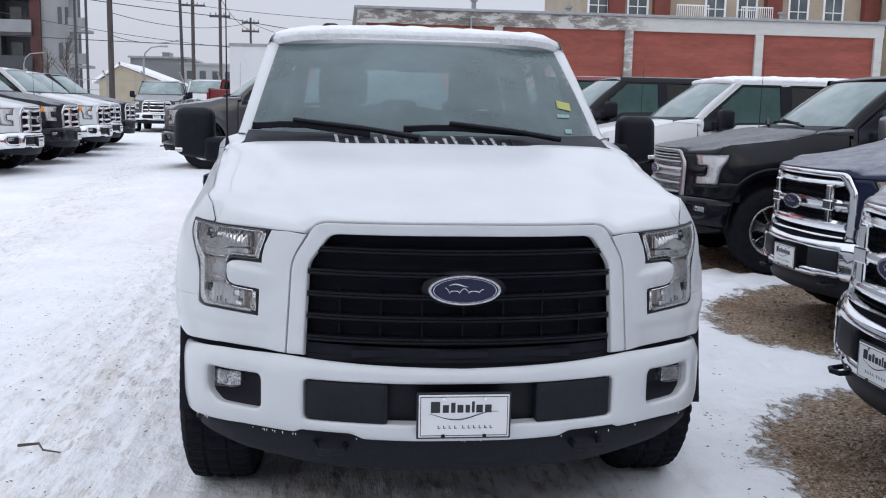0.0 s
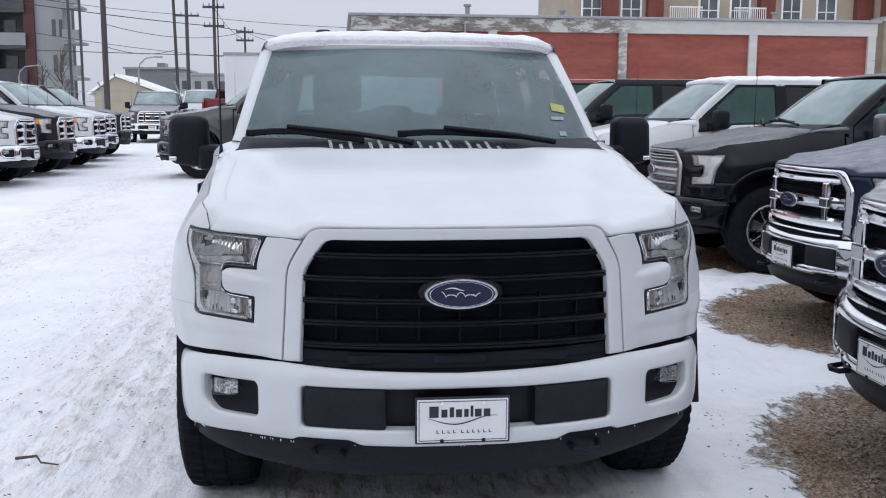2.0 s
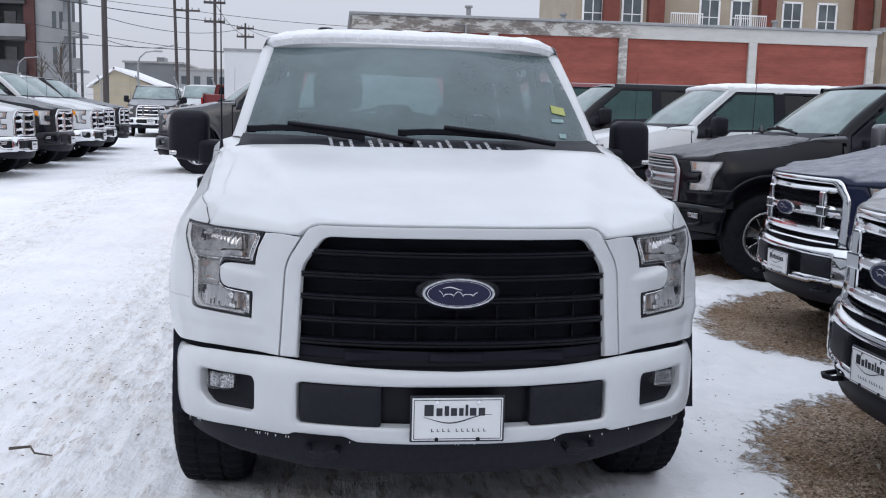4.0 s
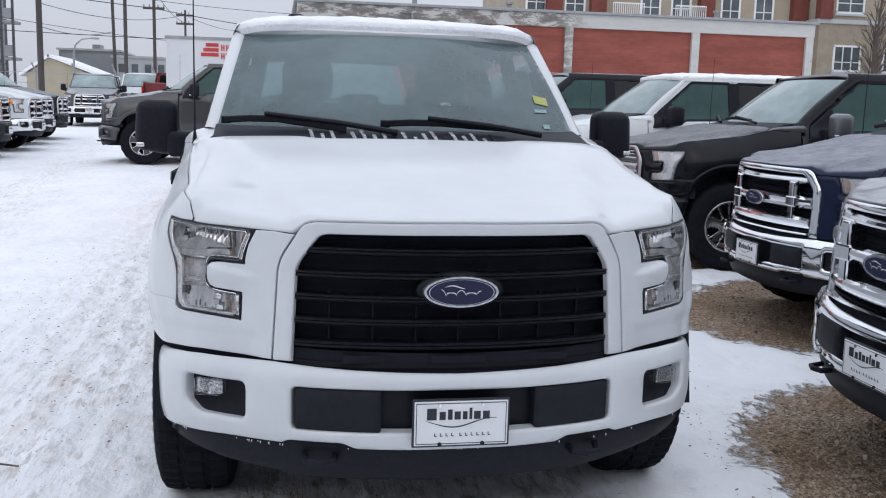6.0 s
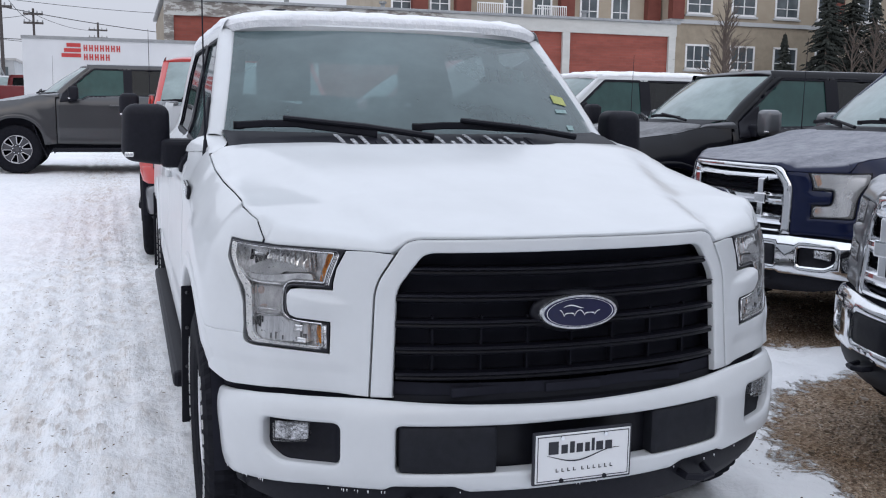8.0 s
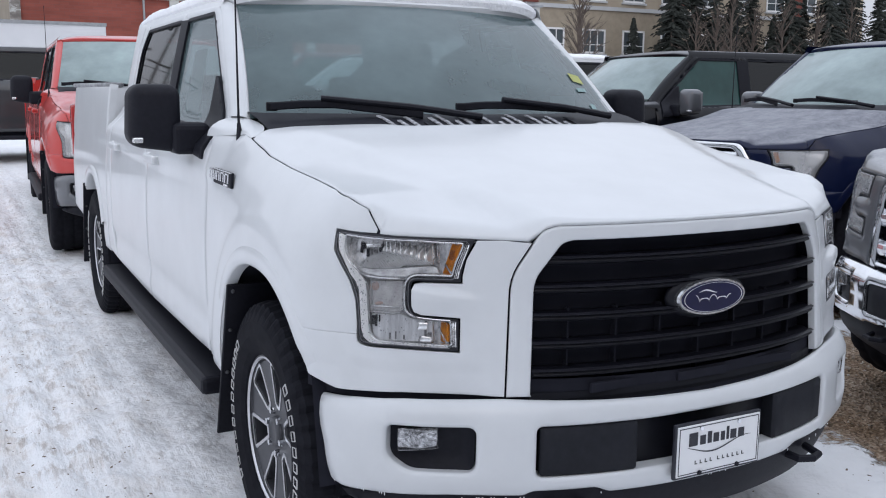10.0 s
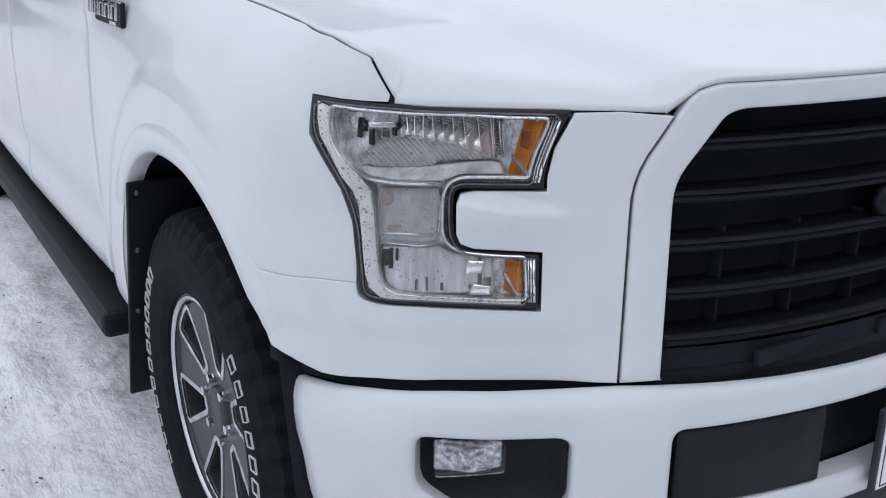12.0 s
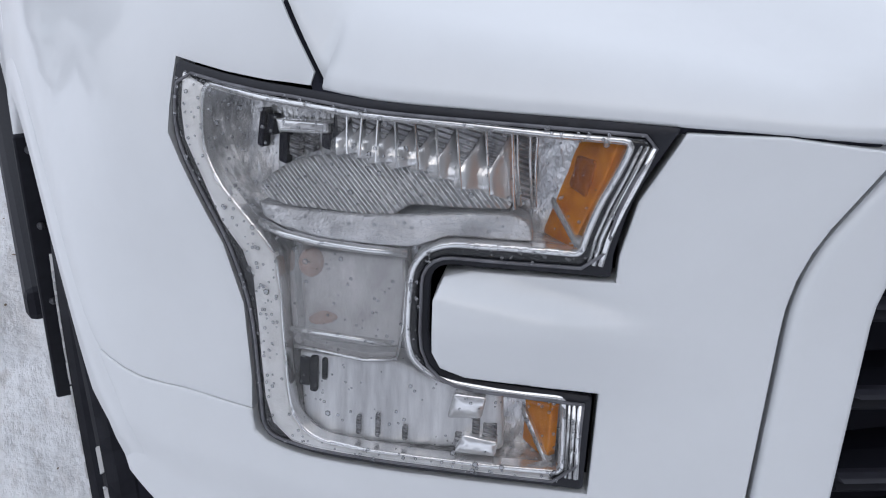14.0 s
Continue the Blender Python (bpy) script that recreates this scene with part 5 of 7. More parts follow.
        def shoulder(y, x1, z1):
            x0, y0, z0 = (float(c) for c in body(s_of_y(y), float(np.interp(y, TOPY, TOPZ)) - .0015))
            return [(x1 + (x0 - x1) * math.cos(a), y0 + (y - y0) * math.sin(a), z0 + (z1 - z0) * math.sin(a)) for a in (0, .3, .6, .9, 1.2, math.pi / 2)]
        shelf = [shoulder(y, x1, z1) for y, x1, z1 in ((1.296, .866, 1.2945), (1.322, .850, 1.302), (1.342, .832, 1.310), (1.37, .820, 1.318), (1.42, .810, 1.327), (1.50, .806, 1.336), (1.585, .812, 1.345), (1.64, .822, 1.352))]
        v, f = strip(shelf)
        mesh_object("wing_shelf", *((v, [q[::-1] for q in f]) if k > 0 else flip((v, [q[::-1] for q in f]))), paint, truck)
        # mirror
        mm = thing_part("mirror", truck)
        bm = box(.998, 1.188, 1.795, 1.950, 1.238, 1.464, .045, seg=4)
        for q in bm.verts:                           # the lower edge falls towards the door, the outer top is cut back
            low = np.clip((1.36 - q.co.z) / .12, 0, 1)
            q.co.z -= low * .026 * np.clip((1.19 - q.co.x) / .19, 0, 1)
            q.co.x -= .012 * np.clip((q.co.z - 1.36) / .10, 0, 1) * (q.co.x > 1.12)
            q.co.y += .012 * np.clip((q.co.x - 1.05) / .14, 0, 1)
        add_box(bm, 1.02, 1.172, 1.90, 1.960, 1.26, 1.44, .012)
        bmesh.ops.transform(bm, matrix=Matrix.Diagonal((k, 1, 1, 1)), verts=bm.verts)
        part("mirror_housing", bm, st["mirror"], mm, "", True)
        arm = box(.90, 1.04, 1.775, 1.905, 1.208, 1.325, .025, seg=3)
        bmesh.ops.transform(arm, matrix=Matrix.Diagonal((k, 1, 1, 1)), verts=arm.verts)
        part("mirror_arm", arm, TRIM, mm)
        if d:
            g = box(1.03, 1.165, 1.953, 1.958, 1.28, 1.415, .002)
            bmesh.ops.transform(g, matrix=Matrix.Diagonal((k, 1, 1, 1)), verts=g.verts)
            part("mirror_glass", g, CHROME, mm)
            g = box(1.140, 1.176, 1.797, 1.86, 1.252, 1.272, .005)
            bmesh.ops.transform(g, matrix=Matrix.Diagonal((k, 1, 1, 1)), verts=g.verts)
            part("mirror_signal", g, LAMP_RIM, mm)
        # bed side with its wheel arch
        ra = [q for q in arch(4.61, .45, .50, -1, 1.0)]
        ra = [q for q in ra if q[1] > .52]
        bed = [(4.015, .50)] + [(ra[0][0], .50)] + ra + [(ra[-1][0], .55), (5.80, .60), (5.82, 1.455), (4.015, 1.475)]
        mesh_object("bed_side", *turn(panel(bed, side_map_low, (), stp, ed, .04)), paint, truck)
        rows = []
        for y, z in ra:
            cy, cz = y - 4.61, z - .41
            L = math.hypot(cy, cz)
            rows.append([(float(side_map_low(np.array(y), np.array(z))[0]) + o, y + cy / L * f, z + cz / L * f) for f, o in ((-.004, -.07), (-.004, .004), (.008, .014), (.046, .012), (.056, .0))])
        mesh_object("wheel_arch_lip", *turn(strip(rows)), paint, truck)
        part("bed_rail", mirrored(box(.85, .934, 4.02, 5.80, 1.455, 1.482, .01), k), BED_RAIL, truck)
        part("bed_inner_wall", mirrored(box(.80, .86, 4.05, 5.78, .75, 1.46), k), paint, truck)
        tl = mirrored(box(.88, .962, 5.77, 5.85, .95, 1.33, .02), k)
        part("tail_light", tl, TAIL_RED, truck)
        # wheel wells
        for yc, lim in ((.965, .435), (4.61, .45)):
            rows = [[(.60, y, z), (.955, y, z)] for y, z in arch(yc, lim + .03, .53, -1, 1, 16)]
            mesh_object("wheel_well", *turn(strip(rows)), VOID, truck)
            part("well_wall", mirrored(box(.58, .62, yc - lim, yc + lim, .4, .92), k), VOID, truck)
        if st.get("step", True):
            part("running_board", mirrored(box(.86, 1.025, 1.52, 3.98, .362, .430, .018), k), TRIM, truck, "black ribbed running board")
        if d:
            for yf in (1.36, 5.06):
                fl = mirrored(box(.79, 1.000, -.006, .006, -.29, .31, .004, Matrix.Translation((0, yf - .03, .53)) @ Matrix.Rotation(.33, 4, "X")), k)
                flap = part("mud_flap", fl, TRIM, truck)
                for zz in (.27, .13, -.03):
                    bm = bmesh.new()
                    bmesh.ops.create_uvsphere(bm, u_segments=8, v_segments=5, radius=.007, matrix=Matrix.Translation((k * .980, yf - .038 - zz * .342, .53 + zz)))
                    part("flap_bolt", bm, RIM_GREY, flap)
        part("wheel_axle", tube([(k * .3, .962, .405), (k * .86, .962, .405)], .05), VOID, truck)
        wheel(truck, k * .838, .962, st.get("steer", 0.0), st, k < 0)
        wheel(truck, k * .845, 4.61, 0.0, st, k < 0)
    # roof, windscreen, back of the cab
    fr = [(x, float(shield_map(np.array(x), np.array(1.0))[1]) + .004) for x in np.linspace(-.70, .70, 17)]
    roof = fr + [(.742, 2.15), (.748, 3.98), (-.748, 3.98), (-.742, 2.15)]
    mesh_object("roof", *panel(roof, roof_map, (), stp * 1.3, .006, .03), paint, truck)
    glass = [(-.808, .0), (.808, .0), (.703, 1.0), (-.703, 1.0)]
    ws = mesh_object("windshield", *panel(resample(glass, .1), shield_map, (), .08, 0, 0), st["glass"], truck, st.get("glass_label", "misted windshield"))
    frit = [(-.808, 0), (.808, 0), (.703, 1), (-.703, 1)]
    fin = rounded([(-.745, .10), (.745, .10), (.655, .955), (.33, .955), (.29, .925), (-.29, .925), (-.33, .955), (-.655, .955)], .03)
    mesh_object("windshield_band", *panel(resample(frit, .1), shield_map, [fin], .08, 0, 0, lift=-.004), TRIM, ws)
    part("cab_back", box(-.86, .86, 3.96, 3.99, .6, 1.36), paint, truck)
    bk = bmesh.new()
    for q in ((-.80, -.68, 1.36, 1.84), (.68, .80, 1.36, 1.84), (-.80, .80, 1.74, 1.84)):
        add_box(bk, q[0], q[1], 3.95, 3.985, q[2], q[3], .01)
    for q in bk.verts:
        q.co.x *= float(np.interp(q.co.z, (1.36, 1.84), (1.0, .87)))
    part("rear_window_frame", bk, paint, truck)
    part("rear_window", box(-.64, .64, 3.965, 3.972, 1.34, 1.76), GLASS_DARK if d < 2 else LENS, truck)
    part("bed_floor", box(-.82, .82, 4.03, 5.78, .72, .76), TRIM, truck)
    part("tailgate", box(-.80, .80, 5.79, 5.86, .70, 1.44, .02), paint, truck)
    part("bed_front_wall", box(-.925, .925, 4.018, 4.045, .60, 1.452), paint, truck)
    # cowl and wipers
    rows = []
    cowl_x = [-.81 + 1.62 * i / 40 for i in range(41)]
    def cowl_at(x, u):
        y0 = float(np.interp(abs(x), (0, .395, .445, .475, .62, .82), (1.150, 1.160, 1.20, 1.225, 1.26, 1.31)))
        y1 = float(shield_map(np.array(min(abs(x), .79)), np.array(.05))[1]) + .02
        z0 = float(hood(np.array(x), np.array(y0))) - .022
        return np.array([x, y0 + (y1 - y0) * u, z0 + (1.369 - z0) * u + .010 * math.sin(math.pi * u)])
    v, f = strip([[cowl_at(x, u) for u in (0, .3, .6, 1)] for x in cowl_x])
    mesh_object("cowl", v, f, TRIM, truck, "black slatted cowl below the windshield")
    if d > 1:
        for i in range(19):
            x = -.40 + .042 * i
            skew = -.022
            cut = (.62, .40, .55, .30, .50, .66, .36)[i % 7]
            slat = [[cowl_at(x + skew * u + o, u) + [0, 0, h] for u in (.08, .08 + (cut - .08) * .4, .08 + (cut - .08) * .7, cut)] for o, h in ((-.0085, .002), (-.0075, .006), (.0055, .006), (.0065, .002))]
            part_v, part_f = strip(slat)
            mesh_object("cowl_slat", part_v, part_f, COWL_FROST if i % 5 != 3 else TRIM, truck, smooth=False)
    if d:
        for tip, joint, end, pivot in (((-.773, 1.47, 1.389), (-.549, 1.405, 1.414), (-.266, 1.290, 1.364), (-.060, 1.225, 1.357)), ((-.115, 1.305, 1.390), (.124, 1.315, 1.413), (.422, 1.330, 1.381), (.575, 1.310, 1.357))):
            tip, joint, end, pivot = (Vector(q) for q in (tip, joint, end, pivot))
            w = part("wiper_arm", tube([pivot, pivot * .5 + joint * .5 + Vector((0, -.008, .006)), joint + (joint - pivot) * .1], .013, 8, .010), TRIM, truck)
            blade = part("wiper_blade", flat_bar([tip, (tip + joint) / 2 + Vector((0, 0, -.004)), joint + Vector((0, .008, -.016)), end], .010, .028), TRIM, w)
            part("blade_cap", flat_bar([tip + Vector((-.008, 0, 0)), tip + Vector((.03, 0, 0))], .013, .031), GRILLE_BLACK, blade)
    part("antenna", tube([(-.888, 1.44, 1.30), (-.888, 1.442, 1.60), (-.888, 1.45, 2.05)], .0045, 6, .002), TRIM, truck)
    part("antenna_base", tube([(-.888, 1.43, 1.27), (-.888, 1.44, 1.335)], .014, 10, .006), TRIM, truck)
    # cabin
    part("dashboard", box(-.74, .74, 1.50, 1.95, .95, 1.33, .06, seg=3), DASH, truck)
    for x in (-.38, .38):
        seat = thing_part("front_seat", truck)
        part("seat_cushion", box(x - .27, x + .27, 2.2, 2.75, .72, .92, .05), SEAT, seat)
        part("seat_back", box(x - .26, x + .26, 2.68, 2.85, .85, 1.47, .06, Matrix.Translation((0, 0, 0)), 3), SEAT, seat)
        part("headrest", box(x - .14, x + .14, 2.74, 2.85, 1.49, 1.70, .045, None, 3), SEAT, seat)
    rear_seat = thing_part("rear_seat", truck)
    part("seat_back", box(-.68, .68, 3.62, 3.80, .80, 1.38, .06, None, 3), SEAT, rear_seat)
    for x in (-.42, 0, .42):
        part("headrest", box(x - .12, x + .12, 3.66, 3.76, 1.38, 1.53, .035, None, 3), SEAT, rear_seat)
    if d > 1:
        ring = [(.40 + .185 * math.cos(a), 2.06 + .06 * math.sin(a), 1.20 + .175 * math.sin(a)) for a in (2 * math.pi * i / 24 for i in range(25))]
        part("steering_wheel", tube(ring, .016, 8), DASH, truck)
        part("rear_view_mirror", box(-.13, .13, 1.93, 1.96, 1.655, 1.725, .02), DASH, truck)
        part("mirror_stalk", tube([(0, 1.92, 1.70), (0, 1.945, 1.755)], .012), DASH, truck)
        part("floor_pan", box(-.8, .8, 1.4, 3.95, .58, .62), DASH, truck)
    return truck


SATIN = grainy("satin_metal", (0.40, 0.41, 0.42), (0.50, 0.51, 0.52), 12, 0.35, 0.1, 0.0006, metal=1.0)


def kind_of(st):
    return st["grille"]


def flat_bar(points, deep, tall):
    bm = bmesh.new()
    rings = [[bm.verts.new(Vector(p) + Vector((0, a * deep / 2, b * tall / 2))) for a, b in ((-1, -.7), (-1, .7), (-.4, 1), (.4, 1), (1, .7), (1, -.7), (.3, -1), (-.3, -1))] for p in points]
    for a, b in zip(rings, rings[1:]):
        for k in range(8):
            bm.faces.new((a[k], a[(k + 1) % 8], b[(k + 1) % 8], b[k]))
    bm.faces.new(rings[0][::-1])
    bm.faces.new(rings[-1])
    return bm


def thing_part(name, parent):
    e = new(name)
    e.parent = parent
    return e


def mirrored(bm, k):
    if k < 0:
        bmesh.ops.transform(bm, matrix=Matrix.Diagonal((-1, 1, 1, 1)), verts=bm.verts)
        bmesh.ops.reverse_faces(bm, faces=bm.faces)
    return bm


def side_map_low(y, z):
    x, yy, zz = side_map(y, np.minimum(z, 1.16))
    return x - .040 * np.clip((np.asarray(z) - 1.0) / .45, 0, 1.1) ** 1.5, y, z


BADGE_RIM = grainy("badge_rim", (0.30, 0.305, 0.32), (0.72, 0.73, 0.75), 70, 0.22, 0.2, 0.0006, metal=0.9)
COWL_FROST = grainy("icy_black_slat", (0.02, 0.02, 0.024), (0.62, 0.63, 0.66), 70, 0.8, 0.5, 0.002)
BED_RAIL = grainy("weathered_bed_rail", (0.10, 0.10, 0.105), (0.42, 0.43, 0.45), 14, 0.7, 0.3, 0.001)
TAIL_RED = grainy("tail_light_red", (0.35, 0.01, 0.01), (0.42, 0.015, 0.012), 30, 0.25, 0.2, coat=0.8)




# ---- the lot: one sheet of ground, snow with bare gravel under the parked row ----
def bump2(x, y, cx, cy, rx, ry, turn=0.0):
    c, s = math.cos(turn), math.sin(turn)
    u, v = ((x - cx) * c + (y - cy) * s) / rx, (-(x - cx) * s + (y - cy) * c) / ry
    return 1 - np.sqrt(u * u + v * v)


NOISE_SEED = [Vector((3.1, 7.7, 1.3)), Vector((11.2, 5.4, 9.9))]


def wander(x, y, scale, octaves=3, seed=0):
    return np.array([noise.fractal(Vector((a * scale, b * scale, 0)) + NOISE_SEED[seed], 1.0, 2.0, octaves) for a, b in zip(np.ravel(x), np.ravel(y))]).reshape(np.shape(x))


def slope(y, x=0.0):
    """Height of the lot: it rises slowly, with a low step across its far half."""
    y = np.asarray(y, float)
    side = np.interp(x, (-5.5, -3.2), (.6, 1.0))
    return .0068 * np.clip(y - 2, 0, 200) + .031 * np.interp(y, (8, 16), (0, 8)) * (side + (1 - side) * np.interp(y, (24, 32), (0, 1)))


def gravel_mask(x, y):
    """Over 0.5 where the gravel lies bare."""
    g = np.full(np.shape(x), -1.0)
    for cx, cy, rx, ry, t in ((3.20, .83, 1.76, 1.22, .12), (5.5, .7, 2.6, 1.3, 0), (3.95, 3.65, 1.75, 1.3, .35), (6.2, 3.6, 2.6, 1.2, 0), (4.6, 6.2, 1.7, 1.05, .1), (6.6, 6.3, 2.5, 1.1, 0), (5.0, 8.9, 2.0, 1.0, 0), (5.0, 11.5, 2.2, .9, 0), (3.0, -2.2, 1.6, .9, .4)):
        g = np.maximum(g, bump2(x, y, cx, cy, rx, ry, t))
    return np.clip(.5 + g * 2.2, 0, 1)


def ticks(a, b, step, far, grow=1.22):
    mid = list(np.arange(a, b + 1e-6, step))
    lo, hi, s = [a], [b], step
    while lo[-1] > -far:
        s *= grow
        lo.append(lo[-1] - s)
        hi.append(hi[-1] + s)
    return np.array(lo[:0:-1] + mid + hi[1:])


def make_ground():
    xs, ys = ticks(-4.2, 4.2, .045, 1500), ticks(-2.6, 7.4, .05, 1500)
    X, Y = np.meshgrid(xs, ys)
    near = (np.abs(X) < 12) & (Y > -6) & (Y < 40)
    big, fine, rut = np.zeros(X.shape), np.zeros(X.shape), np.zeros(X.shape)
    big[near] = wander(X[near], Y[near], .9, 3)
    fine[near] = wander(X[near], Y[near], 5.5, 4, 1)
    g = gravel_mask(X + .12 * fine, Y + .12 * big)
    # truck's footprint: slush, with its shadow put into the colour as bare patches
    truck_shade = np.clip(.5 + 1.6 * np.minimum((.80 + .12 * big - np.abs(X)), np.minimum(Y + .28 + .12 * fine, 5.9 - Y)), 0, .62) * np.clip(.75 + .5 * fine, 0, 1)
    g = np.maximum(g, np.where(near, truck_shade * .62, 0))
    lane = np.exp(-((X + 1.55 + .05 * big) / .62) ** 2) + .8 * np.exp(-((X + 3.2 + .08 * Y) / .6) ** 2)
    rut[near] = (np.sin((X[near] + .03 * Y[near]) * 34 + 2.5 * fine[near]) * .014 + np.sin(Y[near] * 40 + 9 * X[near] + 3 * fine[near]) * .004) * np.clip(lane[near], 0, 1)
    lump = np.zeros(X.shape)
    lump[near] = wander(X[near], Y[near], 4.2, 4, 1)
    snow = .018 * big + .013 * fine + .055 * lump * np.clip((X - .8) / .4, 0, 1) + rut - .02 * np.clip(lane, 0, 1)
    berm = .03 * np.exp(-((g - .35) / .16) ** 2)
    under = np.clip((.86 - np.abs(X)) / .25, 0, 1) * np.clip((Y - .2) / .5, 0, 1) * np.clip((5.9 - Y) / .4, 0, 1)
    dune = .05 * np.exp(-(((X - 1.15) / .22) ** 2 + ((Y - 1.0) / 1.6) ** 2)) * (1 - np.clip(g * 2, 0, 1))
    heap = .045 * np.exp(-(((X + .28) / .10) ** 2 + ((Y + .10) / .10) ** 2)) + .03 * np.exp(-(((X - .55) / .2) ** 2 + ((Y - .25) / .12) ** 2))
    Z = slope(Y, X) + np.where(near, (1 - g) * (snow + berm + dune + heap) - g * (.022 - .006 * fine) - under * .015, 0)
    n, m = len(xs), len(ys)
    verts = np.stack([X, Y, Z], -1).reshape(-1, 3)
    faces = [(j * n + i, j * n + i + 1, (j + 1) * n + i + 1, (j + 1) * n + i) for j in range(m - 1) for i in range(n - 1)]
    ob = mesh_object("ground", verts, faces, ground_material())
    at = ob.data.attributes.new("bare", "FLOAT", "POINT")
    at.data.foreach_set("value", np.ravel(np.clip(g, 0, 1)).astype("f"))
    # lane dirt, plus slush and painted shade below the truck
    dirt = np.clip(1.0 * lane * (.55 + .5 * fine) + under * .9 + .5 * np.exp(-(((X - 1.0) / .25) ** 2 + ((Y - .6) / .5) ** 2)) * 0, 0, 1)
    at = ob.data.attributes.new("trampled", "FLOAT", "POINT")
    at.data.foreach_set("value", np.ravel(dirt).astype("f"))
    return tagged(ob, "trampled snow over a brown gravel lot", "ground", kind="structure")


def ground_material():
    m, n, l, p = nodes_of("snow_and_gravel")
    # both masks also carry the shade painted under the white truck
    bare, tram = n.new("ShaderNodeAttribute"), n.new("ShaderNodeAttribute")
    bare.attribute_name, tram.attribute_name = "bare", "trampled"
    mix = lambda f, a, b: mix_of(n, l, f, a, b)
    white = ramp_of(n, l, noise_of(n, l, 1.3, 7, 0.6), ((0.3, (0.74, 0.75, 0.77)), (0.7, (0.86, 0.86, 0.875))))
    speck = ramp_of(n, l, noise_of(n, l, 26, 6, 0.7), ((0.30, (1, 1, 1)), (0.40, (0, 0, 0))))
    brown = ramp_of(n, l, noise_of(n, l, 8, 6, 0.65), ((0.35, (0.26, 0.20, 0.16)), (0.65, (0.56, 0.50, 0.46))))
    streak = ramp_of(n, l, noise_of(n, l, 9, 8, 0.75, (2.4, 0.55, 1)), ((0.50, (0, 0, 0)), (0.60, (0.85,) * 3)))
    t1 = n.new("ShaderNodeMath")
    t1.operation = "MULTIPLY"
    l.new(tram.outputs["Fac"], t1.inputs[0])
    l.new(streak, t1.inputs[1])
    warm = ramp_of(n, l, noise_of(n, l, 3.2, 7, 0.65, (1.6, 0.8, 1)), ((0.48, (0, 0, 0)), (0.66, (0.75,) * 3)))
    t0 = n.new("ShaderNodeMath")
    t0.operation = "MULTIPLY"
    l.new(tram.outputs["Fac"], t0.inputs[0])
    l.new(warm, t0.inputs[1])
    white = mix(t0.outputs[0], white, (0.64, 0.57, 0.51, 1.0))
    snow = mix(t1.outputs[0], white, brown)
    t2 = n.new("ShaderNodeMath")
    t2.operation = "MULTIPLY"
    l.new(speck, t2.inputs[0])
    t2.inputs[1].default_value = 0.35
    blot = ramp_of(n, l, noise_of(n, l, 2.2, 5, 0.6), ((0.50, (0, 0, 0)), (0.68, (1, 1, 1))))
    t3 = n.new("ShaderNodeMath")
    t3.operation = "MULTIPLY"
    l.new(t2.outputs[0], t3.inputs[0])
    l.new(blot, t3.inputs[1])
    snow = mix(t3.outputs[0], snow, brown)
    stones = n.new("ShaderNodeTexVoronoi")
    stones.inputs["Scale"].default_value = 75
    co = n.new("ShaderNodeTexCoord")
    l.new(co.outputs["Object"], stones.inputs["Vector"])
    pebble = ramp_of(n, l, stones.outputs["Color"], ((0.1, (0.22, 0.155, 0.105)), (0.5, (0.50, 0.375, 0.27)), (0.9, (0.74, 0.64, 0.53))))
    wet = ramp_of(n, l, noise_of(n, l, 1.6, 5, 0.6), ((0.35, (0.58, 0.48, 0.38)), (0.65, (1.0, 0.96, 0.94))))
    mul = n.new("ShaderNodeMix")
    mul.data_type, mul.blend_type = "RGBA", "MULTIPLY"
    mul.inputs[0].default_value = 1.0
    l.new(pebble, mul.inputs[6])
    l.new(wet, mul.inputs[7])
    grit = n.new("ShaderNodeMath")
    grit.operation = "ADD"
    fine = n.new("ShaderNodeMath")
    fine.operation = "MULTIPLY_ADD"
    l.new(noise_of(n, l, 18, 6, 0.75), fine.inputs[0])
    fine.inputs[1].default_value, fine.inputs[2].default_value = 0.9, -0.45
    l.new(bare.outputs["Fac"], grit.inputs[0])
    l.new(fine.outputs[0], grit.inputs[1])
    edge = ramp_of(n, l, grit.outputs[0], ((0.44, (0, 0, 0)), (0.56, (1, 1, 1))))
    l.new(mix(edge, snow, mul.outputs[2]), p.inputs["Base Color"])
    p.inputs["Roughness"].default_value = 0.85
    h1 = n.new("ShaderNodeMath")
    h1.operation = "MULTIPLY_ADD"
    l.new(edge, h1.inputs[0])
    l.new(stones.outputs["Distance"], h1.inputs[1])
    l.new(noise_of(n, l, 9, 5, 0.52), h1.inputs[2])
    track, h2 = noise_of(n, l, 3.0, 6, 0.62, (6.5, 1.0, 1)), n.new("ShaderNodeMath")
    keep = n.new("ShaderNodeMath")
    keep.operation, h2.operation = "MULTIPLY", "ADD"
    l.new(track, keep.inputs[0])
    l.new(tram.outputs["Fac"], keep.inputs[1])
    l.new(keep.outputs[0], h2.inputs[0])
    l.new(h1.outputs[0], h2.inputs[1])
    bump_of(n, l, p, h2.outputs[0], 0.9, 0.034)
    return m


def mix_of(n, l, f, a, b):
    x = n.new("ShaderNodeMix")
    x.data_type = "RGBA"
    for sock, v in ((0, f), (6, a), (7, b)):
        if isinstance(v, (tuple, float)):
            x.inputs[sock].default_value = v
        else:
            l.new(v, x.inputs[sock])
    return x.outputs[2]


make_ground()


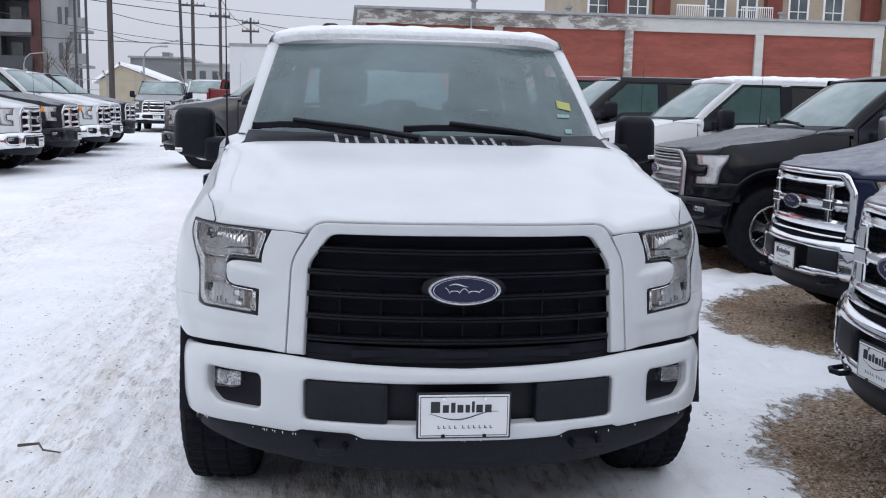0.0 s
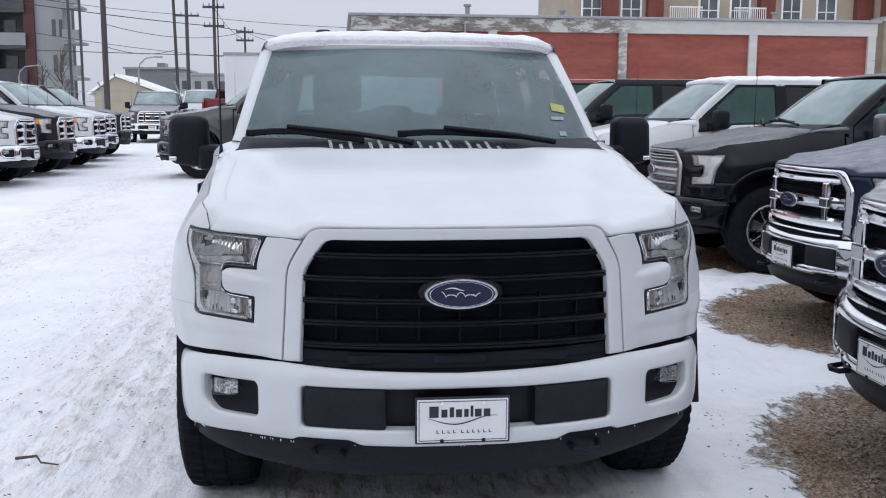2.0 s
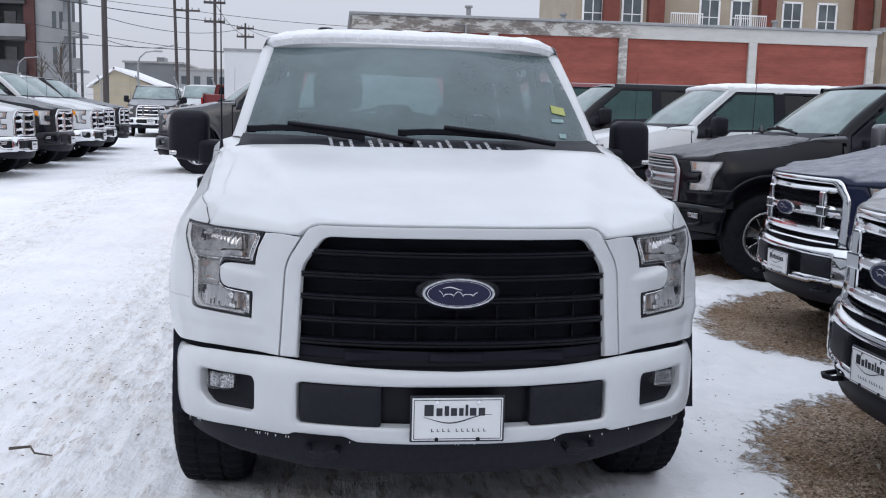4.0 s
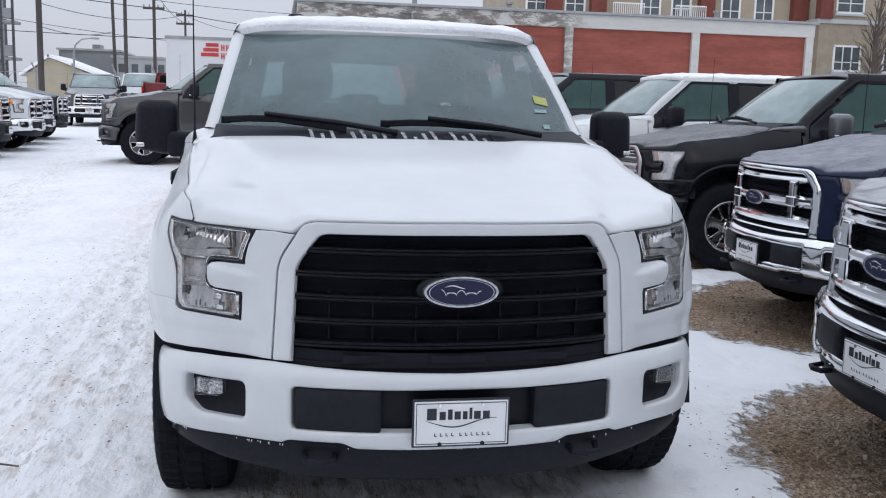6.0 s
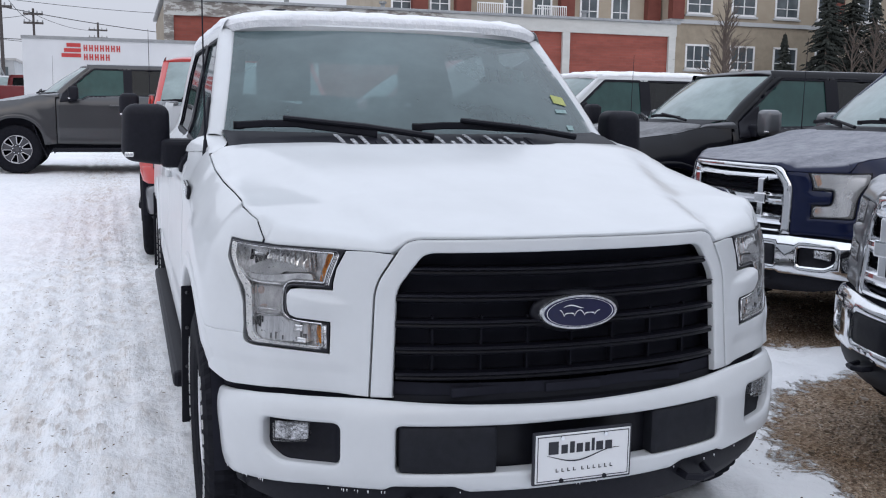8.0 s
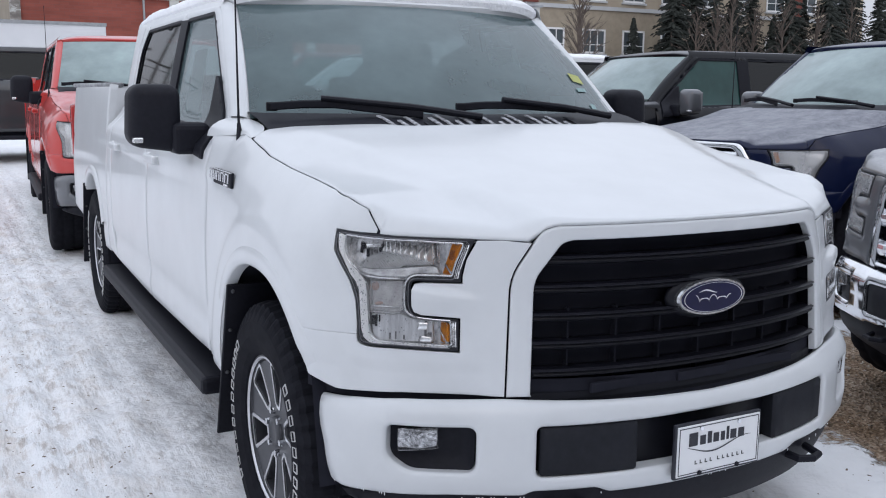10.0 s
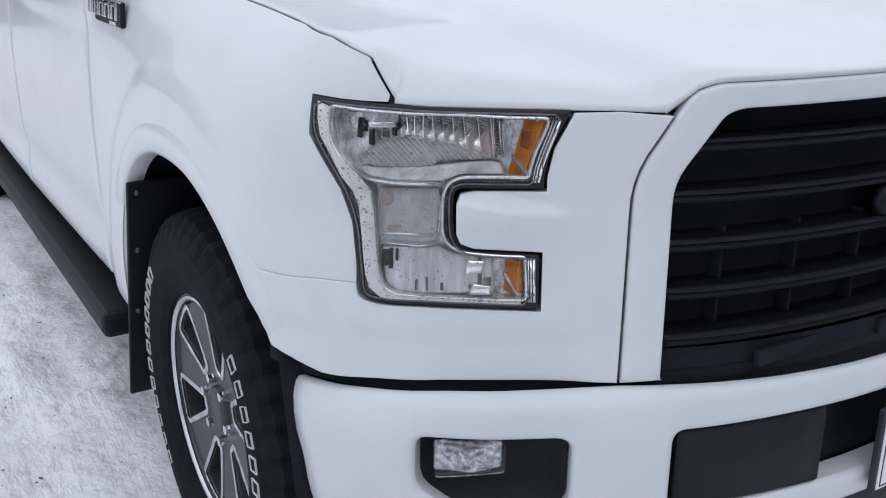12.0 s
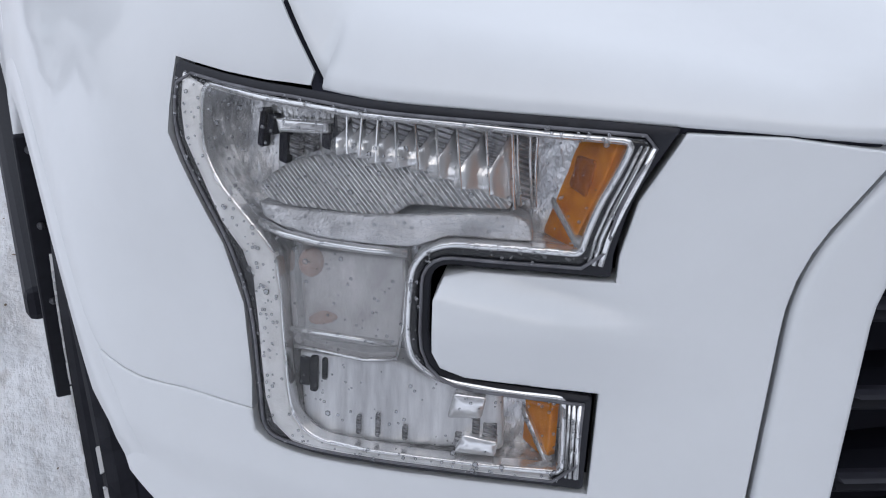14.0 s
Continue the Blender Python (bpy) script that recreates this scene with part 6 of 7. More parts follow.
# ---- the white truck in the middle of the lot ----
STYLE = dict(paint=WHITE_PAINT, bumper=WHITE_PAINT, grille="bars", mirror=TRIM, glass=GLASS, side_glass=GLASS, rim="machined", detail=2, steer=0.0)
SETTLE = Matrix.Translation((0, 4.61, 0)) @ Matrix.Rotation(.00435, 4, "X") @ Matrix.Translation((0, -4.61, 0))
hero = pickup(SETTLE, "white crew-cab pickup with a black barred grille and wet paint", STYLE)


def wing_badge(truck):
    """A model badge on the wing: black plate with bright bars."""
    base = part("wing_badge", box(-.150, .150, -.006, .004, -.026, .026, .004), TRIM, truck, "chrome and black wing badge")
    base.matrix_local = Matrix.Translation((-.9585, 1.410, 1.155)) @ Matrix.Rotation(math.radians(-91.5), 4, "Z") @ Matrix.Rotation(math.radians(-5), 4, "X")
    bm = bmesh.new()
    for a, b in ((-.142, -.096), (-.088, -.072), (-.060, -.044), (-.036, .010), (.020, .070), (.082, .132)):
        add_box(bm, a, b, -.012, -.004, .014, .022, .002)
        add_box(bm, a, a + .012, -.012, -.004, -.012, .022, .002)
        add_box(bm, b - .012, b, -.012, -.004, -.012, .022, .002)
    add_box(bm, -.148, .148, -.009, -.004, .0225, .0255)
    part("badge_bar", bm, CHROME, base)
    part("badge_small_bar", box(.060, .118, -.009, -.004, -.023, -.016), LAMP_RIM, base)


wing_badge(hero)


def sticker(truck, x, v, w, h, material, turn=0.0):
    rows = []
    for i in range(5):
        rows.append([tuple(float(c) for c in shield_map(np.array(x + w * i / 4), np.array(v + h * j / 3 + turn * i / 4))) for j in range(4)])
    vv, ff = strip(rows)
    return mesh_object("windshield_label", vv + np.array([0, -.003, .003]), ff, material, truck)


sticker(hero, .634, .325, .072, .085, STICKER_YELLOW, -.025)
sticker(hero, .622, .225, .066, .035, LABEL_FAINT)
sticker(hero, .648, .06, .036, .045, LABEL_FAINT)
part("dash_paper", box(.600, .735, 1.770, 1.773, 1.365, 1.430, 0), STICKER_TEAL, hero, "pale green paper propped on the dash")
mesh_object("window_paper", *panel([(2.34, 1.44), (2.62, 1.46), (2.60, 1.68), (2.38, 1.66)], side_map, (), .1, 0, .002, lift=-.026), STICKER_TEAL, hero, "pale paper behind the door glass")


def window_paper(truck):
    """Pale delivery papers taped inside the front door glass."""
    for y0, y1, z0, z1 in ((2.24, 2.50, 1.36, 1.62), (2.16, 2.22, 1.34, 1.40)):
        v, f = panel([(y0, z0), (y1, z0), (y1, z1), (y0 + .05, z1)], side_map, (), .1, 0, 0, lift=-.022)
        mesh_object("window_paper", *flip((v, f)), STICKER_TEAL, truck, "pale paper behind the door glass")


window_paper(hero)
part("roof_fin", box(-.50, -.40, 2.42, 2.56, 1.86, 1.925, .03, None, 3), TRIM, hero)


def roof_snow(m, lift, label, seed=0.0, front=2.02):
    """Settled snow on a cab roof."""
    out = rounded([(-.742, front + .09), (-.60, front + .02), (-.45, front - .01), (0, front - .05), (.45, front - .01), (.60, front + .02), (.742, front + .09), (.745, 3.94), (-.745, 3.94)], .05)
    v, f = panel(out, roof_map, (), .05, .022, .03, lift=lift, relief=lambda u, w, e: np.array([.012 * noise.noise(Vector((a * 7 + seed, b * 7, 3))) + .008 * noise.noise(Vector((a * 23, b * 23, 1))) for a, b in zip(u, w)]) * np.clip(e / .03, 0, 1))
    ob = mesh_object("roof_snow", v, f, SNOW)
    ob.matrix_world = m
    return tagged(ob, label, "snow", kind="stuff")


roof_snow(SETTLE, .040, "lumpy white snow on the truck's roof")


# ---- the other trucks on the lot ----
BASE = dict(STYLE, glass=GLASS_FROSTED, side_glass=GLASS_TEAL, detail=1, glass_label="frosted windshield")
CHROMED = dict(BASE, grille="chrome", bumper=CHROME)
FAR = dict(CHROMED, detail=0)
HEAVY = dict(FAR, grille="heavy", rim="chrome")


def stand(x, y, turn):
    return pose(x, y, float(slope(y, x)), 0, 0, turn)


pickup(stand(1.60, .47, -91), "silver-grey pickup with chrome grille and bumper, frosted hood", dict(CHROMED, paint=SILVER_PAINT))
pickup(stand(2.58, 3.25, -90), "dark blue pickup with chrome grille and frosted hood", dict(CHROMED, paint=BLUE_PAINT, mirror=SILVER_PAINT))
pickup(stand(2.67, 6.35, -94), "black pickup with chrome mesh grille", dict(BASE, paint=BLACK_PAINT, bumper=BLACK_PAINT, grille="platinum", mirror=SILVER_PAINT, rim="chrome"))
white_row = stand(2.32, 9.2, -91)
pickup(white_row, "white pickup with a snowy roof in the parked row", dict(FAR, paint=WHITE_PAINT))
roof_snow(white_row, .03, "settled snow on a white truck's roof", 5.0)
pickup(stand(1.72, 12.0, -91), "charcoal pickup with a frosted windshield", dict(FAR, paint=DARK_PAINT))
pickup(stand(1.6, 14.8, -91), "dark red pickup behind the charcoal one", dict(FAR, paint=MAROON_PAINT))
pickup(stand(-.05, 6.15, -2) @ Matrix.Diagonal((1.06, 1.06, 1.06, 1)), "bright red pickup parked behind the white truck", dict(BASE, paint=RED_PAINT, bumper=SILVER_PAINT, plate=False))
pickup(stand(-3.88, 15.85, -90), "dark grey pickup standing across the snowy lane", dict(BASE, paint=GREY_PAINT, bumper=GREY_PAINT, rim="machined", grille="bars", plate=False))
BIG = Matrix.Diagonal((1.0, 1.02, 1.06, 1))
for x, y, paint, lab in ((-5.72, 14.8, WHITE_PAINT, "white heavy-duty pickup at the row's near end"), (-5.72, 17.3, DARK_PAINT, "black heavy-duty pickup with frosted glass"), (-5.70, 19.9, WHITE_PAINT, "white heavy-duty pickup with a snowy hood"),
                         (-6.05, 22.5, WHITE_PAINT, "white heavy-duty pickup with chrome bumper"), (-6.25, 25.2, DARK_PAINT, "dark heavy-duty pickup at the row's far end")):
    pickup(stand(x, y, 90) @ BIG, lab, dict(HEAVY, paint=paint, bumper=CHROME if paint == WHITE_PAINT else paint))
pickup(stand(-7.25, 33.3, 5) @ BIG, "grey heavy-duty pickup facing the lot, snow on its hood", dict(HEAVY, paint=GREY_PAINT))
pickup(stand(-5.75, 36.5, 8) @ Matrix.Diagonal((1.05, 1.05, 1.14, 1)), "white pickup far off by the fence", dict(FAR, paint=WHITE_PAINT))
pickup(stand(-4.35, 42.0, 176) @ Matrix.Diagonal((1.05, 1.05, 1.14, 1)), "dark red pickup seen from behind", dict(FAR, paint=MAROON_PAINT, plate=False))


# ---- an unseen wall, added behind the camera to darken reflections and front light ----
tagged(part("unseen_reflection_wall", box(-30, 30, -9.4, -9, 0, 6.6), grainy("dull_grey_wall", (0.26, 0.26, 0.265), (0.36, 0.36, 0.365), 0.7, 0.9, 0.2), None), "plain grey wall added out of view to darken reflections", "wall", kind="structure")



# ---- brick hall behind the row ----
def brick_material():
    m, n, l, p = nodes_of("red_brick")
    br = n.new("ShaderNodeTexBrick")
    co, mp = n.new("ShaderNodeTexCoord"), n.new("ShaderNodeMapping")
    mp.inputs["Rotation"].default_value = (radians(90), 0, 0)
    l.new(co.outputs["Object"], mp.inputs[0])
    l.new(mp.outputs[0], br.inputs["Vector"])
    br.inputs["Color1"].default_value, br.inputs["Color2"].default_value, br.inputs["Mortar"].default_value = (0.25, 0.066, 0.048, 1), (0.29, 0.080, 0.058, 1), (0.22, 0.085, 0.07, 1)
    br.inputs["Scale"].default_value, br.inputs["Brick Width"].default_value, br.inputs["Row Height"].default_value, br.inputs["Mortar Size"].default_value = 1.0, 0.30, 0.11, 0.006
    st = ramp_of(n, l, noise_of(n, l, 0.8, 6, 0.65, (0.6, 1, 3)), ((0.3, (0.75, 0.70, 0.68)), (0.7, (1.1, 1.1, 1.1))))
    mul = n.new("ShaderNodeMix")
    mul.data_type, mul.blend_type = "RGBA", "MULTIPLY"
    mul.inputs[0].default_value = 1.0
    l.new(br.outputs["Color"], mul.inputs[6])
    l.new(st, mul.inputs[7])
    l.new(mul.outputs[2], p.inputs["Base Color"])
    p.inputs["Roughness"].default_value = 0.85
    bump_of(n, l, p, br.outputs["Fac"], 0.5, -0.01)
    return m


def peeled_material():
    m, n, l, p = nodes_of("peeling_white_paint")
    f = noise_of(n, l, 2.6, 9, 0.72, (0.6, 1, 1.6))
    sound = ramp_of(n, l, f, ((0.30, (0.16, 0.15, 0.14)), (0.36, (0.44, 0.44, 0.42)), (0.7, (0.52, 0.52, 0.50))))
    flaked = ramp_of(n, l, f, ((0.40, (0.15, 0.135, 0.125)), (0.50, (0.24, 0.22, 0.20)), (0.53, (0.46, 0.46, 0.44)), (0.8, (0.52, 0.52, 0.50))))
    co, sep, near = n.new("ShaderNodeTexCoord"), n.new("ShaderNodeSeparateXYZ"), n.new("ShaderNodeMapRange")
    l.new(co.outputs["Object"], sep.inputs[0])
    l.new(sep.outputs[0], near.inputs[0])
    near.inputs[1].default_value, near.inputs[2].default_value, near.inputs[3].default_value, near.inputs[4].default_value = 9.9, 11.2, 1.0, 0.0
    l.new(mix_of(n, l, near.outputs[0], sound, flaked), p.inputs["Base Color"])
    p.inputs["Roughness"].default_value = 0.8
    return m


BRICK, PEELED = brick_material(), peeled_material()
STONE = grainy("beige_stone", (0.25, 0.21, 0.16), (0.34, 0.29, 0.22), 1.5, 0.85, 0.4, 0.01, fine=4)
STUCCO = grainy("beige_stucco", (0.30, 0.25, 0.19), (0.36, 0.31, 0.24), 0.8, 0.85, 0.2, 0.005)
RED_COLUMN = grainy("red_brick_column", (0.13, 0.035, 0.026), (0.17, 0.05, 0.036), 2, 0.85, 0.3, 0.006)
GREY_PANEL = grainy("grey_panel", (0.21, 0.22, 0.23), (0.27, 0.28, 0.29), 0.6, 0.7, 0.1)
PALE_PANEL = grainy("pale_panel", (0.38, 0.39, 0.40), (0.45, 0.46, 0.47), 0.6, 0.7, 0.1)
DARK_PANEL = grainy("dark_balcony", (0.03, 0.032, 0.036), (0.06, 0.062, 0.066), 1, 0.6, 0.1)
CHARCOAL_PANEL = grainy("charcoal_panel", (0.035, 0.036, 0.042), (0.07, 0.07, 0.078), 0.5, 0.7, 0.1)
MAROON_BRICK = grainy("maroon_brick", (0.060, 0.024, 0.024), (0.085, 0.034, 0.032), 2, 0.85, 0.3, 0.006)
CONCRETE = grainy("concrete", (0.35, 0.34, 0.33), (0.46, 0.45, 0.44), 1.5, 0.85, 0.3)
PANE_FAR = grainy("far_window", (0.04, 0.05, 0.06), (0.10, 0.12, 0.13), 0.7, 0.08, 0)
FRAME_WHITE = grainy("window_frame_white", (0.68, 0.68, 0.68), (0.76, 0.76, 0.76), 4, 0.5, 0)
WOOD_POLE = grainy("weathered_pole", (0.050, 0.043, 0.042), (0.090, 0.080, 0.078), 3, 0.9, 0.5, 0.01, stretch=(6, 6, 0.4))
CABLE = grainy("cable", (0.02, 0.02, 0.022), (0.04, 0.04, 0.042), 5, 0.7, 0)
STEEL = grainy("galvanised_steel", (0.25, 0.26, 0.27), (0.34, 0.35, 0.36), 6, 0.5, 0.1, metal=0.5)
BARK = grainy("bark", (0.06, 0.046, 0.038), (0.12, 0.095, 0.08), 8, 0.9, 0.5)
NEEDLE = grainy("dark_needles", (0.013, 0.017, 0.014), (0.034, 0.040, 0.033), 3, 0.8, 0.3)
TRAILER_WHITE = grainy("trailer_white", (0.56, 0.57, 0.59), (0.64, 0.65, 0.67), 0.7, 0.5, 0.1)
SIGN_RED = grainy("sign_red", (0.42, 0.03, 0.03), (0.50, 0.05, 0.045), 3, 0.5, 0)
BEIGE_WALL = grainy("pale_beige_wall", (0.34, 0.30, 0.22), (0.42, 0.37, 0.28), 1, 0.85, 0.2)


def brick_hall():
    x0, x1, y = .16, 20.4, 32.0
    hall = thing("brick_building", Matrix.Identity(4), "long red brick hall with peeling white frieze and pilasters", "building")
    part("wall", box(x0 + .1, x1 - .1, y + .12, y + 9, 0, 5.0), BRICK, hall)
    part("frieze", box(x0, x1, y + .02, y + .3, 4.60, 5.10, .01), PEELED, hall, "peeling white painted frieze")
    part("coping", box(x0 - .12, x1 + .12, y - .08, y + 9.1, 5.10, 5.20, .02), STEEL, hall, "grey metal roof edge")
    for x in (.31, 5.35, 10.3, 15.4, 20.2):
        part("pilaster", box(x - .16, x + .16, y, y + .25, 0, 4.60, .01), PEELED, hall)
    part("side_wall", box(x0, x0 + .1, y + .3, y + 9, 0, 5.0), STONE, hall)
    part("downpipe", tube([(3.9, y - .02, 4.9), (4.3, y - .06, 4.85), (4.32, y - .06, 3.0)], .04, 8), STEEL, hall)
    for x, h in ((4.6, .45), (16.9, .35), (8.3, .3)):
        v = part("roof_vent", tube([(x, y + 1.5, 5.15), (x, y + 1.5, 5.2 + h)], .09, 10), STEEL, hall)
        part("vent_cap", tube([(x, y + 1.5, 5.2 + h), (x, y + 1.5, 5.28 + h)], .15, 10), STEEL, v)
    return hall


brick_hall()


def window_part(parent, x0, x1, y, z0, z1, cols=2, rows=2):
    """A window in a facade that faces -y: frame, sill and panes."""
    w = part("window", box(x0, x1, y - .02, y + .10, z0, z1), PANE_FAR, parent)
    bm = bmesh.new()
    t = .07
    for q in ((x0 - t, x0 + t, z0, z1), (x1 - t, x1 + t, z0, z1), (x0 - t, x1 + t, z0 - t, z0 + t), (x0 - t, x1 + t, z1 - t, z1 + t)):
        add_box(bm, q[0], q[1], y - .07, y + .02, q[2], q[3])
    for c in range(1, cols):
        xx = x0 + (x1 - x0) * c / cols
        add_box(bm, xx - .035, xx + .035, y - .06, y, z0, z1)
    for r in range(1, rows):
        zz = z0 + (z1 - z0) * (.35 if r == 1 else .7)
        add_box(bm, x0, x1, y - .06, y, zz - .03, zz + .03)
    part("window_frame", bm, FRAME_WHITE, w)
    part("window_sill", box(x0 - .2, x1 + .2, y - .15, y + .02, z0 - .22, z0 - .08), PALE_PANEL, w)
    return w


def beige_flats():
    y = 60.0
    b = thing("apartment_building", Matrix.Identity(4), "beige stone and stucco apartment block with red brick columns", "building")
    part("wall", box(37.6, 75, y, y + 14, 0, 8.2), STONE, b, "beige stone ground storeys")
    part("upper_wall", box(37.6, 75, y + .1, y + 14, 8.5, 17), STUCCO, b)
    part("stone_band", box(37.4, 75.2, y - .15, y + 14, 8.2, 8.5), PALE_PANEL, b)
    part("wing_wall", box(16.0, 37.6, y + 2, y + 14, 0, 17), STUCCO, b)
    for x in (18.4, 21.6, 29.7, 36.9):
        part("brick_column", box(x - .55, x + .55, y + 1.4, y + 2.2, 0, 17), RED_COLUMN, b)
    for x in (37.9, 52.5, 66):
        part("brick_column", box(x - .5, x + .5, y - .35, y + .3, 8.5, 17), RED_COLUMN, b)
    for k in range(9):
        x = 38.9 + 3.95 * k
        window_part(b, x, x + 2.1, y, 4.9, 6.65, 3, 2)
        window_part(b, x, x + 2.1, y + .1, 9.0, 10.9, 2, 2)
    for x in (16.5, 19.3, 24.9, 27.2, 31.0, 33.6):
        window_part(b, x, x + 1.4, y + 2, 8.3, 10.2, 2, 2)
    for x in (22.4, 27.0):
        bal = part("balcony", box(x, x + 2.3, y + .8, y + 2, 7.9, 8.05), PALE_PANEL, b)
        rail = bmesh.new()
        add_box(rail, x, x + 2.3, y + .8, y + .86, 9.0, 9.08)
        part("balcony_railing", rail, FRAME_WHITE, bal)
        for i in range(16):
            part("baluster", box(x + .15 * i, x + .15 * i + .04, y + .8, y + .85, 8.05, 9.0), FRAME_WHITE, bal)
    return b


beige_flats()


def left_flats():
    y = 75.0
    b = thing("apartment_building", Matrix.Identity(4), "modern grey and brick apartment block with dark balconies", "building")
    part("wall", box(-44, -26.9, y, y + 14, 0, 18), CHARCOAL_PANEL, b)
    part("balcony_recess", box(-26.9, -24.5, y + 1.2, y + 14, 0, 18), DARK_PANEL, b)
    part("brick_wall", box(-24.6, -23.8, y - .3, y + 2.5, 0, 18), MAROON_BRICK, b)
    part("grey_wall", box(-23.8, -21.7, y, y + 2.5, 0, 18), GREY_PANEL, b)
    for k in range(5):
        z = 3.9 + 2.75 * k
        bal = part("balcony", box(-26.95, -24.4, y - .6, y + 1.2, z, z + .22), DARK_PANEL, b)
        part("balcony_railing", box(-26.95, -24.4, y - .62, y - .56, z + .25, z + 1.2), GREY_PANEL if k % 2 else DARK_PANEL, bal)
        bal = part("balcony", box(-21.7, -20.2, y - .4, y + 1.5, z + .4, z + .6), GREY_PANEL, b)
        part("balcony_railing", box(-21.7, -20.2, y - .42, y - .38, z + .65, z + 1.5), GREY_PANEL, bal)
        for x0, x1 in ((-22.55, -22.25), (-22.0, -21.75)):
            w = part("window", box(x0, x1, y - .03, y + .1, z + 1.0, z + 2.3), PANE_FAR, b)
        for x0, x1 in ((-27.55, -27.1), (-29.4, -28.3), (-32, -31)):
            part("window", box(x0, x1, y - .03, y + .1, z + .9, z + 2.3), PANE_FAR, b)
        part("balcony_door", box(-26.5, -25.6, y + 1.1, y + 1.3, z + .25, z + 2.3), PANE_FAR, b)
    for x in (-21.15, -20.3):
        part("balcony_post", box(x - .08, x + .08, y - .5, y - .3, 0, 18), DARK_PANEL, b)
    return b


left_flats()


def shed():
    b = thing("house", Matrix.Translation((-3.2, 12, .10)), "low beige house with a snow-covered roof", "house")
    part("wall", box(-14.4, -9.9, 55, 63, 0, 3.0), BEIGE_WALL, b)
    bm = bmesh.new()
    v = [bm.verts.new(p) for p in ((-14.4, 55, 3.0), (-9.9, 55, 3.0), (-12.9, 55, 4.15), (-14.4, 63, 3.0), (-9.9, 63, 3.0), (-12.9, 63, 4.15))]
    for f in ((0, 1, 2), (5, 4, 3), (0, 3, 4, 1)):
        bm.faces.new([v[i] for i in f])
    part("gable", bm, BEIGE_WALL, b)
    for (xa, za), (xb, zb) in (((-12.95, 4.2), (-9.5, 2.95)), ((-12.85, 4.2), (-14.8, 2.85))):
        bm = bmesh.new()
        q = [bm.verts.new(p) for p in ((xa, 54.7, za), (xb, 54.7, zb), (xb, 63.3, zb), (xa, 63.3, za), (xa, 54.7, za + .2), (xb, 54.7, zb + .2), (xb, 63.3, zb + .2), (xa, 63.3, za + .2))]
        for f in ((0, 1, 2, 3), (4, 5, 6, 7), (0, 1, 5, 4), (1, 2, 6, 5), (2, 3, 7, 6), (3, 0, 4, 7)):
            bm.faces.new([q[i] for i in f])
        part("roof", bm, SNOW, b, "snow-covered roof slope")
    return b


shed()


def far_shops():
    b = thing("shop_building", Matrix.Identity(4), "pale low building far behind the lot", "building")
    part("wall", box(-16.4, -11.0, 95, 105, 0, 5.6), PALE_PANEL, b)
    part("parapet", box(-16.6, -10.8, 94.8, 105.2, 5.6, 5.8), CONCRETE, b)
    for k in range(4):
        part("window", box(-15.9 + 1.25 * k, -15.3 + 1.25 * k, 94.9, 95.2, 4.2, 5.0), PANE_FAR, b)
    c = thing("shop_building", Matrix.Identity(4), "grey flat-roofed building far behind the house", "building")
    part("wall", box(-22.5, -16.6, 100, 110, 0, 6.4), GREY_PANEL, c)
    part("parapet", box(-22.7, -16.4, 99.8, 110.2, 6.4, 6.6), CONCRETE, c)
    part("roof_unit", box(-19.4, -18.6, 101, 103, 6.6, 7.1), STEEL, c)


far_shops()


def utility_pole(x, y, r, top, arms=(), lean=0.0):
    p = thing("utility_pole", Matrix.Translation((x, y, 0)), "weathered wooden utility pole with crossarms" if arms else "weathered wooden pole at the lot's edge", "pole", "utility poles")
    part("pole", tube([(0, 0, -.2), (lean * .5, 0, top / 2), (lean, 0, top)], r * 1.15, 10, r * .85), WOOD_POLE, p)
    for z, w in arms:
        cx = lean * z / top
        arm = part("crossarm", box(cx - w / 2, cx + w / 2, -r - .06, -r + .05, z - .06, z + .06), WOOD_POLE, p)
        for k in (-.46, -.2, .2, .46):
            part("insulator", tube([(cx + w * k, -r, z + .06), (cx + w * k, -r, z + .2)], .045, 8, .03), STEEL, arm)
    return p


utility_pole(-10.87, 42, .125, 13)
utility_pole(-9.25, 52, .085, 12, lean=-.25)
utility_pole(-9.93, 60, .115, 12, ((7.85, 1.6),))
utility_pole(-6.96, 50, .085, 10.5, ((7.3, 1.15), (6.3, 1.1)))
utility_pole(-6.28, 60, .075, 7.2, ((6.87, 1.1), (6.34, 1.1)))
utility_pole(-3.1, 78, .09, 8.0, ((7.4, 1.4), (6.8, 1.4)))


def cable(a, b, sag, r=.016):
    pts = [Vector(a).lerp(Vector(b), i / 20) - Vector((0, 0, sag * 4 * (i / 20) * (1 - i / 20))) for i in range(21)]
    return tagged(part("power_line", tube(pts, r, 5), CABLE, None), "thin black overhead power line", "cable", "overhead lines")


cable((-30, 45, 9.6), (-6.96, 50, 6.3), .5, .022)
cable((-6.96, 50, 6.3), (12, 62, 6.0), .5, .02)
cable((-30, 55, 10.5), (-9.93, 60, 7.9), .5)
cable((-9.93, 60, 7.9), (10, 62, 7.6), .4)
cable((-34, 50, 5.6), (8, 50, 4.7), .3, .02)
cable((-28, 48, 8.2), (-6.28, 60, 5.2), .6)
cable((-10.87, 42, 5.6), (-6.28, 60, 6.9), .5)
cable((-10.87, 42, 4.6), (-9.25, 52, 5.2), .3)
cable((-6.28, 60, 6.9), (-3.1, 78, 7.4), .3)
cable((-6.96, 50, 7.3), (-6.28, 60, 6.4), .3)


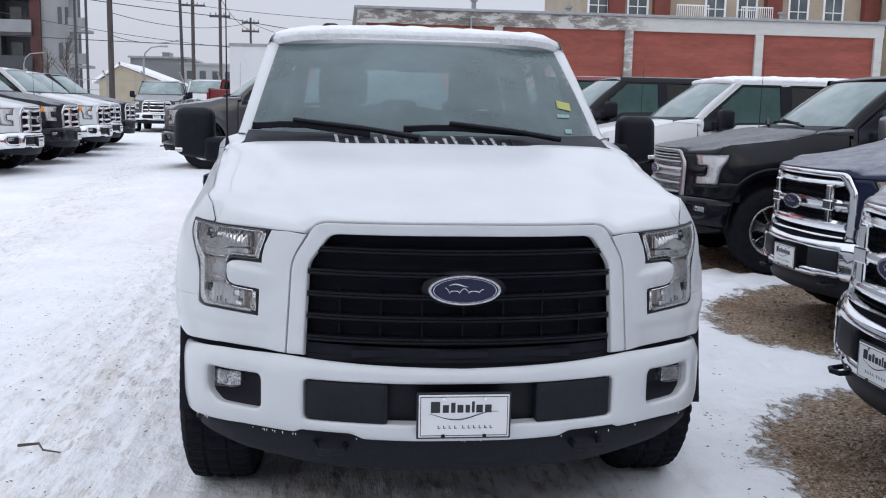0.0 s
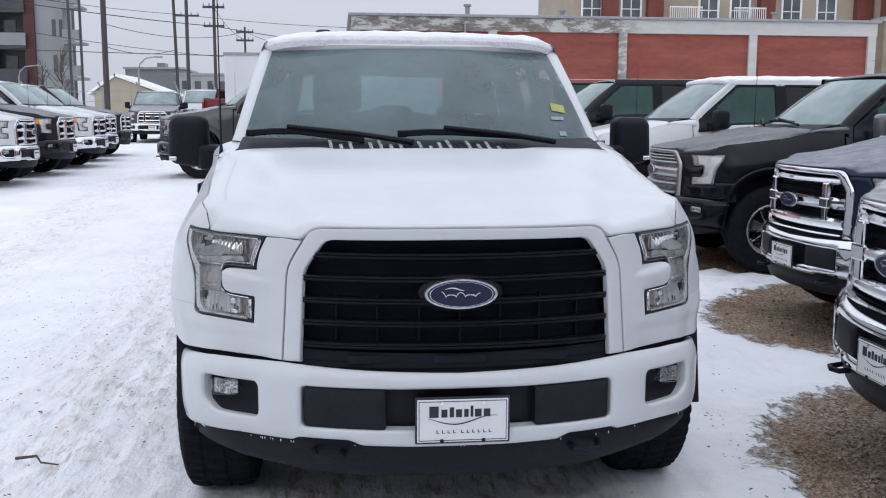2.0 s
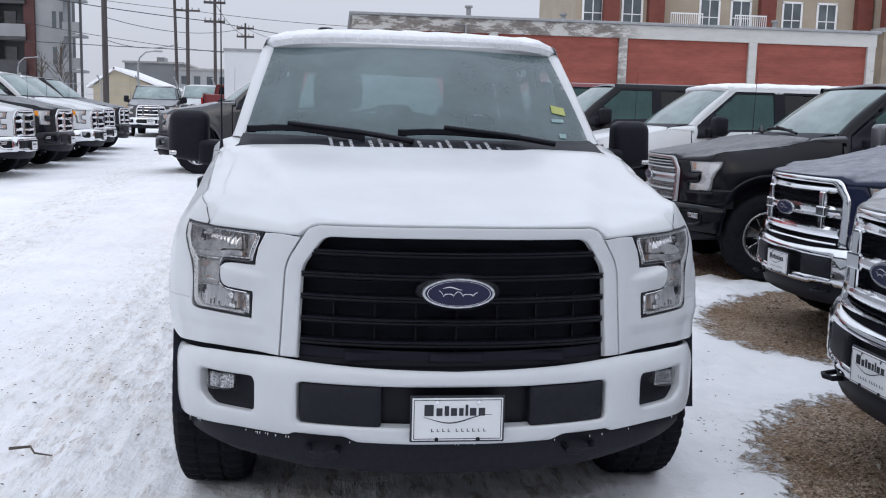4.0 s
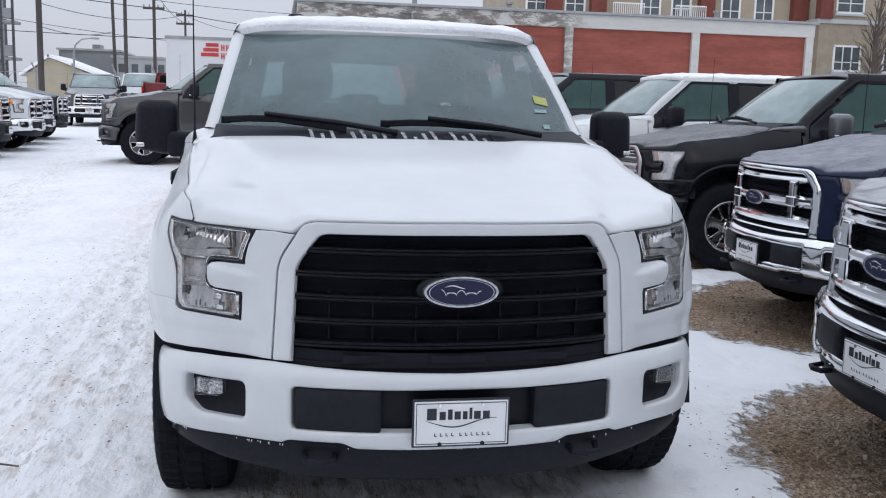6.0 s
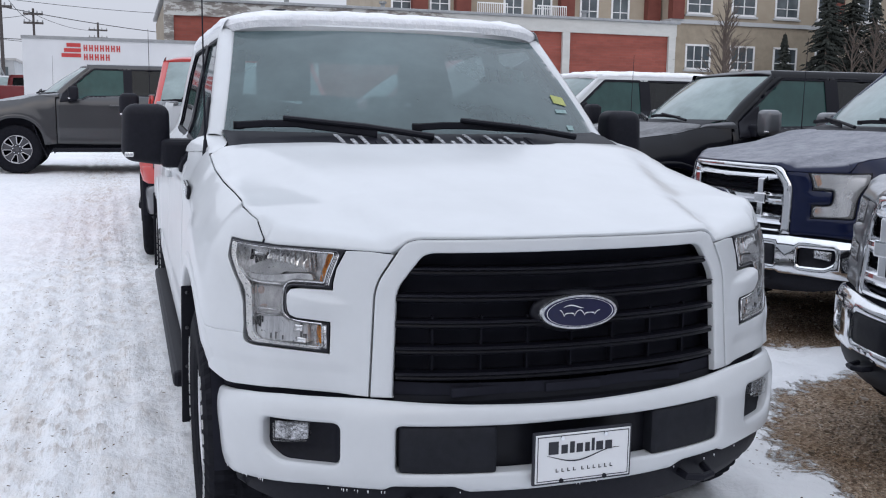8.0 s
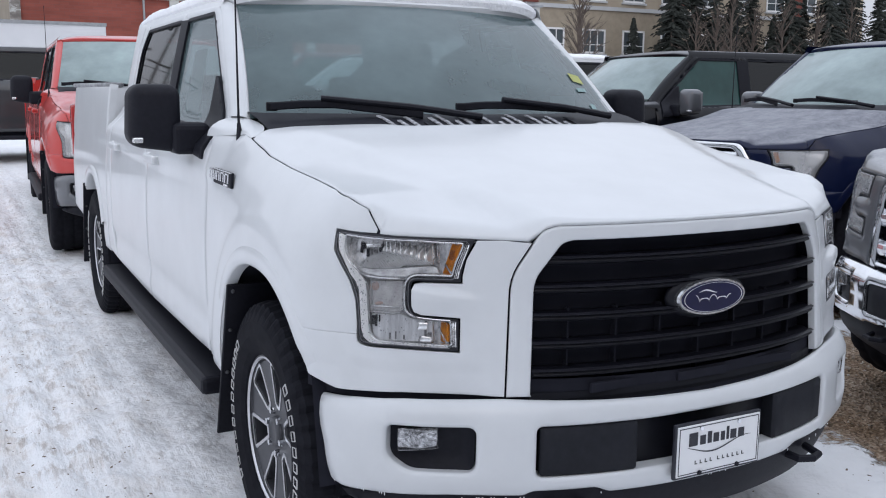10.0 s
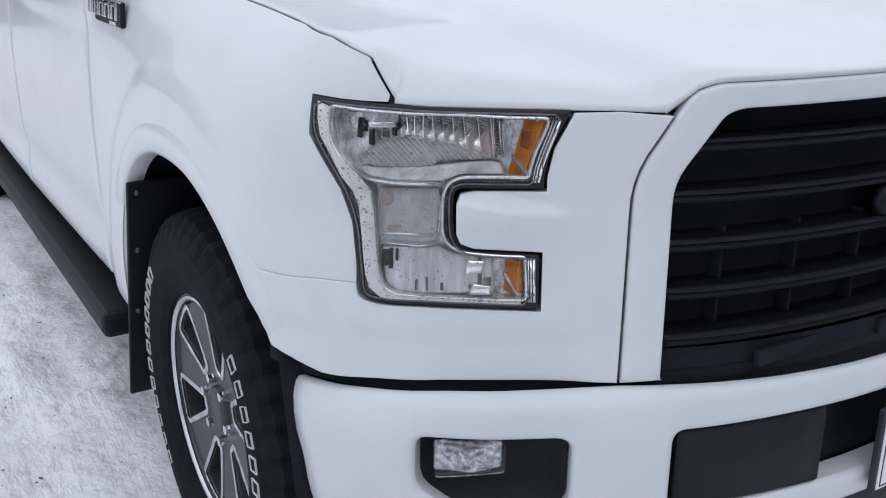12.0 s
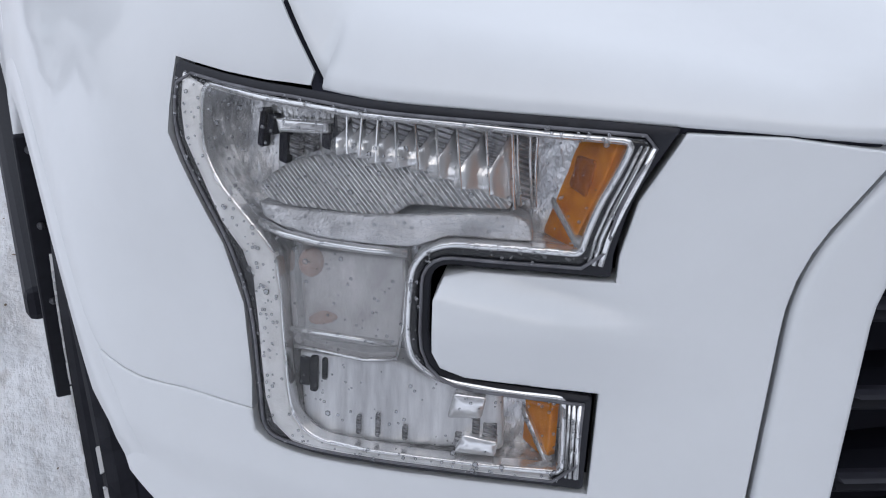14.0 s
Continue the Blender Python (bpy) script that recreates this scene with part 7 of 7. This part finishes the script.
def street_lamp(x, y, arm):
    p = thing("street_lamp", Matrix.Translation((x, y, 0)), "curved grey steel street lamp", "street lamp")
    part("pole", tube([(0, 0, 0), (0, 0, 4.3), (.12, 0, 4.8), (.5, 0, 5.15), (arm, 0, 5.25)], .07, 8, .04), STEEL, p)
    part("lamp_head", box(arm - .05, arm + .45, -.12, .12, 5.18, 5.3, .04), STEEL, p)


street_lamp(-13.07, 60, 1.1)
street_lamp(-24.3, 72, 1.4)


def trailer():
    t = thing("box_trailer", Matrix.Translation((-4.2, 30.2, float(slope(30)))), "white box trailer with a dark red painted sign", "trailer")
    part("body", box(0, 7.0, 0, 2.4, 1.0, 3.15, .04), TRAILER_WHITE, t)
    part("top_rail", box(-.02, 7.02, -.03, .05, 3.08, 3.18), STEEL, t)
    part("bottom_rail", box(-.02, 7.02, -.03, .05, .95, 1.08), STEEL, t)
    for x in (.7, 1.7, 5.6):
        w = part("wheel", tube([(x, .05, .48), (x, .35, .48)], .48, 24), RUBBER, t)
        part("rim", tube([(x, .03, .48), (x, .06, .48)], .26, 16), STEEL, w)
    sign = bmesh.new()
    for k, (a, b, z) in enumerate(((1.30, 1.72, 2.86), (1.22, 1.72, 2.70), (1.14, 1.72, 2.54))):
        add_box(sign, a, b, -.012, .01, z, z + .12)
    part("sign_stripe", sign, SIGN_RED, t)
    word = bmesh.new()
    for row, z in ((7, 2.74), (5, 2.46)):
        for k in range(row):
            x = 1.80 + .165 * k
            add_box(word, x, x + .04, -.012, .01, z, z + .2)
            add_box(word, x + .075, x + .115, -.012, .01, z, z + .2)
            add_box(word, x, x + .115, -.011, .01, z + .08, z + .12)
    part("sign_bar", word, SIGN_RED, t)
    return t


trailer()


def yard_fence():
    f = thing("chain_link_fence", Matrix.Identity(4), "galvanised chain-link fence with angled barbed-wire arms", "fence")
    for k in range(11):
        x, y = -16 + 1.9 * k, 47 - .15 * k
        part("fence_post", tube([(x, y, .2), (x, y, 2.75), (x - .12, y - .3, 3.15)], .045, 6), STEEL, f)
    for z in (.4, 1.0, 1.6, 2.2, 2.7):
        part("fence_wire", tube([(-16, 47, z), (3, 45.5, z)], .012, 4), STEEL, f)
    return f


yard_fence()


def bare_tree(x, y, h, seed):
    rng = random.Random(seed)
    t = thing("bare_tree", Matrix.Translation((x, y, float(slope(y)))), "leafless winter tree with thin grey branches", "tree", "bare trees")
    part("trunk", tube([(0, 0, 0), (.05, 0, h * .35), (-.04, .05, h * .7), (0, 0, h)], h * .018, 7, .01), BARK, t)
    bm = bmesh.new()
    for k in range(40):
        z = h * rng.uniform(.22, .92)
        a, L = rng.uniform(0, 6.28), h * rng.uniform(.14, .34) * (1.15 - z / h)
        p = Vector((0, 0, z))
        d = Vector((math.cos(a), math.sin(a), rng.uniform(.5, 1.1))).normalized()
        mid = p + d * L * .5 + Vector((0, 0, .03 * h))
        end = p + d * L + Vector((0, 0, .08 * h))
        tube([p, mid, end], h * .006, 5, .006, bm)
        for j in range(4):
            q = mid.lerp(end, rng.random())
            e = q + Vector((math.cos(a + rng.uniform(-1, 1)), math.sin(a + rng.uniform(-1, 1)), rng.uniform(.4, 1.2))).normalized() * L * .45
            tube([q, q.lerp(e, .5), e], h * .0028, 4, .004, bm)
    part("twig_mass", bm, BARK, t)
    return t


bare_tree(-15.6, 52, 4.6, 2)
bare_tree(-17.2, 54, 4.0, 3)
bare_tree(38.2, 54, 9, 4)
bare_tree(45.5, 50, 7, 5)
bare_tree(57.5, 50, 8, 6)
for k, (x, h) in enumerate(((34.6, 8), (46.8, 7.5), (48.6, 8.5), (51.2, 7.5), (54.6, 8), (62.5, 8.5))):
    bare_tree(x, 49 + .4 * k, h, 30 + k)


def spruce(x, y, h, seed):
    rng = random.Random(seed)
    t = thing("spruce_tree", Matrix.Translation((x, y, float(slope(y)))), "dark green spruce with drooping branches", "tree", "spruces by the flats")
    part("trunk", tube([(0, 0, 0), (0, 0, h)], h * .018, 7, .02), BARK, t)
    verts, faces = [], []
    for k in range(330):
        u = rng.random() ** .8
        z = h * (.06 + .92 * u)
        reach = (1 - u) * h * .24 * rng.uniform(.65, 1.1) + .12
        a = rng.uniform(0, 6.28)
        for s in range(7):
            r0 = reach * (s / 7)
            w = .07 + .16 * reach * (1 - s / 7) * rng.uniform(.6, 1.3)
            c = Vector((math.cos(a) * r0, math.sin(a) * r0, z - .25 * r0 - .08 * r0 * r0))
            d = Vector((math.cos(a + rng.uniform(-.5, .5)), math.sin(a + rng.uniform(-.5, .5)), rng.uniform(-.5, .1))) * (reach / 5)
            n = d.cross(Vector((0, 0, 1))).normalized() * w
            b = len(verts)
            verts += [c - n, c + d * .5 + Vector((0, 0, .06)), c + n, c + d + Vector((0, 0, -.08)), c + d * .4 - Vector((0, 0, w * .7))]
            faces += [(b, b + 3, b + 1), (b + 1, b + 3, b + 2), (b, b + 4, b + 3), (b + 4, b + 2, b + 3)]
    mesh_object("crown", verts, faces, NEEDLE, t)
    return t


for k in range(19):
    x = 44.0 + 1.48 * k
    spruce(x, (55.2, 52.6, 54.0, 51.4)[k % 4], (7.2, 10.5, 12.5, 10.0, 12.8, 9.2, 11.5)[k % 7] if k else 6.8, 20 + k)

# ---- loose stones and dirt on the lot ----
def pebbles():
    rng = random.Random(4)
    base = bmesh.new()
    bmesh.ops.create_icosphere(base, subdivisions=1, radius=1)
    bv = np.array([v.co[:] for v in base.verts])
    bf = np.array([[v.index for v in f.verts] for f in base.faces])
    base.free()
    verts, faces, n, tries = [], [], 0, 0
    while n < 5200 and tries < 60000:
        tries += 1
        x, y = rng.uniform(1.3, 5.2), rng.uniform(-.6, 7.2)
        g = float(gravel_mask(np.array(x), np.array(y)))
        if g < rng.uniform(.42, .75):
            continue
        r = rng.uniform(.004, .010) if rng.random() < .93 else rng.uniform(.010, .018)
        sc = np.array([rng.uniform(.7, 1.3), rng.uniform(.7, 1.3), rng.uniform(.45, .8)]) * r
        a = rng.uniform(0, 6.28)
        q = bv * sc * np.array([1 + .25 * math.sin(i * 2.1 + n) for i in range(len(bv))])[:, None]
        q = np.stack([q[:, 0] * math.cos(a) - q[:, 1] * math.sin(a), q[:, 0] * math.sin(a) + q[:, 1] * math.cos(a), q[:, 2]], 1)
        faces += (bf + len(verts) * 1).tolist()
        verts += (q + [x, y, float(slope(y)) - .020 + r * .3]).tolist()
        n += 1
    m, nn, l, p = nodes_of("pebbles")
    geo = nn.new("ShaderNodeNewGeometry")
    l.new(ramp_of(nn, l, geo.outputs["Random Per Island"], ((0.0, (0.10, 0.072, 0.05)), (0.5, (0.30, 0.22, 0.155)), (1.0, (0.56, 0.49, 0.42)))), p.inputs["Base Color"])
    p.inputs["Roughness"].default_value = 0.7
    return tagged(mesh_object("gravel_stones", verts, faces, m, smooth=False), "loose wet brown gravel stones", "gravel", kind="stuff")


pebbles()


def ground_litter():
    rng = random.Random(12)
    bm = bmesh.new()
    for k in range(1500):
        x, y = rng.choice(((rng.gauss(-1.75, .5), rng.uniform(-1.5, 7)), (rng.gauss(1.25, .25), rng.uniform(-.5, 3.5)), (rng.uniform(-3.5, -1.2), rng.uniform(-1.5, 5))))
        r = rng.uniform(.0014, .0048) if k % 8 else rng.uniform(.003, .007)
        bmesh.ops.create_icosphere(bm, subdivisions=1, radius=r, matrix=Matrix.Translation((x, y, float(slope(y)) + .004)) @ Matrix.Rotation(rng.uniform(0, 3), 4, "Z") @ Matrix.Diagonal((rng.uniform(1, 3.0), 1, .4, 1)))
    return tagged(part("dirt_crumbs", bm, grainy("dirt_crumb", (0.06, 0.042, 0.03), (0.24, 0.17, 0.12), 20, 0.9, 0.2), None), "dark crumbs of dirt and grit on the snow", "dirt", kind="stuff")


ground_litter()


def twig(x, y, turn, length):
    t = part("twig", tube([(0, 0, .0), (length * .4, .03, .014), (length * .7, -.01, .01), (length, .02, .0)], .007, 6, .003), BARK, None)
    t.matrix_world = pose(x, y, float(slope(y)) + .012, 0, 0, turn)
    return tagged(t, "thin brown twig lying on the snow", "twig")


twig(-2.05, -.62, 25, .34)
twig(-1.75, 1.2, -30, .22)
twig(1.12, 1.0, 10, .12)
